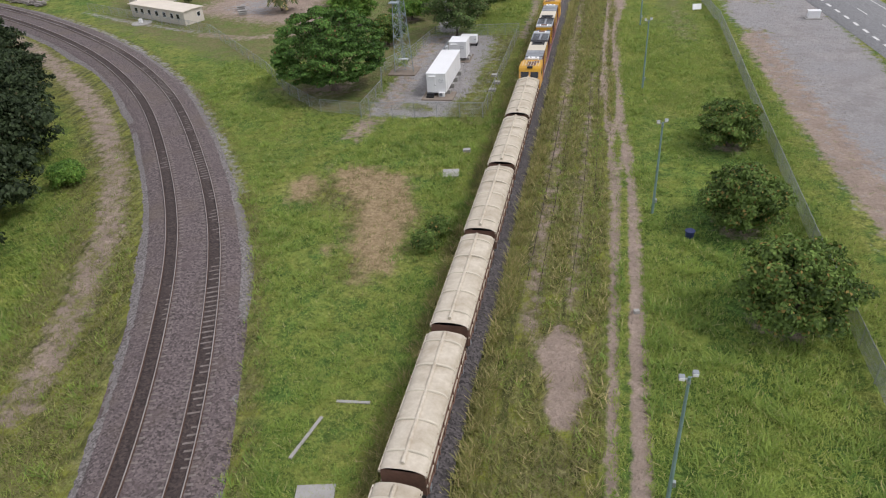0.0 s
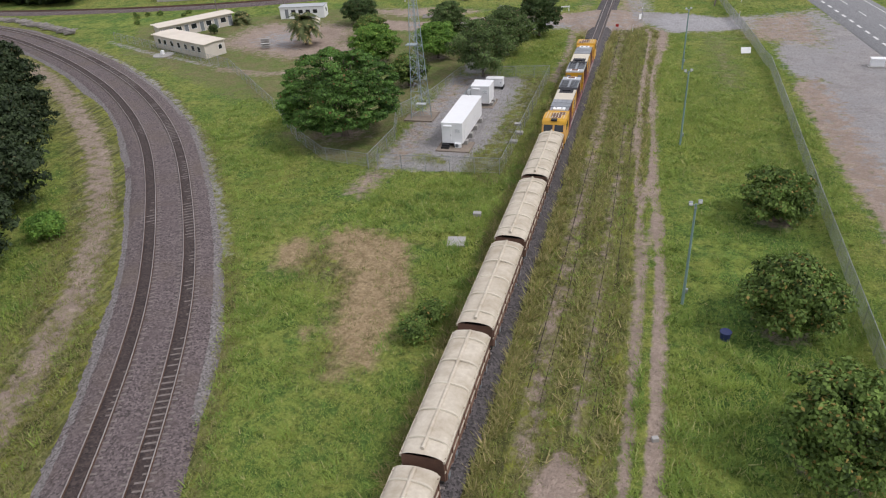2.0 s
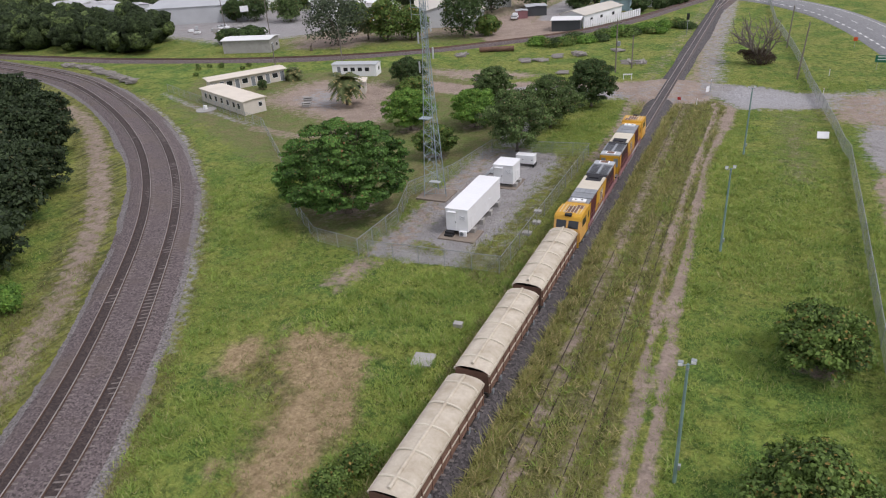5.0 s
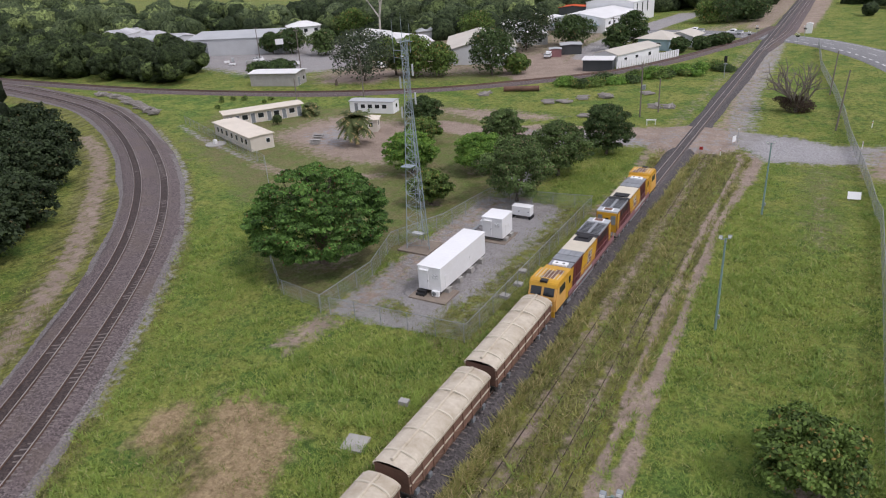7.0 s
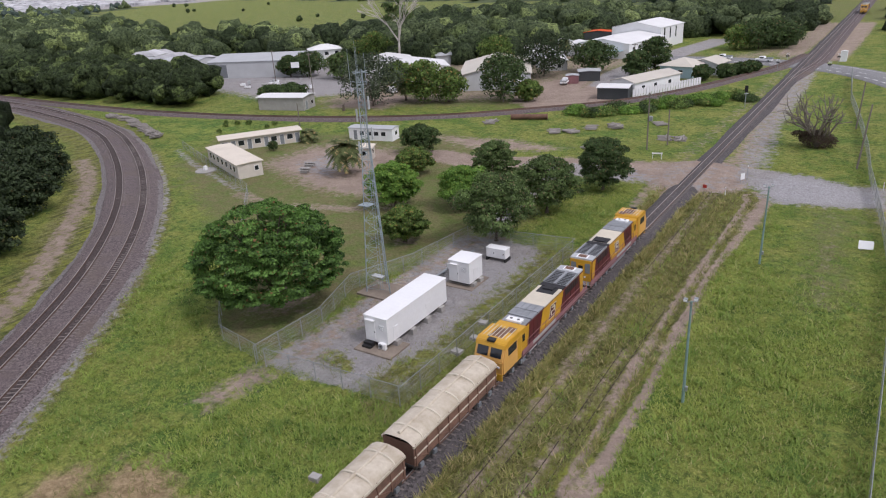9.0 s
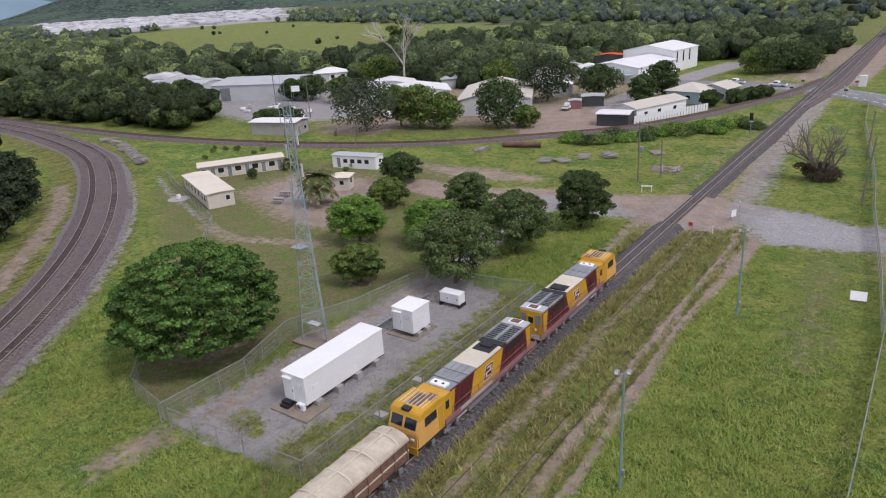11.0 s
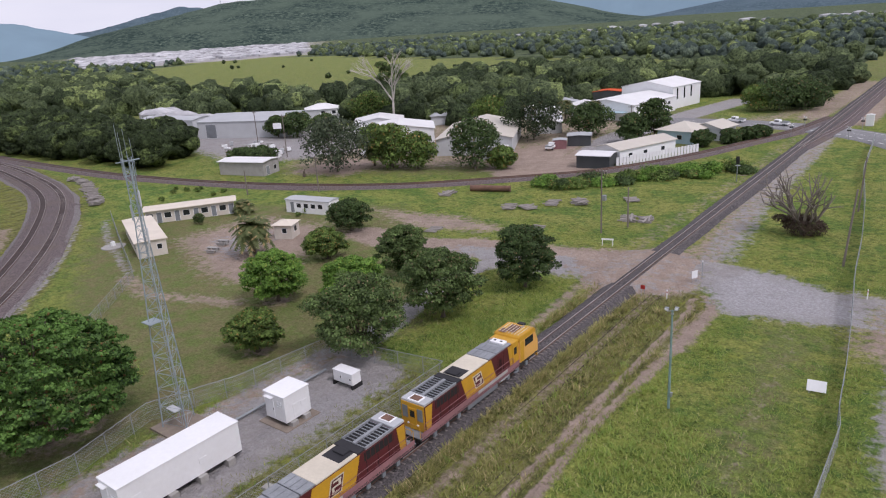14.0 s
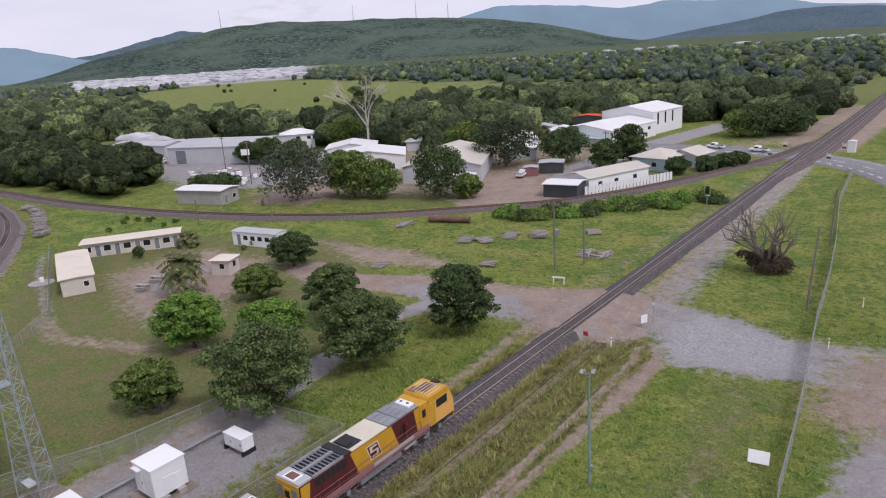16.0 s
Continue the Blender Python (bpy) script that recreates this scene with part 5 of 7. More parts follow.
power_pole(-188, 197.1, 10)
power_pole(-51.8, 254, 9, 0, False)


def board(name, label, x, y, w, h, z, rz, material, back="steel"):
    t = thing(name, label, "sign", x, y, -0.05, rz)
    part("panel", boxes((-w / 2, w / 2, -0.02, 0.02, z, z + h), bevel=0.006), M[material], t)
    for dx in (-w * 0.35, w * 0.35):
        part("post", rods(((dx, 0.04, -0.2), (dx, 0.04, z + h * 0.9), 0.03)), M[back], t)
    return t


tilted = board("white_sign", "blank white sign board leaning on two posts in the grass", 16.2, 133.4, 1.55, 1.0, 0.3, 8, "white_paint")
tilted.matrix_basis = pose(16.3, 133.4, -0.1, -28, 0, 8)
board("red_marker", "small red square marker board on a post by the track", -5.5, 148.1, 0.55, 0.5, 0.8, 0, "red")
board("white_sign", "white sign board on a post beside the level crossing", -1.6, 155.3, 0.9, 1.0, 0.5, 60, "white_paint")
sign = board("road_sign", "green direction sign with pale bars on two posts", 27.4, 178.4, 3.4, 1.3, 1.5, -3, "sign_green")
for x0, x1, z in ((-1.3, 0.6, 2.45), (-1.3, 0.2, 1.95), (0.7, 1.4, 2.2)):
    part("lettering_bar", boxes((x0, x1, -0.036, -0.024, z, z + 0.16)), M["white_paint"], sign, "pale bar of unreadable lettering")
warning = thing("warning_sign", "small orange diamond warning sign on a post", "sign", 23.6, 198.4, 0)
part("plate", boxes((-0.4, 0.4, -0.02, 0.02, 1.5, 2.3), bevel=0.01), M["orange"], warning)
part("post", rods(((0, 0.04, -0.2), (0, 0.04, 2.2), 0.03)), M["steel"], warning)
for x, y in ((18.2, 173.1), (-2.6, 148.4), (16.9, 159)):
    stub = thing("marker_post", "short white marker post in the grass", "post", x, y, -0.1)
    part("shaft", boxes((-0.06, 0.06, -0.06, 0.06, -0.1, 1.15), bevel=0.01), M["white_paint"], stub)
    part("band", boxes((-0.065, 0.065, -0.065, 0.065, 0.85, 0.95)), M["red"], stub, "red band")
white_pump = thing("roadside_cabinet", "small white cabinet on a concrete pad by the highway", "cabinet", 34.4, 128.4, -0.05)
part("body", boxes((-0.9, 0.9, -0.5, 0.5, 0.1, 1.2), bevel=0.04), M["white_paint"], white_pump)
part("pad", boxes((-1.3, 1.3, -0.8, 0.8, -0.1, 0.1)), M["concrete"], white_pump)
part("roof", boxes((-1.0, 1.0, -0.6, 0.6, 1.2, 1.28)), M["white_paint"], white_pump)
pit = thing("pump_pit", "round concrete pit with a small white box beside the fence", "pit", -91.9, 126.7, -0.1)
part("pad", rods(((0, 0, -0.1), (0, 0, 0.14), 2.0), seg=24), M["concrete"], pit)
part("box", boxes((-0.5, 0.1, -0.2, 0.4, 0.14, 0.9), bevel=0.03), M["white_paint"], pit)


def crossing_signal(x, y):
    t = thing("crossing_signal", "railway crossing signal post with dark lamps", "signal", x, y, 0)
    part("post", rods(((0, 0, -0.2), (0, 0, 3.2), 0.06)), M["steel"], t)
    part("lamp_board", boxes((-0.45, 0.45, -0.04, 0.04, 2.0, 2.4), bevel=0.02), M["dark_metal"], t, "black lamp board")
    part("crossbuck", rods(((-0.5, 0, 2.6), (0.5, 0, 3.2), 0.05), ((0.5, 0, 2.6), (-0.5, 0, 3.2), 0.05), seg=4), M["white_paint"], t, "white crossed boards")


for p in ((-14.2, 266.9), (-0.9, 264.7), (-13.7, 280.6), (-0.1, 280.7)):
    crossing_signal(*p)


def rail_signal(x, y):
    t = thing("rail_signal", "dark railway signal head on a grey post", "signal", x, y, 0)
    part("post", rods(((0, 0, -0.2), (0, 0, 4.2), 0.09)), M["steel"], t)
    part("head", boxes((-0.35, 0.35, -0.12, 0.12, 3.4, 4.9), bevel=0.1), M["dark_metal"], t, "black signal head")
    part("hood", rods(((0, -0.12, 4.4), (0, -0.35, 4.4), 0.14)), M["dark_metal"], t)
    part("platform", boxes((-0.4, 0.4, -0.1, 0.6, 3.0, 3.06)), M["steel"], t)


rail_signal(-12.3, 212.1)


gate = thing("gate_post", "slim white-topped gate post beside the crossing", "post", -1.3, 157.3, 0)
part("shaft", rods(((0, 0, -0.2), (0, 0, 2.0), 0.05)), M["steel"], gate)
part("cap", rods(((0, 0, 2.0), (0, 0, 2.25), 0.07)), M["white_paint"], gate, "white cap")


# ---- train ----
def quad_panel(bm, pts, thick):
    """A flat panel from four (y, z) corners on the side x, with thickness."""
    x, ring = pts
    a = [bm.verts.new((x, y, z)) for y, z in ring]
    b = [bm.verts.new((x + thick, y, z)) for y, z in ring]
    bm.faces.new(a)
    bm.faces.new(b[::-1])
    for i in range(len(a)):
        bm.faces.new((a[(i + 1) % len(a)], a[i], b[i], b[(i + 1) % len(a)]))
    bmesh.ops.recalc_face_normals(bm, faces=bm.faces)


def bogie(t, y, axles, pitch):
    b = part("bogie", boxes((-1.15, -0.95, y - pitch * (axles - 1) / 2 - 0.7, y + pitch * (axles - 1) / 2 + 0.7, 0.45, 0.85), (0.95, 1.15, y - pitch * (axles - 1) / 2 - 0.7, y + pitch * (axles - 1) / 2 + 0.7, 0.45, 0.85), (-0.95, 0.95, y - 0.3, y + 0.3, 0.5, 0.8), bevel=0.05), M["wheel"], t, "grimy dark bogie frame")
    for i in range(axles):
        yy = y + (i - (axles - 1) / 2) * pitch
        for s in (-1, 1):
            part("wheel", rods(((s * 0.54, yy, 0.46), (s * 0.68, yy, 0.46), 0.46), seg=18), M["wheel"], b)
            part("axle_box", boxes((s * 1.18 - 0.12, s * 1.18 + 0.12, yy - 0.2, yy + 0.2, 0.35, 0.75), bevel=0.03), M["grey_metal"], b)


def coupler(t, y, s):
    part("coupler", boxes((-0.14, 0.14, min(y, y + s * 0.45), max(y, y + s * 0.45), 0.72, 0.98), (-0.2, 0.2, min(y + s * 0.25, y + s * 0.5), max(y + s * 0.25, y + s * 0.5), 0.66, 1.04), bevel=0.03), M["wheel"], t, "dark steel coupler")


def locomotive():
    """Along y, the cab at the +y end; z from the rail's top."""
    t = thing("locomotive", "yellow and maroon diesel locomotive with grey sooty roof", "locomotive")
    H = 18.6 / 2
    W, HW = 1.42, 1.24
    part("underframe", boxes((-W, W, -H, H - 0.2, 1.0, 1.22), bevel=0.02), M["wheel"], t, "grimy dark underframe")
    for s in (-1, 1):
        part("sill", boxes((s * (W - 0.03) - 0.03, s * (W - 0.03) + 0.03, -H + 0.15, H - 3.6, 0.96, 1.62), bevel=0.01), M["loco_pink"], t, "dirty faded red side sill")
        part("sill_stripe", boxes((s * (W + 0.006) - 0.01, s * (W + 0.006) + 0.01, -1.2, 3.6, 1.30, 1.60)), M["concrete"], t, "pale grey stripe on the sill")
        part("walkway", boxes((min(s * HW, s * (W - 0.06)), max(s * HW, s * (W - 0.06)), -H + 0.2, H - 3.6, 1.2, 1.26)), M["grey_metal"], t)
    part("hood", boxes((-HW, HW, -H + 0.9, H - 4.6, 1.26, 3.58), bevel=0.03), M["loco_maroon"], t, "maroon engine hood")
    for s in (-1, 1):
        x = s * (HW + 0.002)
        bm = bmesh.new()
        quad_panel(bm, (x, [(2.0, 1.27), (1.2, 3.56), (-3.4, 3.56), (-2.6, 1.27)]), s * 0.022)
        side = part("yellow_panel", bm, M["loco_yellow"], t, "yellow slanted side panel")
        xe = x + s * 0.022
        for name, grow, out, paint, note in (("emblem_border", 0.0, 0.010, "loco_cream", "pale border of the emblem"), ("emblem", 0.10, 0.022, "loco_maroon", "maroon slanted emblem panel")):
            bm = bmesh.new()
            quad_panel(bm, (xe, [(-0.05 - grow, 1.86 + grow), (-0.45 - grow, 3.2 - grow), (-1.75 + grow, 3.2 - grow), (-1.35 + grow, 1.86 + grow)]), s * out)
            part(name, bm, M[paint], side, note)
        bm = bmesh.new()
        for a0, a1, b0, b1 in ((-0.62, 2.86, -1.42, 3.0), (-1.12, 2.46, -1.36, 2.96), (-0.58, 2.48, -1.24, 2.6), (-0.44, 2.08, -0.66, 2.58), (-0.40, 2.06, -1.18, 2.2)):
            quad_panel(bm, (xe + s * 0.022, [(max(a0, b0), a1), (max(a0, b0), b1), (min(a0, b0), b1), (min(a0, b0), a1)]), s * 0.008)
        part("emblem_mark", bm, M["loco_cream"], side, "pale strokes on the emblem")
        bm = bmesh.new()
        quad_panel(bm, (x, [(H - 4.62, 1.27), (H - 4.62, 3.56), (H - 5.3, 3.56), (H - 4.9, 1.27)]), s * 0.02)
        part("yellow_panel", bm, M["loco_yellow"], t)
        bm = bmesh.new()
        quad_panel(bm, (x, [(-H + 1.0, 1.27), (-H + 1.0, 3.5), (-H + 1.9, 3.5), (-H + 1.6, 1.27)]), s * 0.02)
        part("yellow_panel", bm, M["loco_yellow"], t)
        for y0, y1, z0, z1 in ((2.3, 3.1, 1.4, 3.4), (3.25, 3.9, 1.4, 3.4)):
            part("hood_door", boxes((x - 0.012, x + 0.012, y0, y1, z0, z1), bevel=0.008), M["loco_maroon"], t)
        part("intake_grille", boxes((x - 0.01, x + 0.012, 2.5, 2.9, 1.9, 3.0)), M["dark_metal"], t, "dark intake grille")
        part("radiator_grille", boxes((x - 0.01, x + 0.014, -7.0, -3.8, 2.75, 3.45)), M["dark_metal"], t, "dark radiator grille")
        for i in range(7):
            part("grille_bar", boxes((x + s * 0.012, x + s * 0.03, -6.9 + i * 0.48, -6.84 + i * 0.48, 2.75, 3.45)) if s > 0 else boxes((x - 0.03, x - 0.012, -6.9 + i * 0.48, -6.84 + i * 0.48, 2.75, 3.45)), M["loco_maroon"], t)
        rail_x = s * (W - 0.04)
        part("handrail", rods(((rail_x, -H + 0.6, 2.25), (rail_x, H - 4.6, 2.25), 0.022), ((rail_x, -H + 0.6, 1.8), (rail_x, H - 4.6, 1.8), 0.016), seg=5), M["loco_pink"], t)
        for i in range(8):
            yy = -H + 0.6 + i * (2 * H - 5.2) / 7
            part("stanchion", rods(((rail_x, yy, 1.22), (rail_x, yy, 2.26), 0.02), seg=5), M["loco_pink"], t)
    # roof, from the cab backwards
    part("cooler_deck", boxes((-1.15, 1.15, 3.5, H - 4.55, 3.56, 3.68), bevel=0.03), M["loco_grey"], t, "sooty grey roof deck")
    part("air_conditioner", boxes((-0.75, 0.75, H - 5.35, H - 4.6, 3.66, 3.86), bevel=0.05), M["white_paint"], t, "white roof air conditioner")
    for x in (-0.35, 0.35):
        part("fan", rods(((x, H - 4.97, 3.86), (x, H - 4.97, 3.88), 0.13), seg=16), M["dark_metal"], t)
    for y0, y1 in ((2.2, 3.45), (0.85, 2.12)):
        part("roof_hatch", boxes((-1.2, 1.2, y0, y1, 3.57, 3.76), bevel=0.05), M["loco_grey"], t, "sooty grey roof hatch")
        for x in (-0.6, 0.0, 0.6):
            part("rib", boxes((x - 0.03, x + 0.03, y0 + 0.1, y1 - 0.1, 3.755, 3.79)), M["grey_metal"], t)
    part("engine_roof", boxes((-1.23, 1.23, -3.2, 0.80, 3.57, 3.72), bevel=0.05), M["loco_cream"], t, "faded cream roof over the engine")
    part("exhaust", boxes((-0.55, 0.55, -3.15, -2.45, 3.7, 3.88), bevel=0.06), M["soot"], t, "black exhaust stack")
    part("soot_patch", boxes((-0.9, 0.9, -3.18, -1.7, 3.722, 3.726)), M["soot"], t, "soot on the roof behind the exhaust")
    part("sooty_roof", boxes((-1.22, 1.22, -4.0, -3.25, 3.57, 3.74), bevel=0.04), M["soot"], t)
    part("radiator_well", boxes((-1.18, 1.18, -7.1, -4.05, 3.50, 3.60)), M["dark_metal"], t, "dark radiator well")
    part("radiator_beam", boxes((-0.14, 0.14, -7.1, -4.05, 3.6, 3.78), bevel=0.02), M["loco_grey"], t, "pale beam between the radiator fans")
    for s in (-1, 1):
        part("radiator_frame", boxes((s * 1.19 - 0.06, s * 1.19 + 0.06, -7.1, -4.05, 3.56, 3.80), bevel=0.02), M["loco_grey"], t)
        for i in range(9):
            yy = -6.95 + i * 0.35
            part("radiator_rib", boxes((min(s * 0.14, s * 1.14), max(s * 0.14, s * 1.14), yy, yy + 0.06, 3.66, 3.72)), M["loco_grey"], t)
    part("end_roof", boxes((-1.22, 1.22, -H + 0.92, -7.15, 3.57, 3.80), bevel=0.06), M["shed_roof"], t, "pale grey end roof")
    vent = part("roof_vent", boxes((-0.6, 0.6, -H + 1.0, -H + 1.9, 3.79, 3.86), bevel=0.02), M["white_paint"], t, "white-framed square roof vent")
    part("vent_grille", boxes((-0.45, 0.45, -H + 1.1, -H + 1.8, 3.862, 3.876)), M["rust"], vent, "brown vent grille")
    part("end_wall", boxes((-1.2, 1.2, -H + 0.84, -H + 0.92, 1.26, 3.62), bevel=0.02), M["loco_yellow"], t, "yellow hood end")
    part("end_door", boxes((-0.35, 0.35, -H + 0.80, -H + 0.85, 1.3, 3.2), bevel=0.02), M["loco_yellow"], t)
    for s in (-1, 1):
        part("end_panel", boxes((s * 0.78 - 0.28, s * 0.78 + 0.28, -H + 0.81, -H + 0.85, 2.2, 3.3), bevel=0.01), M["grey_metal"], t, "dark louvred end panel")
        part("end_lamp", rods(((s * 0.5, -H + 0.84, 1.75), (s * 0.5, -H + 0.78, 1.75), 0.1), seg=10), M["white_paint"], t)
    part("end_window", boxes((-0.25, 0.25, -H + 0.785, -H + 0.81, 2.4, 3.0)), M["glass"], t)
    part("brake_hoses", rods(((-0.6, -H + 0.1, 1.0), (-0.6, -H - 0.2, 0.6), 0.04), ((0.6, -H + 0.1, 1.0), (0.6, -H - 0.2, 0.6), 0.04)), M["dark_metal"], t)
    part("end_platform", boxes((-W, W, -H, -H + 0.9, 1.16, 1.24)), M["grey_metal"], t)
    part("end_rail", rods(((-1.3, -H + 0.1, 1.2), (-1.3, -H + 0.1, 2.3), 0.025), ((1.3, -H + 0.1, 1.2), (1.3, -H + 0.1, 2.3), 0.025), ((-1.3, -H + 0.1, 2.3), (-0.4, -H + 0.1, 2.3), 0.025), ((0.4, -H + 0.1, 2.3), (1.3, -H + 0.1, 2.3), 0.025), ((-0.4, -H + 0.1, 1.2), (-0.4, -H + 0.1, 2.3), 0.025), ((0.4, -H + 0.1, 1.2), (0.4, -H + 0.1, 2.3), 0.025), seg=5), M["loco_yellow"], t, "yellow end handrails")
    # cab
    bm = bmesh.new()
    ring = [(H - 3.5, 1.1), (H - 3.5, 3.62), (H - 3.4, 3.86), (H - 1.0, 3.90), (H - 0.62, 3.72), (H - 0.02, 2.35), (H - 0.02, 1.1)]
    a = [bm.verts.new((-W, y, z)) for y, z in ring]
    b = [bm.verts.new((W, y, z)) for y, z in ring]
    bm.faces.new(a)
    bm.faces.new(b[::-1])
    for i in range(len(a)):
        bm.faces.new((a[(i + 1) % len(a)], a[i], b[i], b[(i + 1) % len(a)]))
    bmesh.ops.recalc_face_normals(bm, faces=bm.faces)
    bmesh.ops.bevel(bm, geom=list(bm.edges), offset=0.09, segments=2, affect="EDGES")
    cab = part("cab", bm, M["loco_peach"], t, "faded orange-yellow driver's cab")
    bm = bmesh.new()
    ring = [(H - 3.52, 3.34), (H - 3.52, 3.66), (H - 3.4, 3.9), (H - 1.0, 3.95), (H - 0.6, 3.78), (H - 0.40, 3.34)]
    a = [bm.verts.new((-W - 0.02, y, z)) for y, z in ring]
    b = [bm.verts.new((W + 0.02, y, z)) for y, z in ring]
    bm.faces.new(a)
    bm.faces.new(b[::-1])
    for i in range(len(a)):
        bm.faces.new((a[(i + 1) % len(a)], a[i], b[i], b[(i + 1) % len(a)]))
    bmesh.ops.recalc_face_normals(bm, faces=bm.faces)
    bmesh.ops.bevel(bm, geom=list(bm.edges), offset=0.06, segments=2, affect="EDGES")
    part("cab_roof", bm, M["loco_yellow"], cab, "dirty yellow cab roof")
    for i in range(7):
        part("roof_rib", boxes((-1.05 + i * 0.35 - 0.03, -1.05 + i * 0.35 + 0.03, H - 3.2, H - 1.2, 3.93, 3.965)), M["loco_cream"], cab)
    part("roof_stain", boxes((-0.7, 0.5, H - 2.9, H - 1.3, 3.952, 3.957), (-1.1, -0.3, H - 3.3, H - 2.4, 3.953, 3.958)), M["rust"], cab, "brown stains on the cab roof")
    for s in (-1, 1):
        for yy in (-6.4, -5.2, -4.0, 2.25, 3.2, 4.0):
            part("panel_seam", boxes((s * (HW + 0.004) - 0.006, s * (HW + 0.004) + 0.006, yy - 0.02, yy + 0.02, 1.3, 2.7)), M["soot"], t)
        part("roof_edge", boxes((s * 1.22 - 0.03, s * 1.22 + 0.03, -H + 0.95, H - 4.6, 3.54, 3.60), bevel=0.01), M["loco_maroon"], t)
    part("cab_rear", boxes((-1.3, 1.3, H - 4.6, H - 3.48, 1.26, 3.66), bevel=0.05), M["loco_yellow"], t, "yellow section behind the cab")
    for s in (-1, 1):
        part("side_window", boxes((s * (W + 0.004) - 0.012, s * (W + 0.004) + 0.012, H - 2.5, H - 1.0, 2.55, 3.3), bevel=0.01), M["glass"], cab, "dark side window")
        part("cab_door", boxes((s * (W + 0.004) - 0.012, s * (W + 0.004) + 0.012, H - 3.35, H - 2.7, 1.25, 3.3), bevel=0.01), M["loco_yellow"], cab)
        part("door_window", boxes((s * 1.312 - 0.012, s * 1.312 + 0.012, H - 4.3, H - 3.85, 2.4, 3.1), bevel=0.01), M["glass"], t, "dark oval door window")
        part("steps", boxes((s * 1.25 - 0.15, s * 1.25 + 0.15, H - 4.3, H - 3.7, 0.45, 0.52), (s * 1.25 - 0.15, s * 1.25 + 0.15, H - 4.3, H - 3.7, 0.8, 0.87)), M["grey_metal"], t)
        part("headlight", boxes((s * 0.9 - 0.18, s * 0.9 + 0.18, H - 0.04, H + 0.03, 1.75, 1.95), bevel=0.02), M["white_paint"], cab, "pale headlight")
        screen = part("windscreen", boxes((s * 0.64 - 0.52, s * 0.64 + 0.52, -0.012, 0.012, -0.44, 0.44), bevel=0.01), M["glass"], cab, "dark sloped windscreen")
        screen.matrix_basis = pose(0, H - 0.29, 3.05, 23.6, 0, 0)
    part("apron", boxes((-1.3, 1.3, H - 0.12, H + 0.02, 0.55, 1.2), bevel=0.04), M["loco_yellow"], t)
    part("headlamp_box", boxes((-0.35, 0.35, H - 1.0, H - 0.5, 3.80, 4.02), bevel=0.04), M["dark_metal"], cab, "dark headlamp box on the cab roof")
    part("horn", rods(((0.5, H - 1.6, 3.95), (0.5, H - 1.1, 3.95), 0.03, 0.08)), M["steel"], cab)
    part("fuel_tank", boxes((-1.25, 1.25, -2.6, 2.2, 0.3, 1.0), bevel=0.12), M["grey_metal"], t, "grey fuel tank")
    for s in (-1, 1):
        part("air_tank", rods(((s * 1.1, 2.6, 0.72), (s * 1.1, 4.0, 0.72), 0.2), seg=12), M["shed_roof"], t)
    bogie(t, 5.6, 3, 1.65)
    bogie(t, -5.6, 3, 1.65)
    coupler(t, H - 0.05, 1)
    coupler(t, -H + 0.02, -1)
    return t


RAIL_TOP = BED_Z + 0.20
FRONT = 126.0
loco = locomotive()
loco.matrix_basis = pose(MAIN_X, FRONT - 9.3, RAIL_TOP)
rear = copy_thing(loco, pose(MAIN_X, FRONT - 18.6 - 0.6 - 9.3, RAIL_TOP, 0, 0, 180))
loco["label"] = "leading yellow and maroon diesel locomotive with sooty roof"
rear["label"] = "second diesel locomotive coupled back to back, cream-white roof"


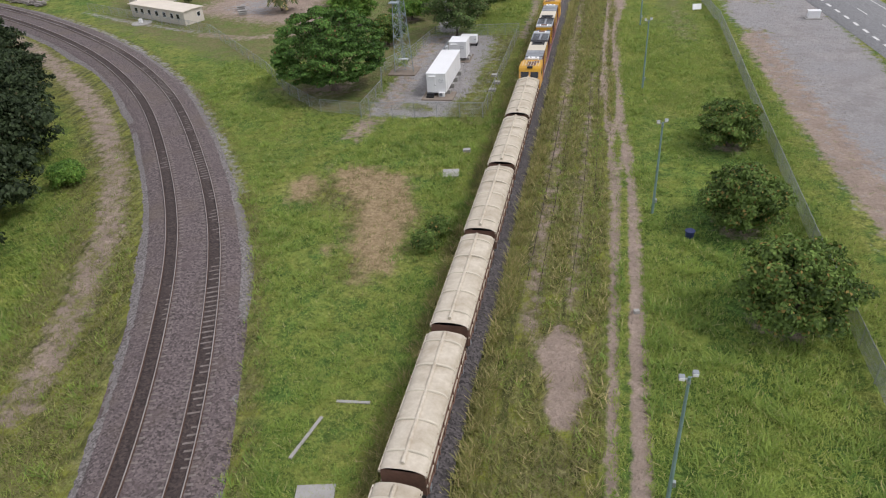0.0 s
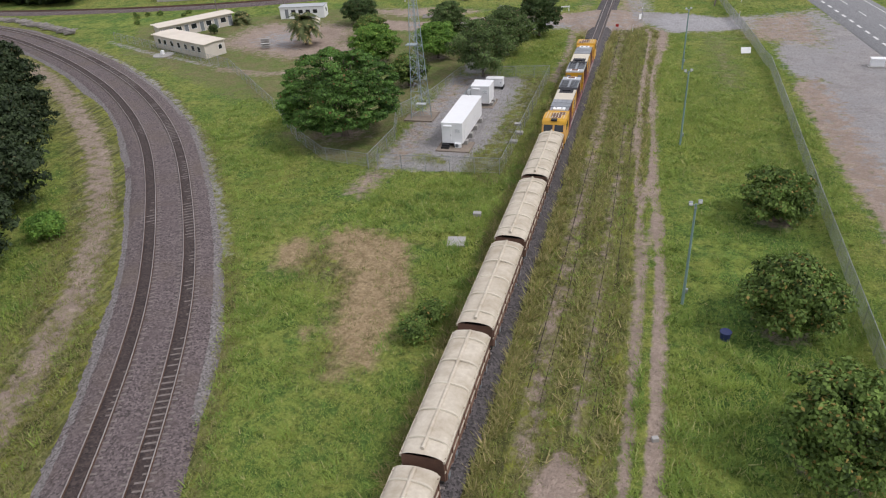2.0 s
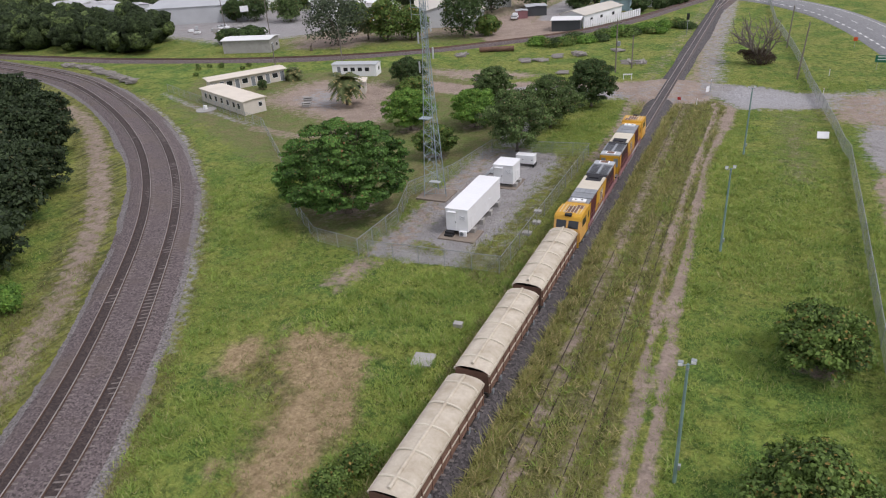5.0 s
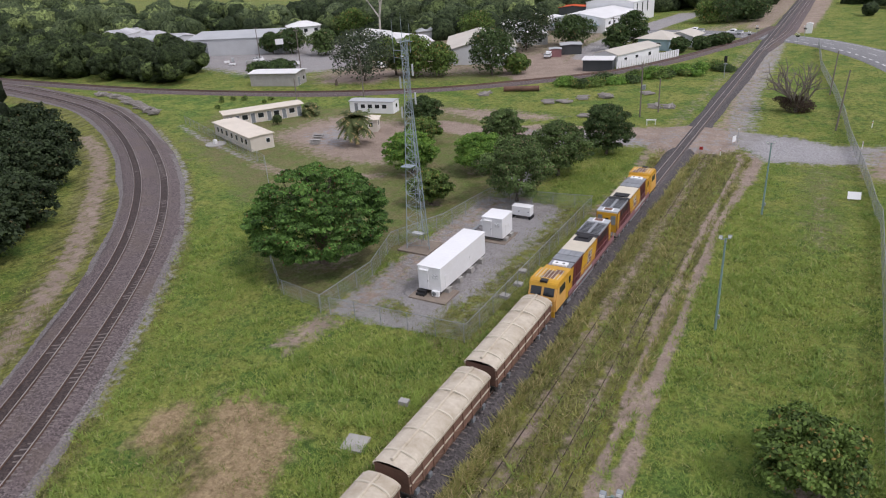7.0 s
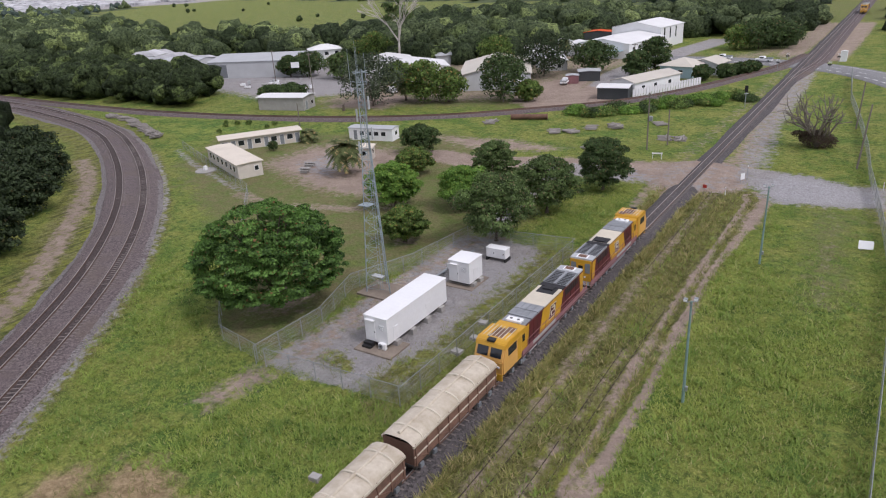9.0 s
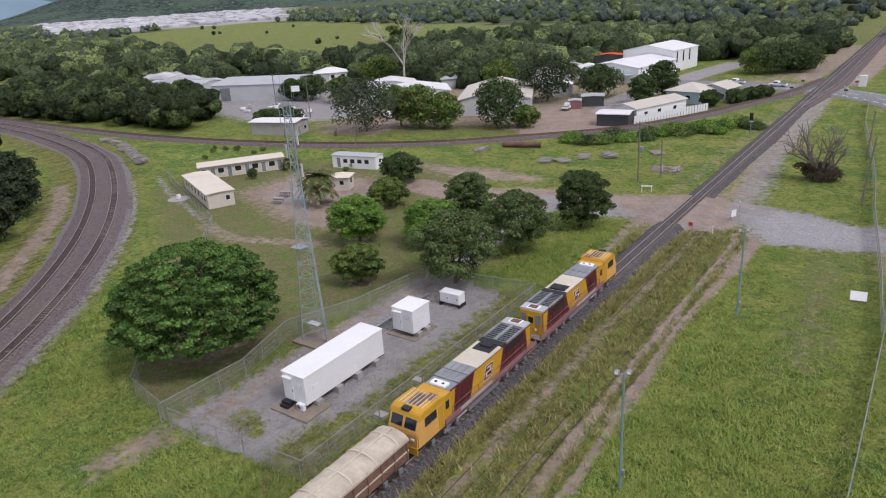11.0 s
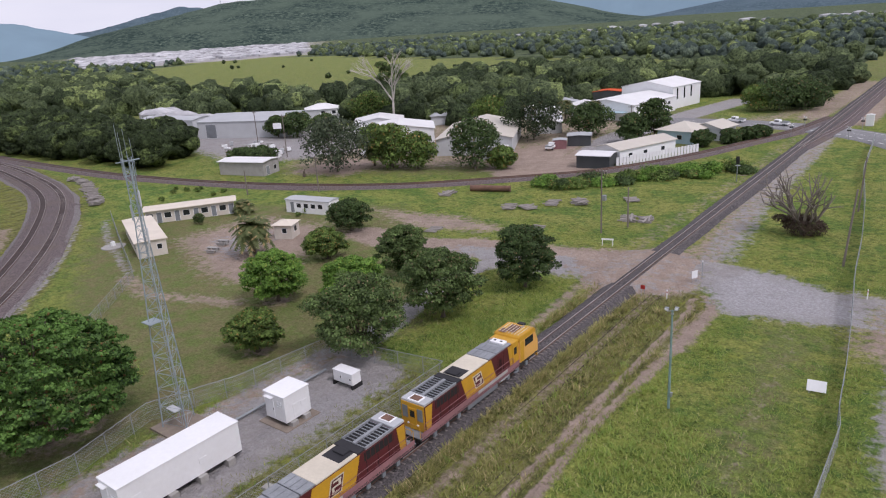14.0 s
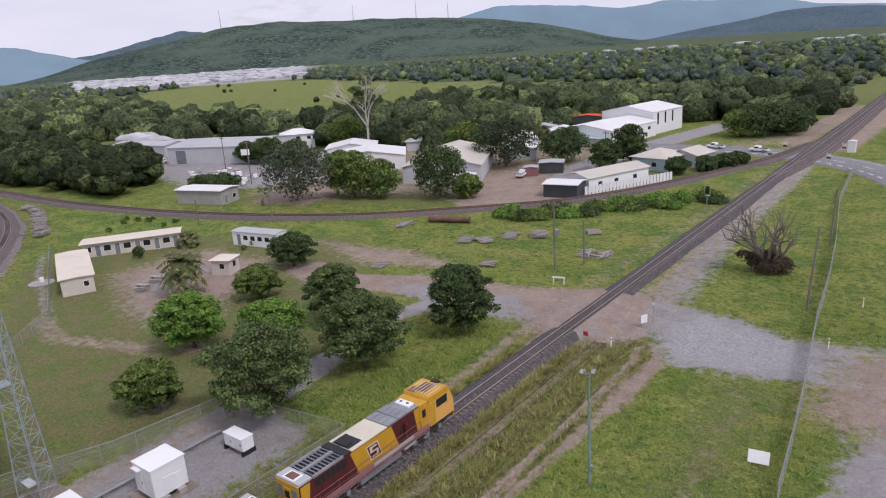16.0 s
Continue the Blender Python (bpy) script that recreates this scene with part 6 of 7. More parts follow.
def wagon():
    t = thing("covered_wagon", "rusty open wagon under a dirty cream tarpaulin", "wagon", group="wagons behind the locomotives")
    h = 6.0
    part("underframe", boxes((-1.25, 1.25, -h, h, 0.9, 1.12), bevel=0.02), M["wheel"], t)
    for s in (-1, 1):
        part("side_wall", boxes((s * 1.3 - 0.03, s * 1.3 + 0.03, -h + 0.1, h - 0.1, 1.05, 2.75), bevel=0.01), M["rust"], t, "rust-brown steel side")
        for i in range(9):
            yy = -h + 0.3 + i * (2 * h - 0.6) / 8
            part("side_post", boxes((s * 1.36 - 0.04, s * 1.36 + 0.04, yy - 0.06, yy + 0.06, 1.0, 2.8)), M["rust"], t)
        part("top_rail", boxes((s * 1.36 - 0.07, s * 1.36 + 0.07, -h + 0.05, h - 0.05, 2.62, 2.8)), M["tarp"], t)
        part("lower_rail", boxes((s * 1.35 - 0.04, s * 1.35 + 0.04, -h + 0.1, h - 0.1, 1.75, 1.85)), M["tarp"], t)
        for i in range(8):
            y0 = -h + 0.36 + i * (2 * h - 0.6) / 8
            part("brace", rods(((s * 1.36, y0, 1.1 if i % 2 else 1.75), (s * 1.36, y0 + 1.36, 1.75 if i % 2 else 1.1), 0.035), seg=4), M["rust"], t)
        part("end_wall", boxes((-1.3, 1.3, s * (h - 0.1) - 0.03, s * (h - 0.1) + 0.03, 1.05, 2.85)), M["rust"], t)
    n, m = 40, 14
    v = []
    for i in range(n):
        u = i / (n - 1)
        end = min(1, min(u, 1 - u) * 14)
        for j in range(m):
            a = math.pi * j / (m - 1)
            lump = 0.07 * noise.noise(Vector((i * 0.33, j * 0.4, 2.0))) - 0.05 * (abs((u * 8) % 1 - 0.5) < 0.12)
            r = (0.72 + lump) * (0.75 + 0.25 * end)
            v.append((-math.cos(a) * 1.37, -h + 0.02 + u * (2 * h - 0.04), 2.62 + max(0.0, math.sin(a)) ** 0.75 * r))
    idx = np.arange(n * m).reshape(n, m)
    f = np.stack([idx[:-1, :-1], idx[1:, :-1], idx[1:, 1:], idx[:-1, 1:]], -1).reshape(-1, 4)
    raw_mesh("tarpaulin", v, f[:, ::-1], M["tarp"], t, "dirty cream tarpaulin, ribbed by ropes", True)
    part("ridge_roll", rods(((0, -h + 0.3, 3.33), (0, h - 0.3, 3.33), 0.13), seg=10), M["tarp"], t, "rolled tarpaulin edge along the ridge")
    for i in range(5):
        yy = -h + 1.2 + i * 2.4
        v = []
        for k in range(13):
            a = math.pi * (0.04 + 0.92 * k / 12)
            x, z = -math.cos(a) * 1.38, 2.64 + max(0.0, math.sin(a)) ** 0.75 * 0.76
            v += [(x, yy - 0.07, z - 0.05), (x, yy - 0.06, z + 0.03), (x, yy + 0.06, z + 0.03), (x, yy + 0.07, z - 0.05)]
        idx = np.arange(len(v)).reshape(-1, 4)
        raw_mesh("strap", v, np.stack([idx[:-1, :-1], idx[1:, :-1], idx[1:, 1:], idx[:-1, 1:]], -1).reshape(-1, 4), M["loco_cream"], t)
    bogie(t, 4.1, 2, 1.7)
    bogie(t, -4.1, 2, 1.7)
    coupler(t, h - 0.1, 1)
    coupler(t, -h + 0.1, -1)
    return t


first_wagon = wagon()
WAGON_END = FRONT - 2 * 18.6 - 0.6 - 0.9
first_wagon.matrix_basis = pose(MAIN_X, WAGON_END - 6.0, RAIL_TOP)
for i in range(1, 6):
    copy_thing(first_wagon, pose(MAIN_X, WAGON_END - 6.0 - i * 12.9, RAIL_TOP))


# ---- buildings ----
def building(name, label, x, y, w, d, h, rz, wall, roof, rise=0.8, kind="gable", over=0.35, windows=(), category="building", doors=(), ridge_x=False):
    """Walls with a roof; w along its own x, d along y, the front faces -y. windows and doors: (side, position, width, sill, height)."""
    t = thing(name, label, category, x, y, -0.1, rz)
    hw, hd = w / 2, d / 2
    part("wall", boxes((-hw, hw, -hd, hd, -0.2, h), bevel=0.02), M[wall], t)
    bm = bmesh.new()
    th = 0.12
    if kind == "gable":
        if ridge_x:
            bm2 = prism(bm, [(-hd - over, h), (0, h + rise), (hd + over, h), (hd + over, h + th), (0, h + rise + th), (-hd - over, h + th)], -hw - over, hw + over)
            bmesh.ops.rotate(bm, verts=bm.verts, cent=(0, 0, 0), matrix=Matrix.Rotation(radians(90), 3, "Z"))
        else:
            prism(bm, [(-hw - over, h), (0, h + rise), (hw + over, h), (hw + over, h + th), (0, h + rise + th), (-hw - over, h + th)], -hd - over, hd + over)
    elif kind == "skillion":
        prism(bm, [(-hw - over, h), (hw + over, h + rise), (hw + over, h + rise + th), (-hw - over, h + th)], -hd - over, hd + over)
    else:
        a = [bm.verts.new(p) for p in ((-hw - over, -hd - over, h), (hw + over, -hd - over, h), (hw + over, hd + over, h), (-hw - over, hd + over, h))]
        r = max(0.2, hd - hw) if hd > hw else 0.2
        q = max(0.2, hw - hd) if hw > hd else 0.2
        b = [bm.verts.new(p) for p in ((-q, -r, h + rise), (q, -r, h + rise), (q, r, h + rise), (-q, r, h + rise))]
        bm.faces.new(a[::-1])
        bm.faces.new(b)
        for i in range(4):
            bm.faces.new((a[i], a[(i + 1) % 4], b[(i + 1) % 4], b[i]))
    part("roof", bm, M[roof], t)
    if kind in ("gable", "skillion"):
        bm = bmesh.new()
        if kind == "skillion":
            prism(bm, [(-hw, h - 0.01), (hw, h - 0.01), (hw, h + rise)], -hd + 0.02, hd - 0.02)
        else:
            if ridge_x:
                prism(bm, [(-hd, h - 0.01), (hd, h - 0.01), (0, h + rise)], -hw + 0.02, hw - 0.02)
                bmesh.ops.rotate(bm, verts=bm.verts, cent=(0, 0, 0), matrix=Matrix.Rotation(radians(90), 3, "Z"))
            else:
                prism(bm, [(-hw, h - 0.01), (hw, h - 0.01), (0, h + rise)], -hd + 0.02, hd - 0.02)
        part("gable", bm, M[wall], t)

    def opening(what, side, pos, wide, sill, high, material, label):
        if side in ("s", "n"):
            s = -1 if side == "s" else 1
            row = (pos - wide / 2, pos + wide / 2, s * hd - 0.03, s * hd + 0.03, sill, sill + high)
            fr = (pos - wide / 2 - 0.07, pos + wide / 2 + 0.07, s * hd - 0.02, s * hd + 0.02, sill - 0.07, sill + high + 0.07)
        else:
            s = -1 if side == "w" else 1
            row = (s * hw - 0.03, s * hw + 0.03, pos - wide / 2, pos + wide / 2, sill, sill + high)
            fr = (s * hw - 0.02, s * hw + 0.02, pos - wide / 2 - 0.07, pos + wide / 2 + 0.07, sill - 0.07, sill + high + 0.07)
        o = part(what, boxes(fr), M["white_paint"], t)
        part("pane" if what == "window" else "leaf", boxes(row), M[material], o, label)

    for row in windows:
        opening("window", *row, "glass", "")
    for row in doors:
        opening("door", *row, "grey_metal", "")
    return t


# the L-shaped barracks, the cabin and the hut on the mown lawn
bar_a = building("barracks_wing", "long cream single-storey barracks wing with a row of windows", -88.3, 130.7, 4.6, 18.0, 2.6, 67, "cream_wall", "cream_roof", 0.14, "gable", 0.3,
                 [("w", p, 0.9, 1.0, 1.0) for p in (-7, -5, -2.5, 0, 2.5, 5, 7)] + [("s", 1.2, 0.7, 1.1, 0.8)])
bar_b = building("barracks_wing", "cream barracks wing with a veranda and flat pale roof", -96.9, 145.6, 16.4, 4.0, 2.6, 55, "cream_wall", "cream_roof", 0.14, "gable", 0.55,
                 [("s", p, 1.2, 1.0, 1.0) for p in (-7.5, -4.2, -0.8, 2.6, 6.0)], doors=[("s", p, 0.85, 0.1, 2.0) for p in (-5.8, -2.5, 1.0, 4.3, 7.6)], ridge_x=True)
building("white_cabin", "long white portable cabin with a row of dark windows", -76.5, 159.0, 10.4, 3.2, 2.5, 10, "white_paint", "shed_roof", 0.2, "gable", 0.15,
         [("s", p, 1.0, 1.1, 0.8) for p in (-2.0, -0.3, 1.4, 3.1)] + [("e", 0.2, 0.8, 1.1, 0.8)], "cabin", [("s", -3.6, 0.8, 0.1, 2.0)], True)
building("small_hut", "small square cream hut with a pale hipped roof", -68.0, 145.3, 3.2, 3.2, 2.4, 25, "cream_wall", "cream_roof", 0.6, "hip", 0.35, [("e", 0, 0.9, 1.0, 0.9), ("s", 0.3, 0.8, 1.0, 0.8)], "hut")

# the town beyond the branch line
T = building
T("industrial_shed", "long pale grey industrial shed with sheet walls", -182.9, 231.4, 34.5, 26, 5.6, 22, "shed_wall", "shed_roof", 1.4, "gable", 0.3, category="shed", doors=[("s", -12, 4, 0.1, 4.6)], ridge_x=True)
T("industrial_shed", "low pale grey industrial shed with open bays", -231, 228, 30, 12, 4.0, 10, "shed_wall", "shed_roof", 0.9, "gable", 0.3, category="shed", doors=[("s", p, 4, 0.1, 3.6) for p in (-7, 0, 7)], ridge_x=True)
T("store_shed", "small grey store shed with a pale flat roof", -122.2, 179.3, 13.6, 6.4, 3.4, 15, "concrete", "white_roof", 0.4, "gable", 0.4, [("e", 1.5, 1.0, 1.0, 1.0)], "shed", [("e", -1.5, 1.2, 0.1, 2.2)], True)
T("town_house", "white two-storey house with a white hipped roof", -177.1, 256.7, 12, 9, 5.4, 50, "white_paint", "white_roof", 1.8, "hip", 0.7, [("s", p, 1.4, 3.4, 1.2) for p in (-4, 0, 4)], "house")
T("white_hall", "white shed with a broad white sheet roof", -116.7, 231.6, 21, 16, 4.0, 40, "white_paint", "white_roof", 1.8, "gable", 0.4, [("s", p, 1.2, 1.2, 1.1) for p in (-7, -2, 4)], "shed")
T("white_hall", "white shed with a broad white sheet roof", -136.7, 244.6, 16, 14, 3.8, 40, "white_paint", "white_roof", 1.5, "gable", 0.4, category="shed")
T("town_house", "grey house with a grey hipped sheet roof", -124.8, 266.7, 12, 10, 3.2, 45, "shed_wall", "shed_roof", 2.0, "hip", 0.6, category="house")
T("beige_hall", "large hall with a broad beige sheet roof", -86.5, 231.8, 20, 30, 4.2, 27, "shed_wall", "tan_roof", 2.4, "gable", 0.4, category="shed")
T("lean_to", "small grey lean-to with a pale roof", -72.3, 217.2, 6, 4, 2.6, 27, "shed_wall", "white_roof", 0.5, "gable", 0.3, category="shed")
T("town_house", "low house with a pale roof and dark walls", -117.4, 291.3, 16, 9, 3.2, 40, "charcoal", "shed_roof", 0.8, "gable", 0.6, category="house", ridge_x=True)
for x, y, w, d, h, rz, roof in ((-97.8, 283.8, 10, 8, 3.4, 35, "white_roof"), (-89.9, 274.9, 9, 8, 3.2, 35, "white_roof"), (-84, 264.4, 9, 7, 3.0, 30, "shed_roof"), (-96.3, 299.5, 10, 8, 3.4, 30, "shed_roof"), (-85.2, 293.9, 10, 9, 3.4, 30, "white_roof"), (-79.1, 256.7, 8, 6, 3.0, 30, "white_roof")):
    T("town_house", "small pale house with a sheet roof in the town", x, y, w, d, h, rz, "shed_wall", roof, 1.3, "gable", 0.5, [("s", 1.5, 1.2, 1.0, 1.0)], "house")
T("large_workshop", "broad white workshop with a pale blue front", -71.4, 298.1, 20, 27, 4.8, -8, "white_paint", "white_roof", 1.6, "gable", 0.3, [("e", p, 1.6, 2.6, 1.0) for p in (-10, -6, -1, 4, 9)], "workshop", [("s", -3, 3, 0.1, 3.4)])
tagged(part("awning", boxes((-9.5, 8, -16.8, -13.8, 2.7, 2.9)), M["pale_blue"], bpy.data.objects["large_workshop"], "pale blue awning over the front"))
T("tall_workshop", "tall white steel workshop with high doors", -69.5, 322.5, 20, 20, 7.4, -8, "white_paint", "white_roof", 2.0, "gable", 0.3, [("e", p, 1.0, 3.2, 3.8) for p in (-7, -2, 3)], "workshop", [("s", 0, 5, 0.1, 5.5)])
T("grey_sheds", "row of low grey storage sheds", -96.4, 325.7, 34, 9, 4.0, 70, "grey_metal", "shed_roof", 0.8, "gable", 0.3, category="shed", ridge_x=True)
T("orange_shade", "low shelter with a bright orange cover", -87, 317, 14, 7, 5.4, 12, "charcoal", "orange", 0.8, "gable", 0.2, category="shelter")
T("charcoal_shed", "small shed with charcoal walls and a white roof", -44.0, 216.2, 7.6, 6.0, 2.9, 8, "charcoal", "white_roof", 0.4, "gable", 0.3, category="shed", ridge_x=True)
T("long_house", "long white house with a beige roof beside the line", -40.9, 230.8, 8.0, 19, 3.0, -20, "white_paint", "tan_roof", 1.0, "gable", 0.4, [("e", p, 1.2, 1.0, 1.0) for p in (-6, -1, 5)], "house")
T("town_house", "pale blue house with a beige hipped roof", -37.4, 254.4, 9.5, 10, 3.2, -10, "pale_blue", "tan_roof", 1.8, "hip", 0.8, [("s", p, 1.3, 1.0, 1.1) for p in (-2.5, 1.5)], "house")
T("town_house", "pale house with a beige roof behind the hedge", -31.5, 260, 8, 8, 3.0, -10, "shed_wall", "tan_roof", 1.4, "gable", 0.6, category="house")
T("red_store", "small faded pink store with a flat roof", -63.2, 234.4, 3.4, 3, 2.2, 25, "loco_pink", "shed_roof", 0.2, "gable", 0.2, category="shed")
T("carport", "dark open carport with a flat pale roof", -60.6, 240.5, 6, 5, 2.7, 25, "charcoal", "shed_roof", 0.2, "gable", 0.3, category="carport")
T("signal_hut", "small white signalling hut beside the level crossing", 0.6, 288.5, 1.8, 1.8, 2.8, 0, "white_paint", "white_roof", 0.2, "gable", 0.1, category="hut")
# far houses and the distant suburb, each a small pale block with a roof


def suburb(name, label, count, b0, b1, d0, d1, w0, w1, seed):
    """Far houses between two bearings, west of north, and two distances."""
    r = np.random.default_rng(seed)
    vs, fs = [], []
    for i in range(count):
        way, far = radians(r.uniform(b0, b1)), r.uniform(d0, d1)
        x, y = 26 - math.sin(way) * far, 82 + math.cos(way) * far
        w, d, h, e = r.uniform(w0, w1), r.uniform(w0, w1) * 0.8, r.uniform(2.8, 4.2), r.uniform(1.4, 2.6)
        a = r.uniform(0, math.pi)
        c, s = math.cos(a), math.sin(a)
        pts = [(-w, -d, 0), (w, -d, 0), (w, d, 0), (-w, d, 0), (-w, -d, h), (w, -d, h), (w, d, h), (-w, d, h), (-w * 0.5, 0, h + e), (w * 0.5, 0, h + e)]
        k = len(vs)
        vs += [(x + p[0] * c - p[1] * s, y + p[0] * s + p[1] * c, p[2]) for p in pts]
        fs += [(k, k + 1, k + 5, k + 4), (k + 1, k + 2, k + 6, k + 5), (k + 2, k + 3, k + 7, k + 6), (k + 3, k, k + 4, k + 7), (k + 4, k + 5, k + 9, k + 8), (k + 6, k + 7, k + 8, k + 9), (k + 5, k + 6, k + 9, k + 9), (k + 7, k + 4, k + 8, k + 8)]
    fs = [f for f in fs]
    me = bpy.data.meshes.new(name)
    me.from_pydata(vs, [], [f if f[2] != f[3] else f[:3] for f in fs])
    me.materials.append(M["suburb"])
    return tagged(new(name, me), label, "houses", kind="stuff")


M["suburb"] = surface("pale_suburb_roofs", (0.68, 0.68, 0.69), (0.16, 0.16, 0.17), 0.7, 0, 0.5, 0.05, 0.9, 0.0, island=True)
suburb("distant_suburb", "distant suburb of pale roofs on the plain", 420, 48.5, 65.0, 1200, 2450, 8.0, 17.0, 61)
suburb("distant_suburb", "distant white roofs along the foot of the hill", 26, 4, 34, 1100, 1700, 8, 14, 62)
suburb("distant_suburb", "pale roofs among the trees behind the town", 9, 58, 65, 290, 340, 4, 7, 63)


def post_fence():
    t = thing("post_fence", "white panel fence with dark gaps beside the line", "fence")
    a, b = Vector((-39.6, 217.6, 0)), Vector((-28.9, 239.2, 0))
    n = 26
    d = (b - a).normalized()
    for i in range(n):
        p = a.lerp(b, i / (n - 1))
        o = part("panel", boxes((-0.06, 0.06, -0.36, 0.36, -0.2, 1.9), bevel=0.01), M["white_paint"], t)
        o.matrix_basis = Matrix.Translation(p) @ Matrix.Rotation(-math.atan2(d.x, d.y), 4, "Z")


post_fence()


def pickup(x, y, rz, label):
    t = thing("pickup_truck", label, "pickup truck", x, y, 0.02, rz)
    part("body", boxes((-0.9, 0.9, -2.5, 2.5, 0.45, 1.0), bevel=0.1), M["white_paint"], t)
    part("cabin", boxes((-0.82, 0.82, -0.3, 1.3, 1.0, 1.7), bevel=0.18), M["white_paint"], t)
    part("windows", boxes((-0.84, 0.84, -0.1, 1.1, 1.15, 1.55), bevel=0.03), M["glass"], t, "dark side windows")
    part("windscreen", boxes((-0.7, 0.7, 1.25, 1.33, 1.1, 1.55)), M["glass"], t)
    part("tray", boxes((-0.9, -0.84, -2.5, -0.4, 1.0, 1.3), (0.84, 0.9, -2.5, -0.4, 1.0, 1.3), (-0.9, 0.9, -2.5, -2.44, 1.0, 1.3)), M["steel"], t)
    for sx in (-0.85, 0.85):
        for sy in (-1.5, 1.6):
            w = part("wheel", rods(((sx - 0.12, sy, 0.36), (sx + 0.12, sy, 0.36), 0.36), seg=16), M["dark_metal"], t)
            part("rim", rods(((sx - 0.13, sy, 0.36), (sx + 0.13, sy, 0.36), 0.2), seg=12), M["steel"], w)


pickup(-33, 286.2, 80, "white pickup truck waiting on the crossing road")
pickup(-20.5, 282.8, 80, "white pickup truck stopped before the level crossing")


# ---- roads ----
def road(name, label, line, half, z=0.02, material=None):
    ob = sweep(name, line, [(half + 0.3, z - 0.25), (half, z), (0, z + 0.06), (-half, z), (-half - 0.3, z - 0.25)], material)
    return tagged(ob, label, "road", kind="structure")


M["asphalt"] = ballast_material("grey_asphalt", (0.20, 0.20, 0.205), (0.15, 0.15, 0.15), (0.26, 0.26, 0.265))
HIGHWAY = smoothed(spline([(52, -60), (49.6, 20), (47.6, 78.7), (44.3, 117), (41.6, 140.5), (37.2, 172), (31, 208), (22.5, 239), (12, 259.5), (0, 273), (-13, 281), (-30, 285.5), (-60, 286)], 2), 4)
highway = road("highway", "grey asphalt highway with worn white lines", HIGHWAY, 5.6, 0.06, M["asphalt"])


def line_marks(line, offset, dash, gap, wide, label):
    d, nn = normals_of(line)
    t = thing("road_marking", label, "road marking", kind="structure")
    seg = np.linalg.norm(np.diff(line, axis=0), axis=1).mean()
    step, run = max(1, round((dash + gap) / seg)), max(1, round(dash / seg))
    zoff = 0.06 + 0.06 * (1 - abs(offset) / 5.6) + 0.012
    for i in range(0, len(line) - run - 1, step):
        sub = line[i:i + run + 1]
        n2 = nn[i:i + run + 1]
        v = np.concatenate([np.c_[sub + n2 * (offset - wide / 2), np.full(len(sub), zoff)], np.c_[sub + n2 * (offset + wide / 2), np.full(len(sub), zoff)]])
        k = len(sub)
        f = [(j, j + 1, k + j + 1, k + j) for j in range(k - 1)]
        raw_mesh("dash", v, f, M["road_paint"], t)


line_marks(HIGHWAY, 0.0, 3, 6, 0.2, "broken white centre line")
line_marks(HIGHWAY, 3.6, 2, 2, 0.45, "broken white edge marks")
line_marks(HIGHWAY, -4.2, 60, 0, 0.16, "solid white edge line")

# ---- palms, bare trees, hedges ----
def palm(x, y, h, r, seed, label, crown=0.52):
    rng = np.random.default_rng(seed)
    t = thing("palm_tree", label, "palm tree", x, y, -0.1)
    part("trunk", rods(((0, 0, 0), (0.1, 0, h * crown), 0.3, 0.2), seg=8), M["bark"], t)
    vs, fs = [], []
    for i in range(64):
        a, lift = i * 2.4 + rng.random() * 0.4, rng.uniform(-0.6, 1.3)
        length = r * rng.uniform(0.8, 1.1)
        pts = []
        for j in range(9):
            u = j / 8
            rr = length * (u * math.cos(lift * 0.8) * 0.95)
            z = h * crown + length * (math.sin(lift) * u * 0.9 - 0.55 * u * u)
            pts.append(Vector((0.1 + math.cos(a) * rr, math.sin(a) * rr, z)))
        side = Vector((-math.sin(a), math.cos(a), 0))
        for j in range(8):
            for s in (-1, 1):
                for q in (0.0, 0.5):
                    p = pts[j].lerp(pts[j + 1], q)
                    wide = 0.95 * math.sin(math.pi * (0.12 + 0.8 * (j + q) / 8))
                    tip = p + side * s * wide + (pts[j + 1] - pts[j]) * 0.9 - Vector((0, 0, 0.28 * wide))
                    b = p + (pts[j + 1] - pts[j]) * 0.75
                    k = len(vs)
                    vs += [p, b, tip]
                    fs.append((k, k + 1, k + 2))
    raw_mesh("fronds", [tuple(v) for v in vs], fs, M["leaf_palm"], t)
    return t


palm(-65.0, 136.0, 7.0, 3.9, 5, "bushy palm tree beside the small cream hut", 0.7)
palm(-88.8, 151.9, 3.6, 2.4, 12, "small palm at the end of the barracks wing", 0.55)
for x, y, h, seed in ((-95.9, 197.8, 9, 6), (-85.6, 279.8, 11, 7), (-77.3, 285, 10, 8), (-92.1, 199.4, 8, 9), (-98.6, 292.7, 10, 10)):
    palm(x, y, h, 3.0, seed, "tall palm tree among the town's roofs")


def bare_tree(name, label, x, y, h, seed, spread, bark, levels=4, girth=0.028):
    rng = np.random.default_rng(seed)
    t = thing(name, label, "tree", x, y, -0.1)
    bm = bmesh.new()

    def grow(p, d, length, r, depth):
        q = p + d * length
        rod(bm, p, q, r, r * 0.65, 5)
        if depth:
            for _ in range(3 if depth > 1 else 2):
                nd = (d + Vector(rng.normal(size=3)) * spread).normalized()
                nd.z = abs(nd.z) * 0.8 + 0.12
                grow(q, nd.normalized(), length * rng.uniform(0.6, 0.85), r * 0.6, depth - 1)

    grow(Vector((0, 0, 0)), Vector((0.05, 0, 1)), h * 0.34, h * girth, levels)
    part("trunk", bm, M[bark], t)
    return t


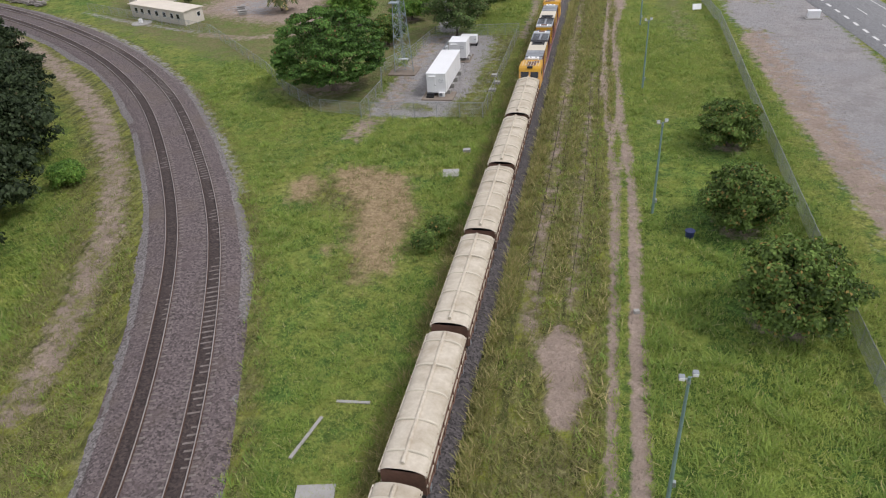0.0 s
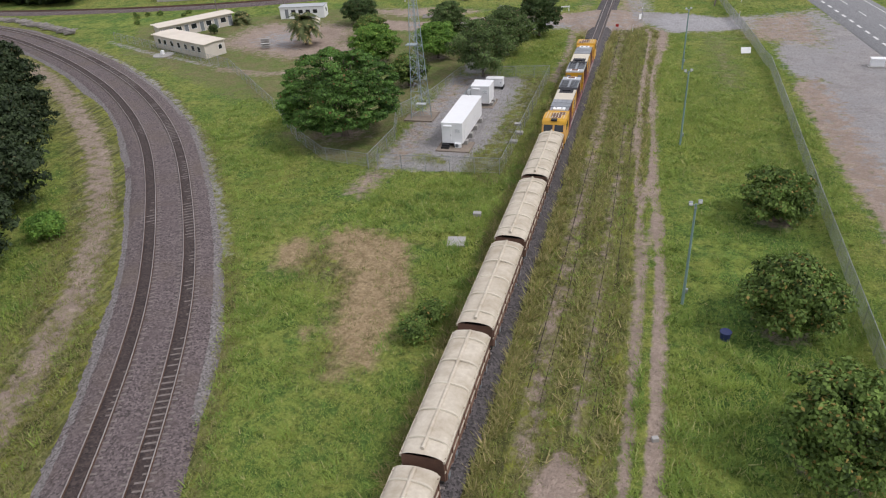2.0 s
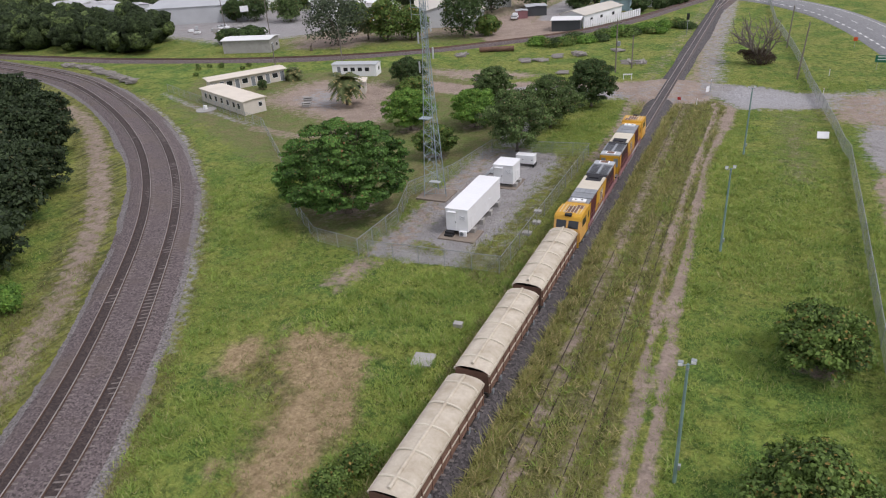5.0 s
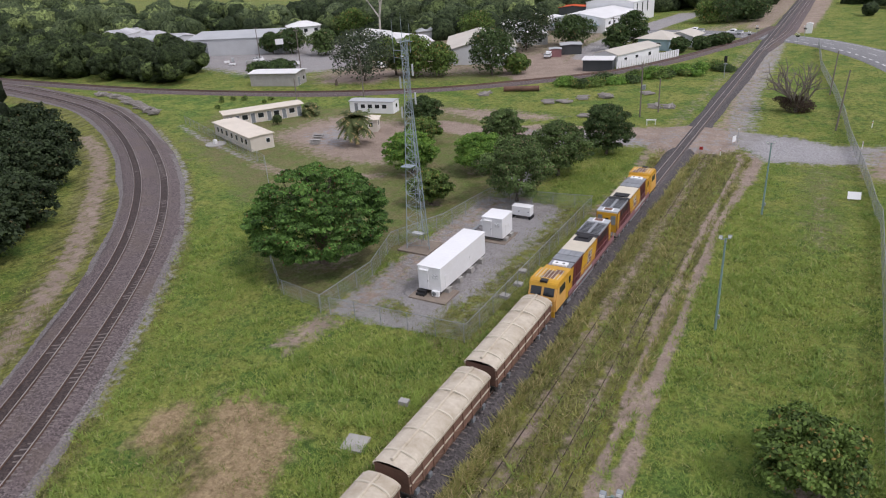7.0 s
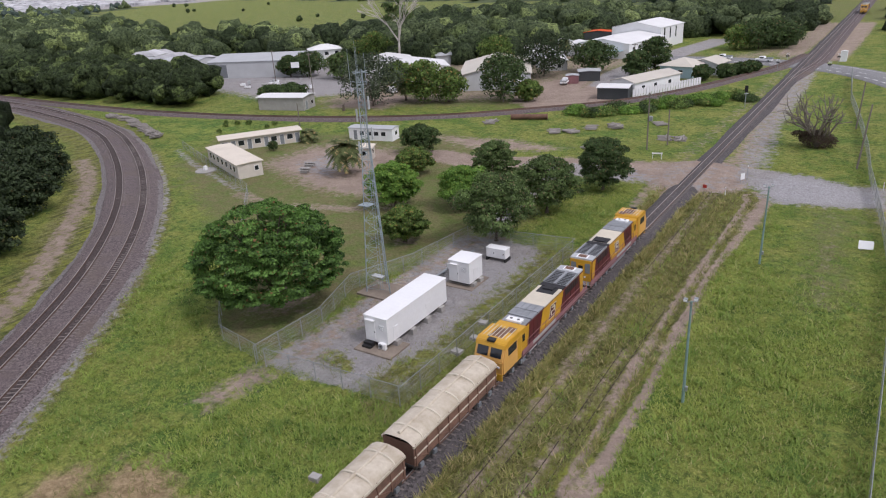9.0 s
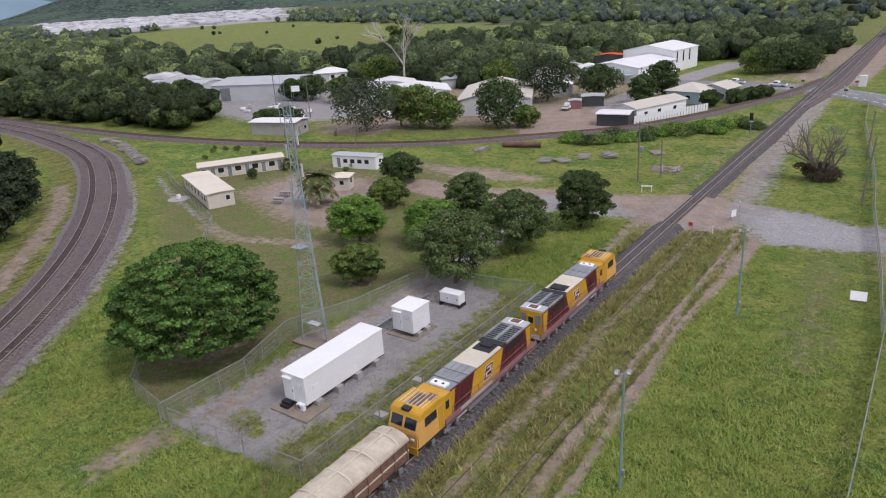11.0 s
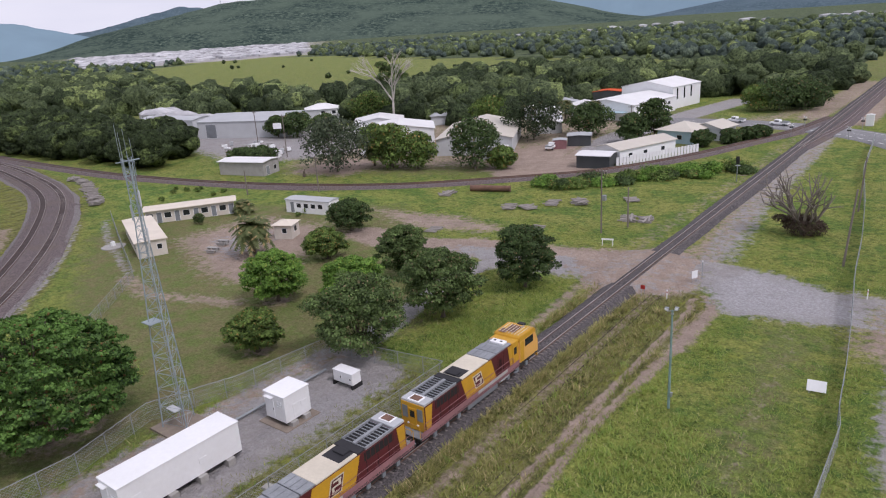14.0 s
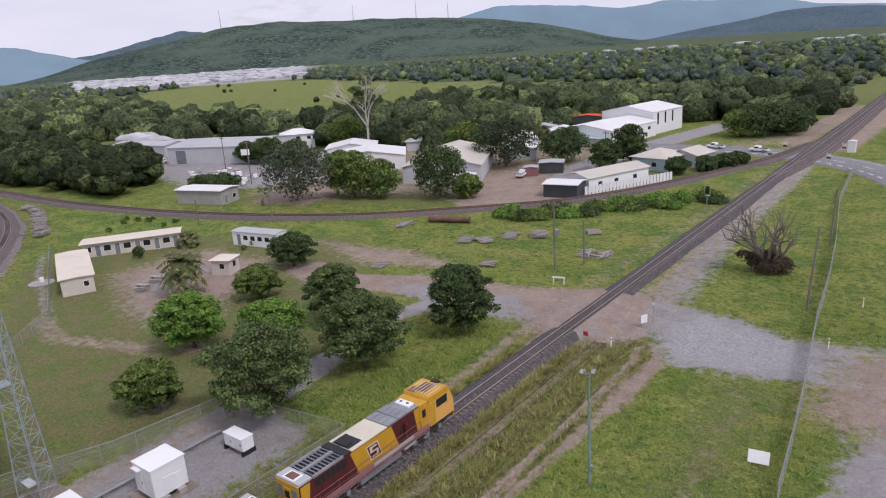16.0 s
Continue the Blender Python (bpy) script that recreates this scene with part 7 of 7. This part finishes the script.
gum = bare_tree("gum_tree", "tall bleached gum tree with bare pale limbs", -140.4, 256.1, 25, 3, 0.26, "pale_bark", 5, 0.021)
v, f = leaf_cloud(np.random.default_rng(9), [(rx, ry, z, 2.2, 2.2, 1.2) for rx, ry, z in ((2, 0, 20), (-3, 1, 19), (0, -3, 17.5), (3, 3, 17), (-2, -2, 21), (0, 1, 23), (-4, 0, 16.5), (3.5, -1, 18.5))], 4200, 0.3)
raw_mesh("crown", v, f, M["leaf_olive"], gum)
dead = bare_tree("dead_tree", "leafless grey tree rising from a brown bush", 5.6, 181.7, 5.0, 14, 0.45, "timber", 2)
for k in range(7):
    a = k * 0.9 + 0.3
    limb = bare_tree("limb", "", 0, 0, 9.0 + (k % 3), 40 + k, 0.4, "timber", 3)
    branch = limb.children[0]
    branch.parent = dead
    branch.name = "limb"
    branch.matrix_basis = pose(0, 0, 0, 30 * math.sin(a), 34 * math.cos(a), 20 * k)
    bpy.data.objects.remove(limb)
M["leaf_brown"] = leaf_material("withered_brown_leaves", (0.13, 0.09, 0.065), (0.05, 0.035, 0.028), (0.12, 0.14, 0.05), 0.1)
v, f = leaf_cloud(np.random.default_rng(19), [(0, 0, 1.2, 2.4, 2.2, 1.9), (1.5, 0.6, 0.9, 1.7, 1.6, 1.3), (-1.6, 0.4, 1.4, 1.5, 1.5, 1.3), (-3.0, -0.5, 2.2, 1.2, 1.0, 0.6)], 5000, 0.15)
raw_mesh("bush", v, f, M["leaf_brown"], dead, "withered brown bush at the foot")
# trees of the town
for x, y, h, r, leaves, seed in ((-100.3, 189.0, 13, 8.6, "leaf_grey", 101), (-89.6, 197.6, 10.5, 5.6, "leaf_mango", 102), (-83.2, 199.6, 8.5, 4.8, "leaf_mango", 103), (-70.0, 205.2, 11.5, 6.6, "leaf_dark", 104), (-76.2, 243.2, 13, 8.2, "leaf_deep", 105), (-65.6, 255.4, 9, 6.4, "leaf_dark", 106), (-46.0, 256.0, 10, 4.6, "leaf_dark", 107), (-48.6, 246.6, 7.5, 3.6, "leaf_dark", 108), (-63.4, 206.8, 5, 3.2, "leaf_mango", 109), (-157.6, 226.3, 8, 5, "leaf_dark", 110), (-164.5, 224, 7, 4, "leaf_dark", 111), (-130.5, 189.5, 4.5, 4.2, "leaf_dark", 112), (-137.2, 187.9, 4, 3.6, "leaf_dark", 113), (-154.6, 259.4, 11, 7, "leaf_mango", 114), (-27.9, 315.2, 10, 8.5, "leaf_dark", 115), (-21.3, 318.5, 9, 7, "leaf_dark", 116), (-33.6, 313.4, 8, 6, "leaf_mango", 117), (-22.3, 258.2, 3.2, 2.6, "leaf_dark", 118), (-25.2, 253.2, 3.4, 2.6, "leaf_dark", 119), (-20.4, 262.4, 3.2, 2.6, "leaf_dark", 120), (-30.1, 246.6, 4, 2.6, "leaf_dark", 121), (-100.8, 258.8, 10, 6, "leaf_mango", 122), (-110.7, 274.4, 9, 6, "leaf_dark", 123), (-142, 225.1, 8, 5, "leaf_olive", 124), (-107.8, 211, 8, 4.6, "leaf_mango", 125)):
    tree("town_tree", "leafy green tree among the town's houses", x, y, h * 1.08, r * 1.12, leaves, seed, 5000, 0.32, h * 0.06, 34, 0.7, group="trees of the town")
hr = np.random.default_rng(77)
for i in range(24):
    u = (i + hr.uniform(-0.4, 0.4)) / 23
    x, y = -46.4 + 32 * u + hr.normal() * 0.9, 191.0 + 29 * u + hr.normal() * 2.6
    tree("shrub", "dense green shrub in the grass below the branch line", x, y, hr.uniform(0.9, 2.3), hr.uniform(1.6, 3.4), ("leaf_light", "leaf_light", "leaf_mango", "leaf_dark")[i % 4], 300 + i, 1800, 0.19, 0.05, 12, 0.7, 0.06, limbs=3, group="shrubs below the branch line")
tree("shrub", "small dark shrub in the long grass", -14.2, 51.1, 1.9, 1.4, "leaf_mango", 401, 3000, 0.11, 0.2, 10, 0.8, 0.05, limbs=4)
tree("shrub", "small dark shrub in the long grass", -13.5, 53.7, 2.0, 1.3, "leaf_mango", 402, 2200, 0.11, 0.2, 9, 0.8, 0.05, limbs=4)

tree("shrub", "dark shrub against the barracks veranda", -90.3, 142.8, 2.2, 1.0, "leaf_dark", 403, 1800, 0.14, 0.3, 9, 0.8, 0.05, limbs=4)
wr = np.random.default_rng(88)
for i in range(14):
    tree("weed_clump", "small dark weed clump in the green meadow", wr.uniform(-128, -72), wr.uniform(150, 164), wr.uniform(0.6, 1.2), wr.uniform(0.4, 0.8), "leaf_mango", 420 + i, 350, 0.13, 0.05, 5, 0.8, 0.03, limbs=2, group="weed clumps in the meadow")


# ---- clutter ----
def sleeper_stack(x, y, rz, rows, label, seed, wide=7):
    r = np.random.default_rng(seed)
    t = thing("sleeper_pile", label, "timber pile", x, y, -0.05, rz, "piles of old sleepers")
    me = None
    for i in range(rows):
        for k in range(max(3, wide - i)):
            o = part("old_sleeper", boxes((-1.1, 1.1, -0.12, 0.12, 0, 0.16), bevel=0.02), M["old_sleeper"], t) if me is None else new("old_sleeper", me)
            me = o.data
            o.parent = t
            slip = 0.1 if i == 0 else 0.35
            o.matrix_basis = pose(r.normal() * slip, (k - wide / 2) * 0.46 + r.normal() * 0.08, i * 0.165, 0, r.normal() * 1.5 * i, r.normal() * (6 + 5 * i) + 90 * (i % 3 == 2))


# piles in the meadow, then the long row beside the curve
for i, (x, y, rz, rows, wide) in enumerate(((-60.1, 181.2, 10, 3, 9), (-43, 177.6, 25, 2, 9), (-40, 178.4, 60, 2, 8), (-37.2, 183.2, 20, 2, 9), (-32.9, 185.6, 35, 4, 10), (-20.4, 178.9, 20, 3, 9), (-17.6, 179.2, 15, 3, 8), (-25, 190.8, 30, 2, 8), (-46.9, 159.5, 10, 1, 7), (-31.4, 167.6, 20, 2, 6))):
    sleeper_stack(x, y, rz, rows, "jumbled pile of grey weathered timber sleepers in the grass", 500 + i, wide)
for i, (x, y, rz, rows) in enumerate(((-166.5, 155.2, 60, 3), (-163, 154.6, 20, 4), (-159.5, 154.2, 75, 3), (-156, 153.6, 30, 5), (-152.4, 152.2, 70, 4), (-149, 150.9, 40, 5), (-145.6, 149.6, 25, 4), (-142.2, 148.2, 65, 5), (-138.8, 146.8, 35, 5), (-135.6, 145.6, 60, 4), (-132.2, 144.2, 30, 6), (-129, 142.8, 50, 5))):
    sleeper_stack(x, y, rz, rows, "stacked grey timber sleepers in a long row beside the curve", 530 + i, 8)


def old_tank(x, y, length, rz):
    t = thing("rusty_pipe", "rusty brown steel pipe lying in the grass", "pipe", x, y, 0, rz)
    part("barrel", rods(((-length / 2, 0, 0.55), (length / 2, 0, 0.55), 0.6), seg=16), M["rust"], t)
    for s in (-1, 1):
        part("flange", rods(((s * length / 2 - 0.06, 0, 0.55), (s * length / 2 + 0.06, 0, 0.55), 0.68), seg=16), M["rust"], t)


old_tank(-55.2, 185.8, 4.2, 18)
old_tank(-51.2, 187.0, 3.9, 20)
tub = thing("blue_tub", "blue plastic tub under a mango tree", "tub", 9.3, 56, -0.05)
part("shell", rods(((0, 0, 0), (0, 0, 0.7), 0.34, 0.42), seg=16), M["blue"], tub)
part("rim", rods(((0, 0, 0.68), (0, 0, 0.74), 0.45), seg=16), M["blue"], tub)
for x, y, rz in ((14.9, 24.4, 10), (16.3, 24.1, -5)):
    t = thing("brick_pier", "low brown brick pier with a pale cap", "pier", x, y, -0.1, rz)
    part("shaft", boxes((-0.4, 0.4, -0.4, 0.4, 0, 0.9), bevel=0.02), M["rust"], t)
    part("cap", boxes((-0.3, 0.3, -0.3, 0.3, 0.9, 0.96), bevel=0.02), M["concrete"], t, "pale mortar cap")


def table(x, y, rz):
    t = thing("yard_bench", "pale concrete table and bench in the yard", "bench", x, y, -0.05, rz)
    part("top", boxes((-1.0, 1.0, -0.35, 0.35, 0.68, 0.76), bevel=0.02), M["concrete"], t)
    for dx in (-0.7, 0.7):
        part("leg", boxes((dx - 0.1, dx + 0.1, -0.3, 0.3, 0, 0.68)), M["concrete"], t)
    for s in (-1, 1):
        part("seat", boxes((-1.0, 1.0, s * 0.75 - 0.15, s * 0.75 + 0.15, 0.42, 0.48)), M["concrete"], t)
        part("seat_leg", boxes((-0.7, 0.7, s * 0.75 - 0.06, s * 0.75 + 0.06, 0, 0.42)), M["concrete"], t)


table(-72.6, 133.4, 20)
table(-74.6, 136.8, 20)
trestle = thing("road_barrier", "white painted timber trestle barrier beside the driveway", "barrier", -17.4, 164.0, -0.03, 15)
part("rail", boxes((-0.9, 0.9, -0.03, 0.03, 0.85, 1.1), bevel=0.01), M["white_paint"], trestle)
for sx in (-0.75, 0.75):
    for sy in (-0.35, 0.35):
        part("leg", rods(((sx, sy, 0), (sx, 0, 1.05), 0.04), seg=6), M["white_paint"], trestle)
far_loco = copy_thing(loco, pose(-4.6, 452, RAIL_TOP - 0.05, 0, 0, 180))
far_loco["label"] = "yellow locomotive standing far off on the second track"


crng = np.random.default_rng(55)
for i in range(30):
    x, y = crng.uniform(-168, -132), 0
    y = 202 + (x + 168) * -0.28 + crng.uniform(0, 14)
    w, d, h = crng.uniform(0.8, 2.2), crng.uniform(0.8, 1.6), crng.uniform(0.5, 1.6)
    t = thing("stacked_goods", "pale stack of building goods on a pallet in the works yard", "stacked goods", x, y, -0.05, crng.uniform(0, 90), "stacked goods in the works yard")
    part("pallet", boxes((-w / 2 - 0.05, w / 2 + 0.05, -d / 2 - 0.05, d / 2 + 0.05, 0, 0.14)), M["timber"], t)
    part("load", boxes((-w / 2, w / 2, -d / 2, d / 2, 0.14, 0.14 + h), bevel=0.04), M[("white_paint", "concrete", "shed_roof", "white_paint")[i % 4]], t)
for i, (x, y, rz) in enumerate(((-203.1, 215.1, 40), (-198.6, 212.8, 35), (-210, 218.6, 40), (-64.3, 231.8, 10), (-106.9, 206.2, 60))):
    pickup(x, y, rz, "white work vehicle parked in the yard")
stump = thing("tree_stump", "dark old tree stump beside the branch line", "stump", -104.3, 181.6, -0.1)
part("bole", rods(((0, 0, 0), (0.1, 0, 1.3), 0.4, 0.25), seg=8), M["bark"], stump)
part("snag", rods(((0.1, 0, 1.2), (0.45, 0.1, 1.9), 0.14, 0.06), seg=6), M["bark"], stump)
board("yard_board", "white notice board on a tall pole in the yard", -150.8, 212.9, 2.6, 1.8, 5.0, 40, "white_paint")


# ---- sleepers, old rails and grass ----
def sleepers(line, z, parent, spacing, y_lo, y_hi, budget, hidden, tilt=0.0):
    """Sleepers along a line: single pieces within the stretch y_lo..y_hi, the rest joined."""
    r = np.random.default_rng(len(line))
    d, _ = normals_of(line)
    s = np.concatenate([[0], np.cumsum(np.linalg.norm(np.diff(line, axis=0), axis=1))])
    at = np.arange(0, s[-1], spacing)
    x, y = np.interp(at, s, line[:, 0]), np.interp(at, s, line[:, 1])
    a = np.arctan2(np.interp(at, s, d[:, 1]), np.interp(at, s, d[:, 0]))
    bm = boxes((-0.085, 0.085, -1.06, 1.06, -0.15, 0.0))
    me = None
    left = budget
    vs, fs = [], []
    corner = np.array([(sx * 0.085, sy * 1.06, sz) for sz in (-0.15, 0.0) for sy in (-1, 1) for sx in (-1, 1)])
    quads = np.array([(4, 5, 7, 6), (0, 1, 5, 4), (2, 6, 7, 3), (0, 4, 6, 2), (1, 3, 7, 5)])
    for i in range(len(at)):
        zz = z + r.normal() * 0.006 - (hidden * (0.5 + 0.5 * math.sin(at[i] * 0.31) * math.sin(at[i] * 0.113 + 1)) * 0.04)
        if y_lo < y[i] < y_hi and left > 0:
            left -= 1
            if me is None:
                o = part("sleeper", bm, M["sleeper"], parent)
                me = o.data
            else:
                o = new("sleeper", me)
                o.parent = parent
            o.matrix_basis = Matrix.Translation((x[i], y[i], zz)) @ Matrix.Rotation(a[i] + r.normal() * 0.01, 4, "Z") @ Matrix.Rotation(tilt * r.uniform(0.2, 1.4), 4, "X")
        elif y[i] < 420:
            c, sn = math.cos(a[i]), math.sin(a[i])
            p = np.stack([x[i] + corner[:, 0] * c - corner[:, 1] * sn, y[i] + corner[:, 0] * sn + corner[:, 1] * c, zz + corner[:, 2]], 1)
            fs.append(quads + 8 * len(vs))
            vs.append(p)
    if vs:
        tagged(raw_mesh("far_sleepers", np.concatenate(vs), np.concatenate(fs), M["sleeper"], parent), kind="stuff")


sleepers(MAIN, BED_Z + 0.05, main_track, 0.685, 60, 175, 170, 0.4)
sleepers(OUTER, BED_Z + 0.05, curve_track, 0.685, 18, 95, 150, 0.9, -0.022)
sleepers(INNER, BED_Z + 0.03, curve_track, 0.685, 18, 95, 150, 1.3, -0.03)
sleepers(LOOP, 0.42, loop_track, 0.7, 0, 0, 0, 0.5)
old_siding = thing("overgrown_track", "rusted old rails sunk in weeds beside the main track", "railway track", kind="structure")
for cx, y0, y1 in ((-3.9, 46, 152), (-0.2, 46, 110)):
    pts = np.stack([cx + 0.25 * np.sin(np.linspace(0, 5, 60)), np.linspace(y0, y1, 60)], 1)
    rails(pts, -0.25, old_siding, M["old_rail"], M["old_rail"])


def grass(name, label, material, seed, count, x0, x1, y0, y1, want, height, width, blades):
    """Tufts of bent blades where the plan wants them."""
    r = np.random.default_rng(seed)
    px, py = r.uniform(x0, x1, count * 8), r.uniform(y0, y1, count * 8)
    ix = np.clip(np.searchsorted(GX[0], px), 0, GX.shape[1] - 1)
    iy = np.clip(np.searchsorted(GY[:, 0], py), 0, GX.shape[0] - 1)
    m = {k: v[iy, ix] for k, v in MASKS.items()}
    ok = r.random(len(px)) < want(px, py, m)
    px, py = px[ok][:count], py[ok][:count]
    n = len(px)
    px, py = np.repeat(px, blades), np.repeat(py, blades)
    n *= blades
    a = r.uniform(0, 2 * math.pi, n)
    px, py = px + r.normal(size=n) * 0.16, py + r.normal(size=n) * 0.16
    h = height * r.uniform(0.5, 1.25, n)
    w = width * r.uniform(0.6, 1.4, n)
    c, s = np.cos(a), np.sin(a)
    lean = h * r.uniform(0.5, 1.6, n)
    b0 = np.stack([px + s * w, py - c * w, np.full(n, -0.15)], 1)
    b1 = np.stack([px - s * w, py + c * w, np.full(n, -0.15)], 1)
    tip = np.stack([px + c * lean, py + s * lean, h - 0.1 - lean * 0.15], 1)
    v = np.stack([b0, b1, tip], 1).reshape(-1, 3)
    f = np.arange(n * 3).reshape(-1, 3)
    ob = raw_mesh(name, v, f, M[material])
    return tagged(ob, label, "grass", kind="stuff")


def patches(x, y, scale, shift=0.0):
    """Uneven patches between 0 and 1 from crossed waves."""
    a = np.sin(x * scale + 2.1 * np.sin(y * scale * 0.63 + shift)) * np.sin(y * scale * 0.87 + 1.7 * np.sin(x * scale * 0.41 + shift))
    b = np.sin(x * scale * 2.7 + 1.3 * np.sin(y * scale * 1.9)) * np.sin(y * scale * 2.3 + shift)
    return np.clip(0.5 + 0.38 * a + 0.22 * b, 0, 1)


def open_grass(x, y, m):
    bare = np.maximum.reduce([m["dirt"], m["gravel"], m["mown"] * 0.9, m["bed"], m["straw"] * 0.9])
    rail = np.abs(x - MAIN_X) < 2.6
    fade = np.clip((x + 75) / 30, 0, 1) * np.clip((175 - y) / 40, 0, 1)
    return np.where(rail, 0, np.clip(1 - bare * 1.6, 0, 1)) * (1 - 0.8 * m["dry"]) * (0.15 + 0.85 * patches(x, y, 0.31) ** 1.3) * fade


def tall_grass(x, y, m):
    return np.clip(open_grass(x, y, m) * 1.5, 0, 1) * (patches(x, y, 1.05, 2.0) > 0.62) * (0.35 + 0.65 * m["lush"])


def weed_rows(x, y, m):
    """Weeds beside the ballast and between the sunken rails, in broken rows along the siding."""
    rows = 0.03 + 0.9 * np.exp(-((x + 5.9) / 0.6) ** 2) + 0.28 * np.exp(-((x + 2.0) / 0.5) ** 2) + 0.25 * np.exp(-((x - 1.9) / 0.4) ** 2) + 0.8 * np.exp(-((x + 11.5) / 0.5) ** 2)
    strip = (np.abs(x - MAIN_X) > 2.2) & (x > -12.5) & (x < 2.2) & (y < 149)
    return strip * np.clip(rows, 0, 1) * (patches(x, y, 1.3, 1.0) > 0.36) * np.clip(1 - m["dirt"] * 1.1, 0, 1) * (1 - m["gravel"])


def dry_want(x, y, m):
    rail = np.abs(x - MAIN_X) < 2.3
    return np.where(rail, 0, np.clip(m["dry"] * 1.4, 0, 1) * np.clip(1 - m["dirt"] * 1.1, 0, 1) * (1 - m["gravel"]) * (1 - m["bed"]) * (1 - 0.9 * m["straw"])) * (0.25 + 0.75 * patches(x, y, 0.9))


grass("long_grass", "long green meadow grass", "grass_blades", 901, 90000, -75, 24, 16, 175, open_grass, 0.26, 0.03, 4)
grass("tall_grass", "taller tufts of rank green grass", "tall_blades", 903, 26000, -60, 22, 16, 140, tall_grass, 0.5, 0.045, 6)
grass("dry_grass", "dry straw-coloured grass and weeds along the siding", "dry_blades", 902, 26000, -60, 8, 18, 155, dry_want, 0.34, 0.03, 4)
grass("siding_weeds", "rank olive weeds in rows beside the rails", "weed_blades", 904, 9000, -13, 3, 18, 150, weed_rows, 0.6, 0.045, 6)
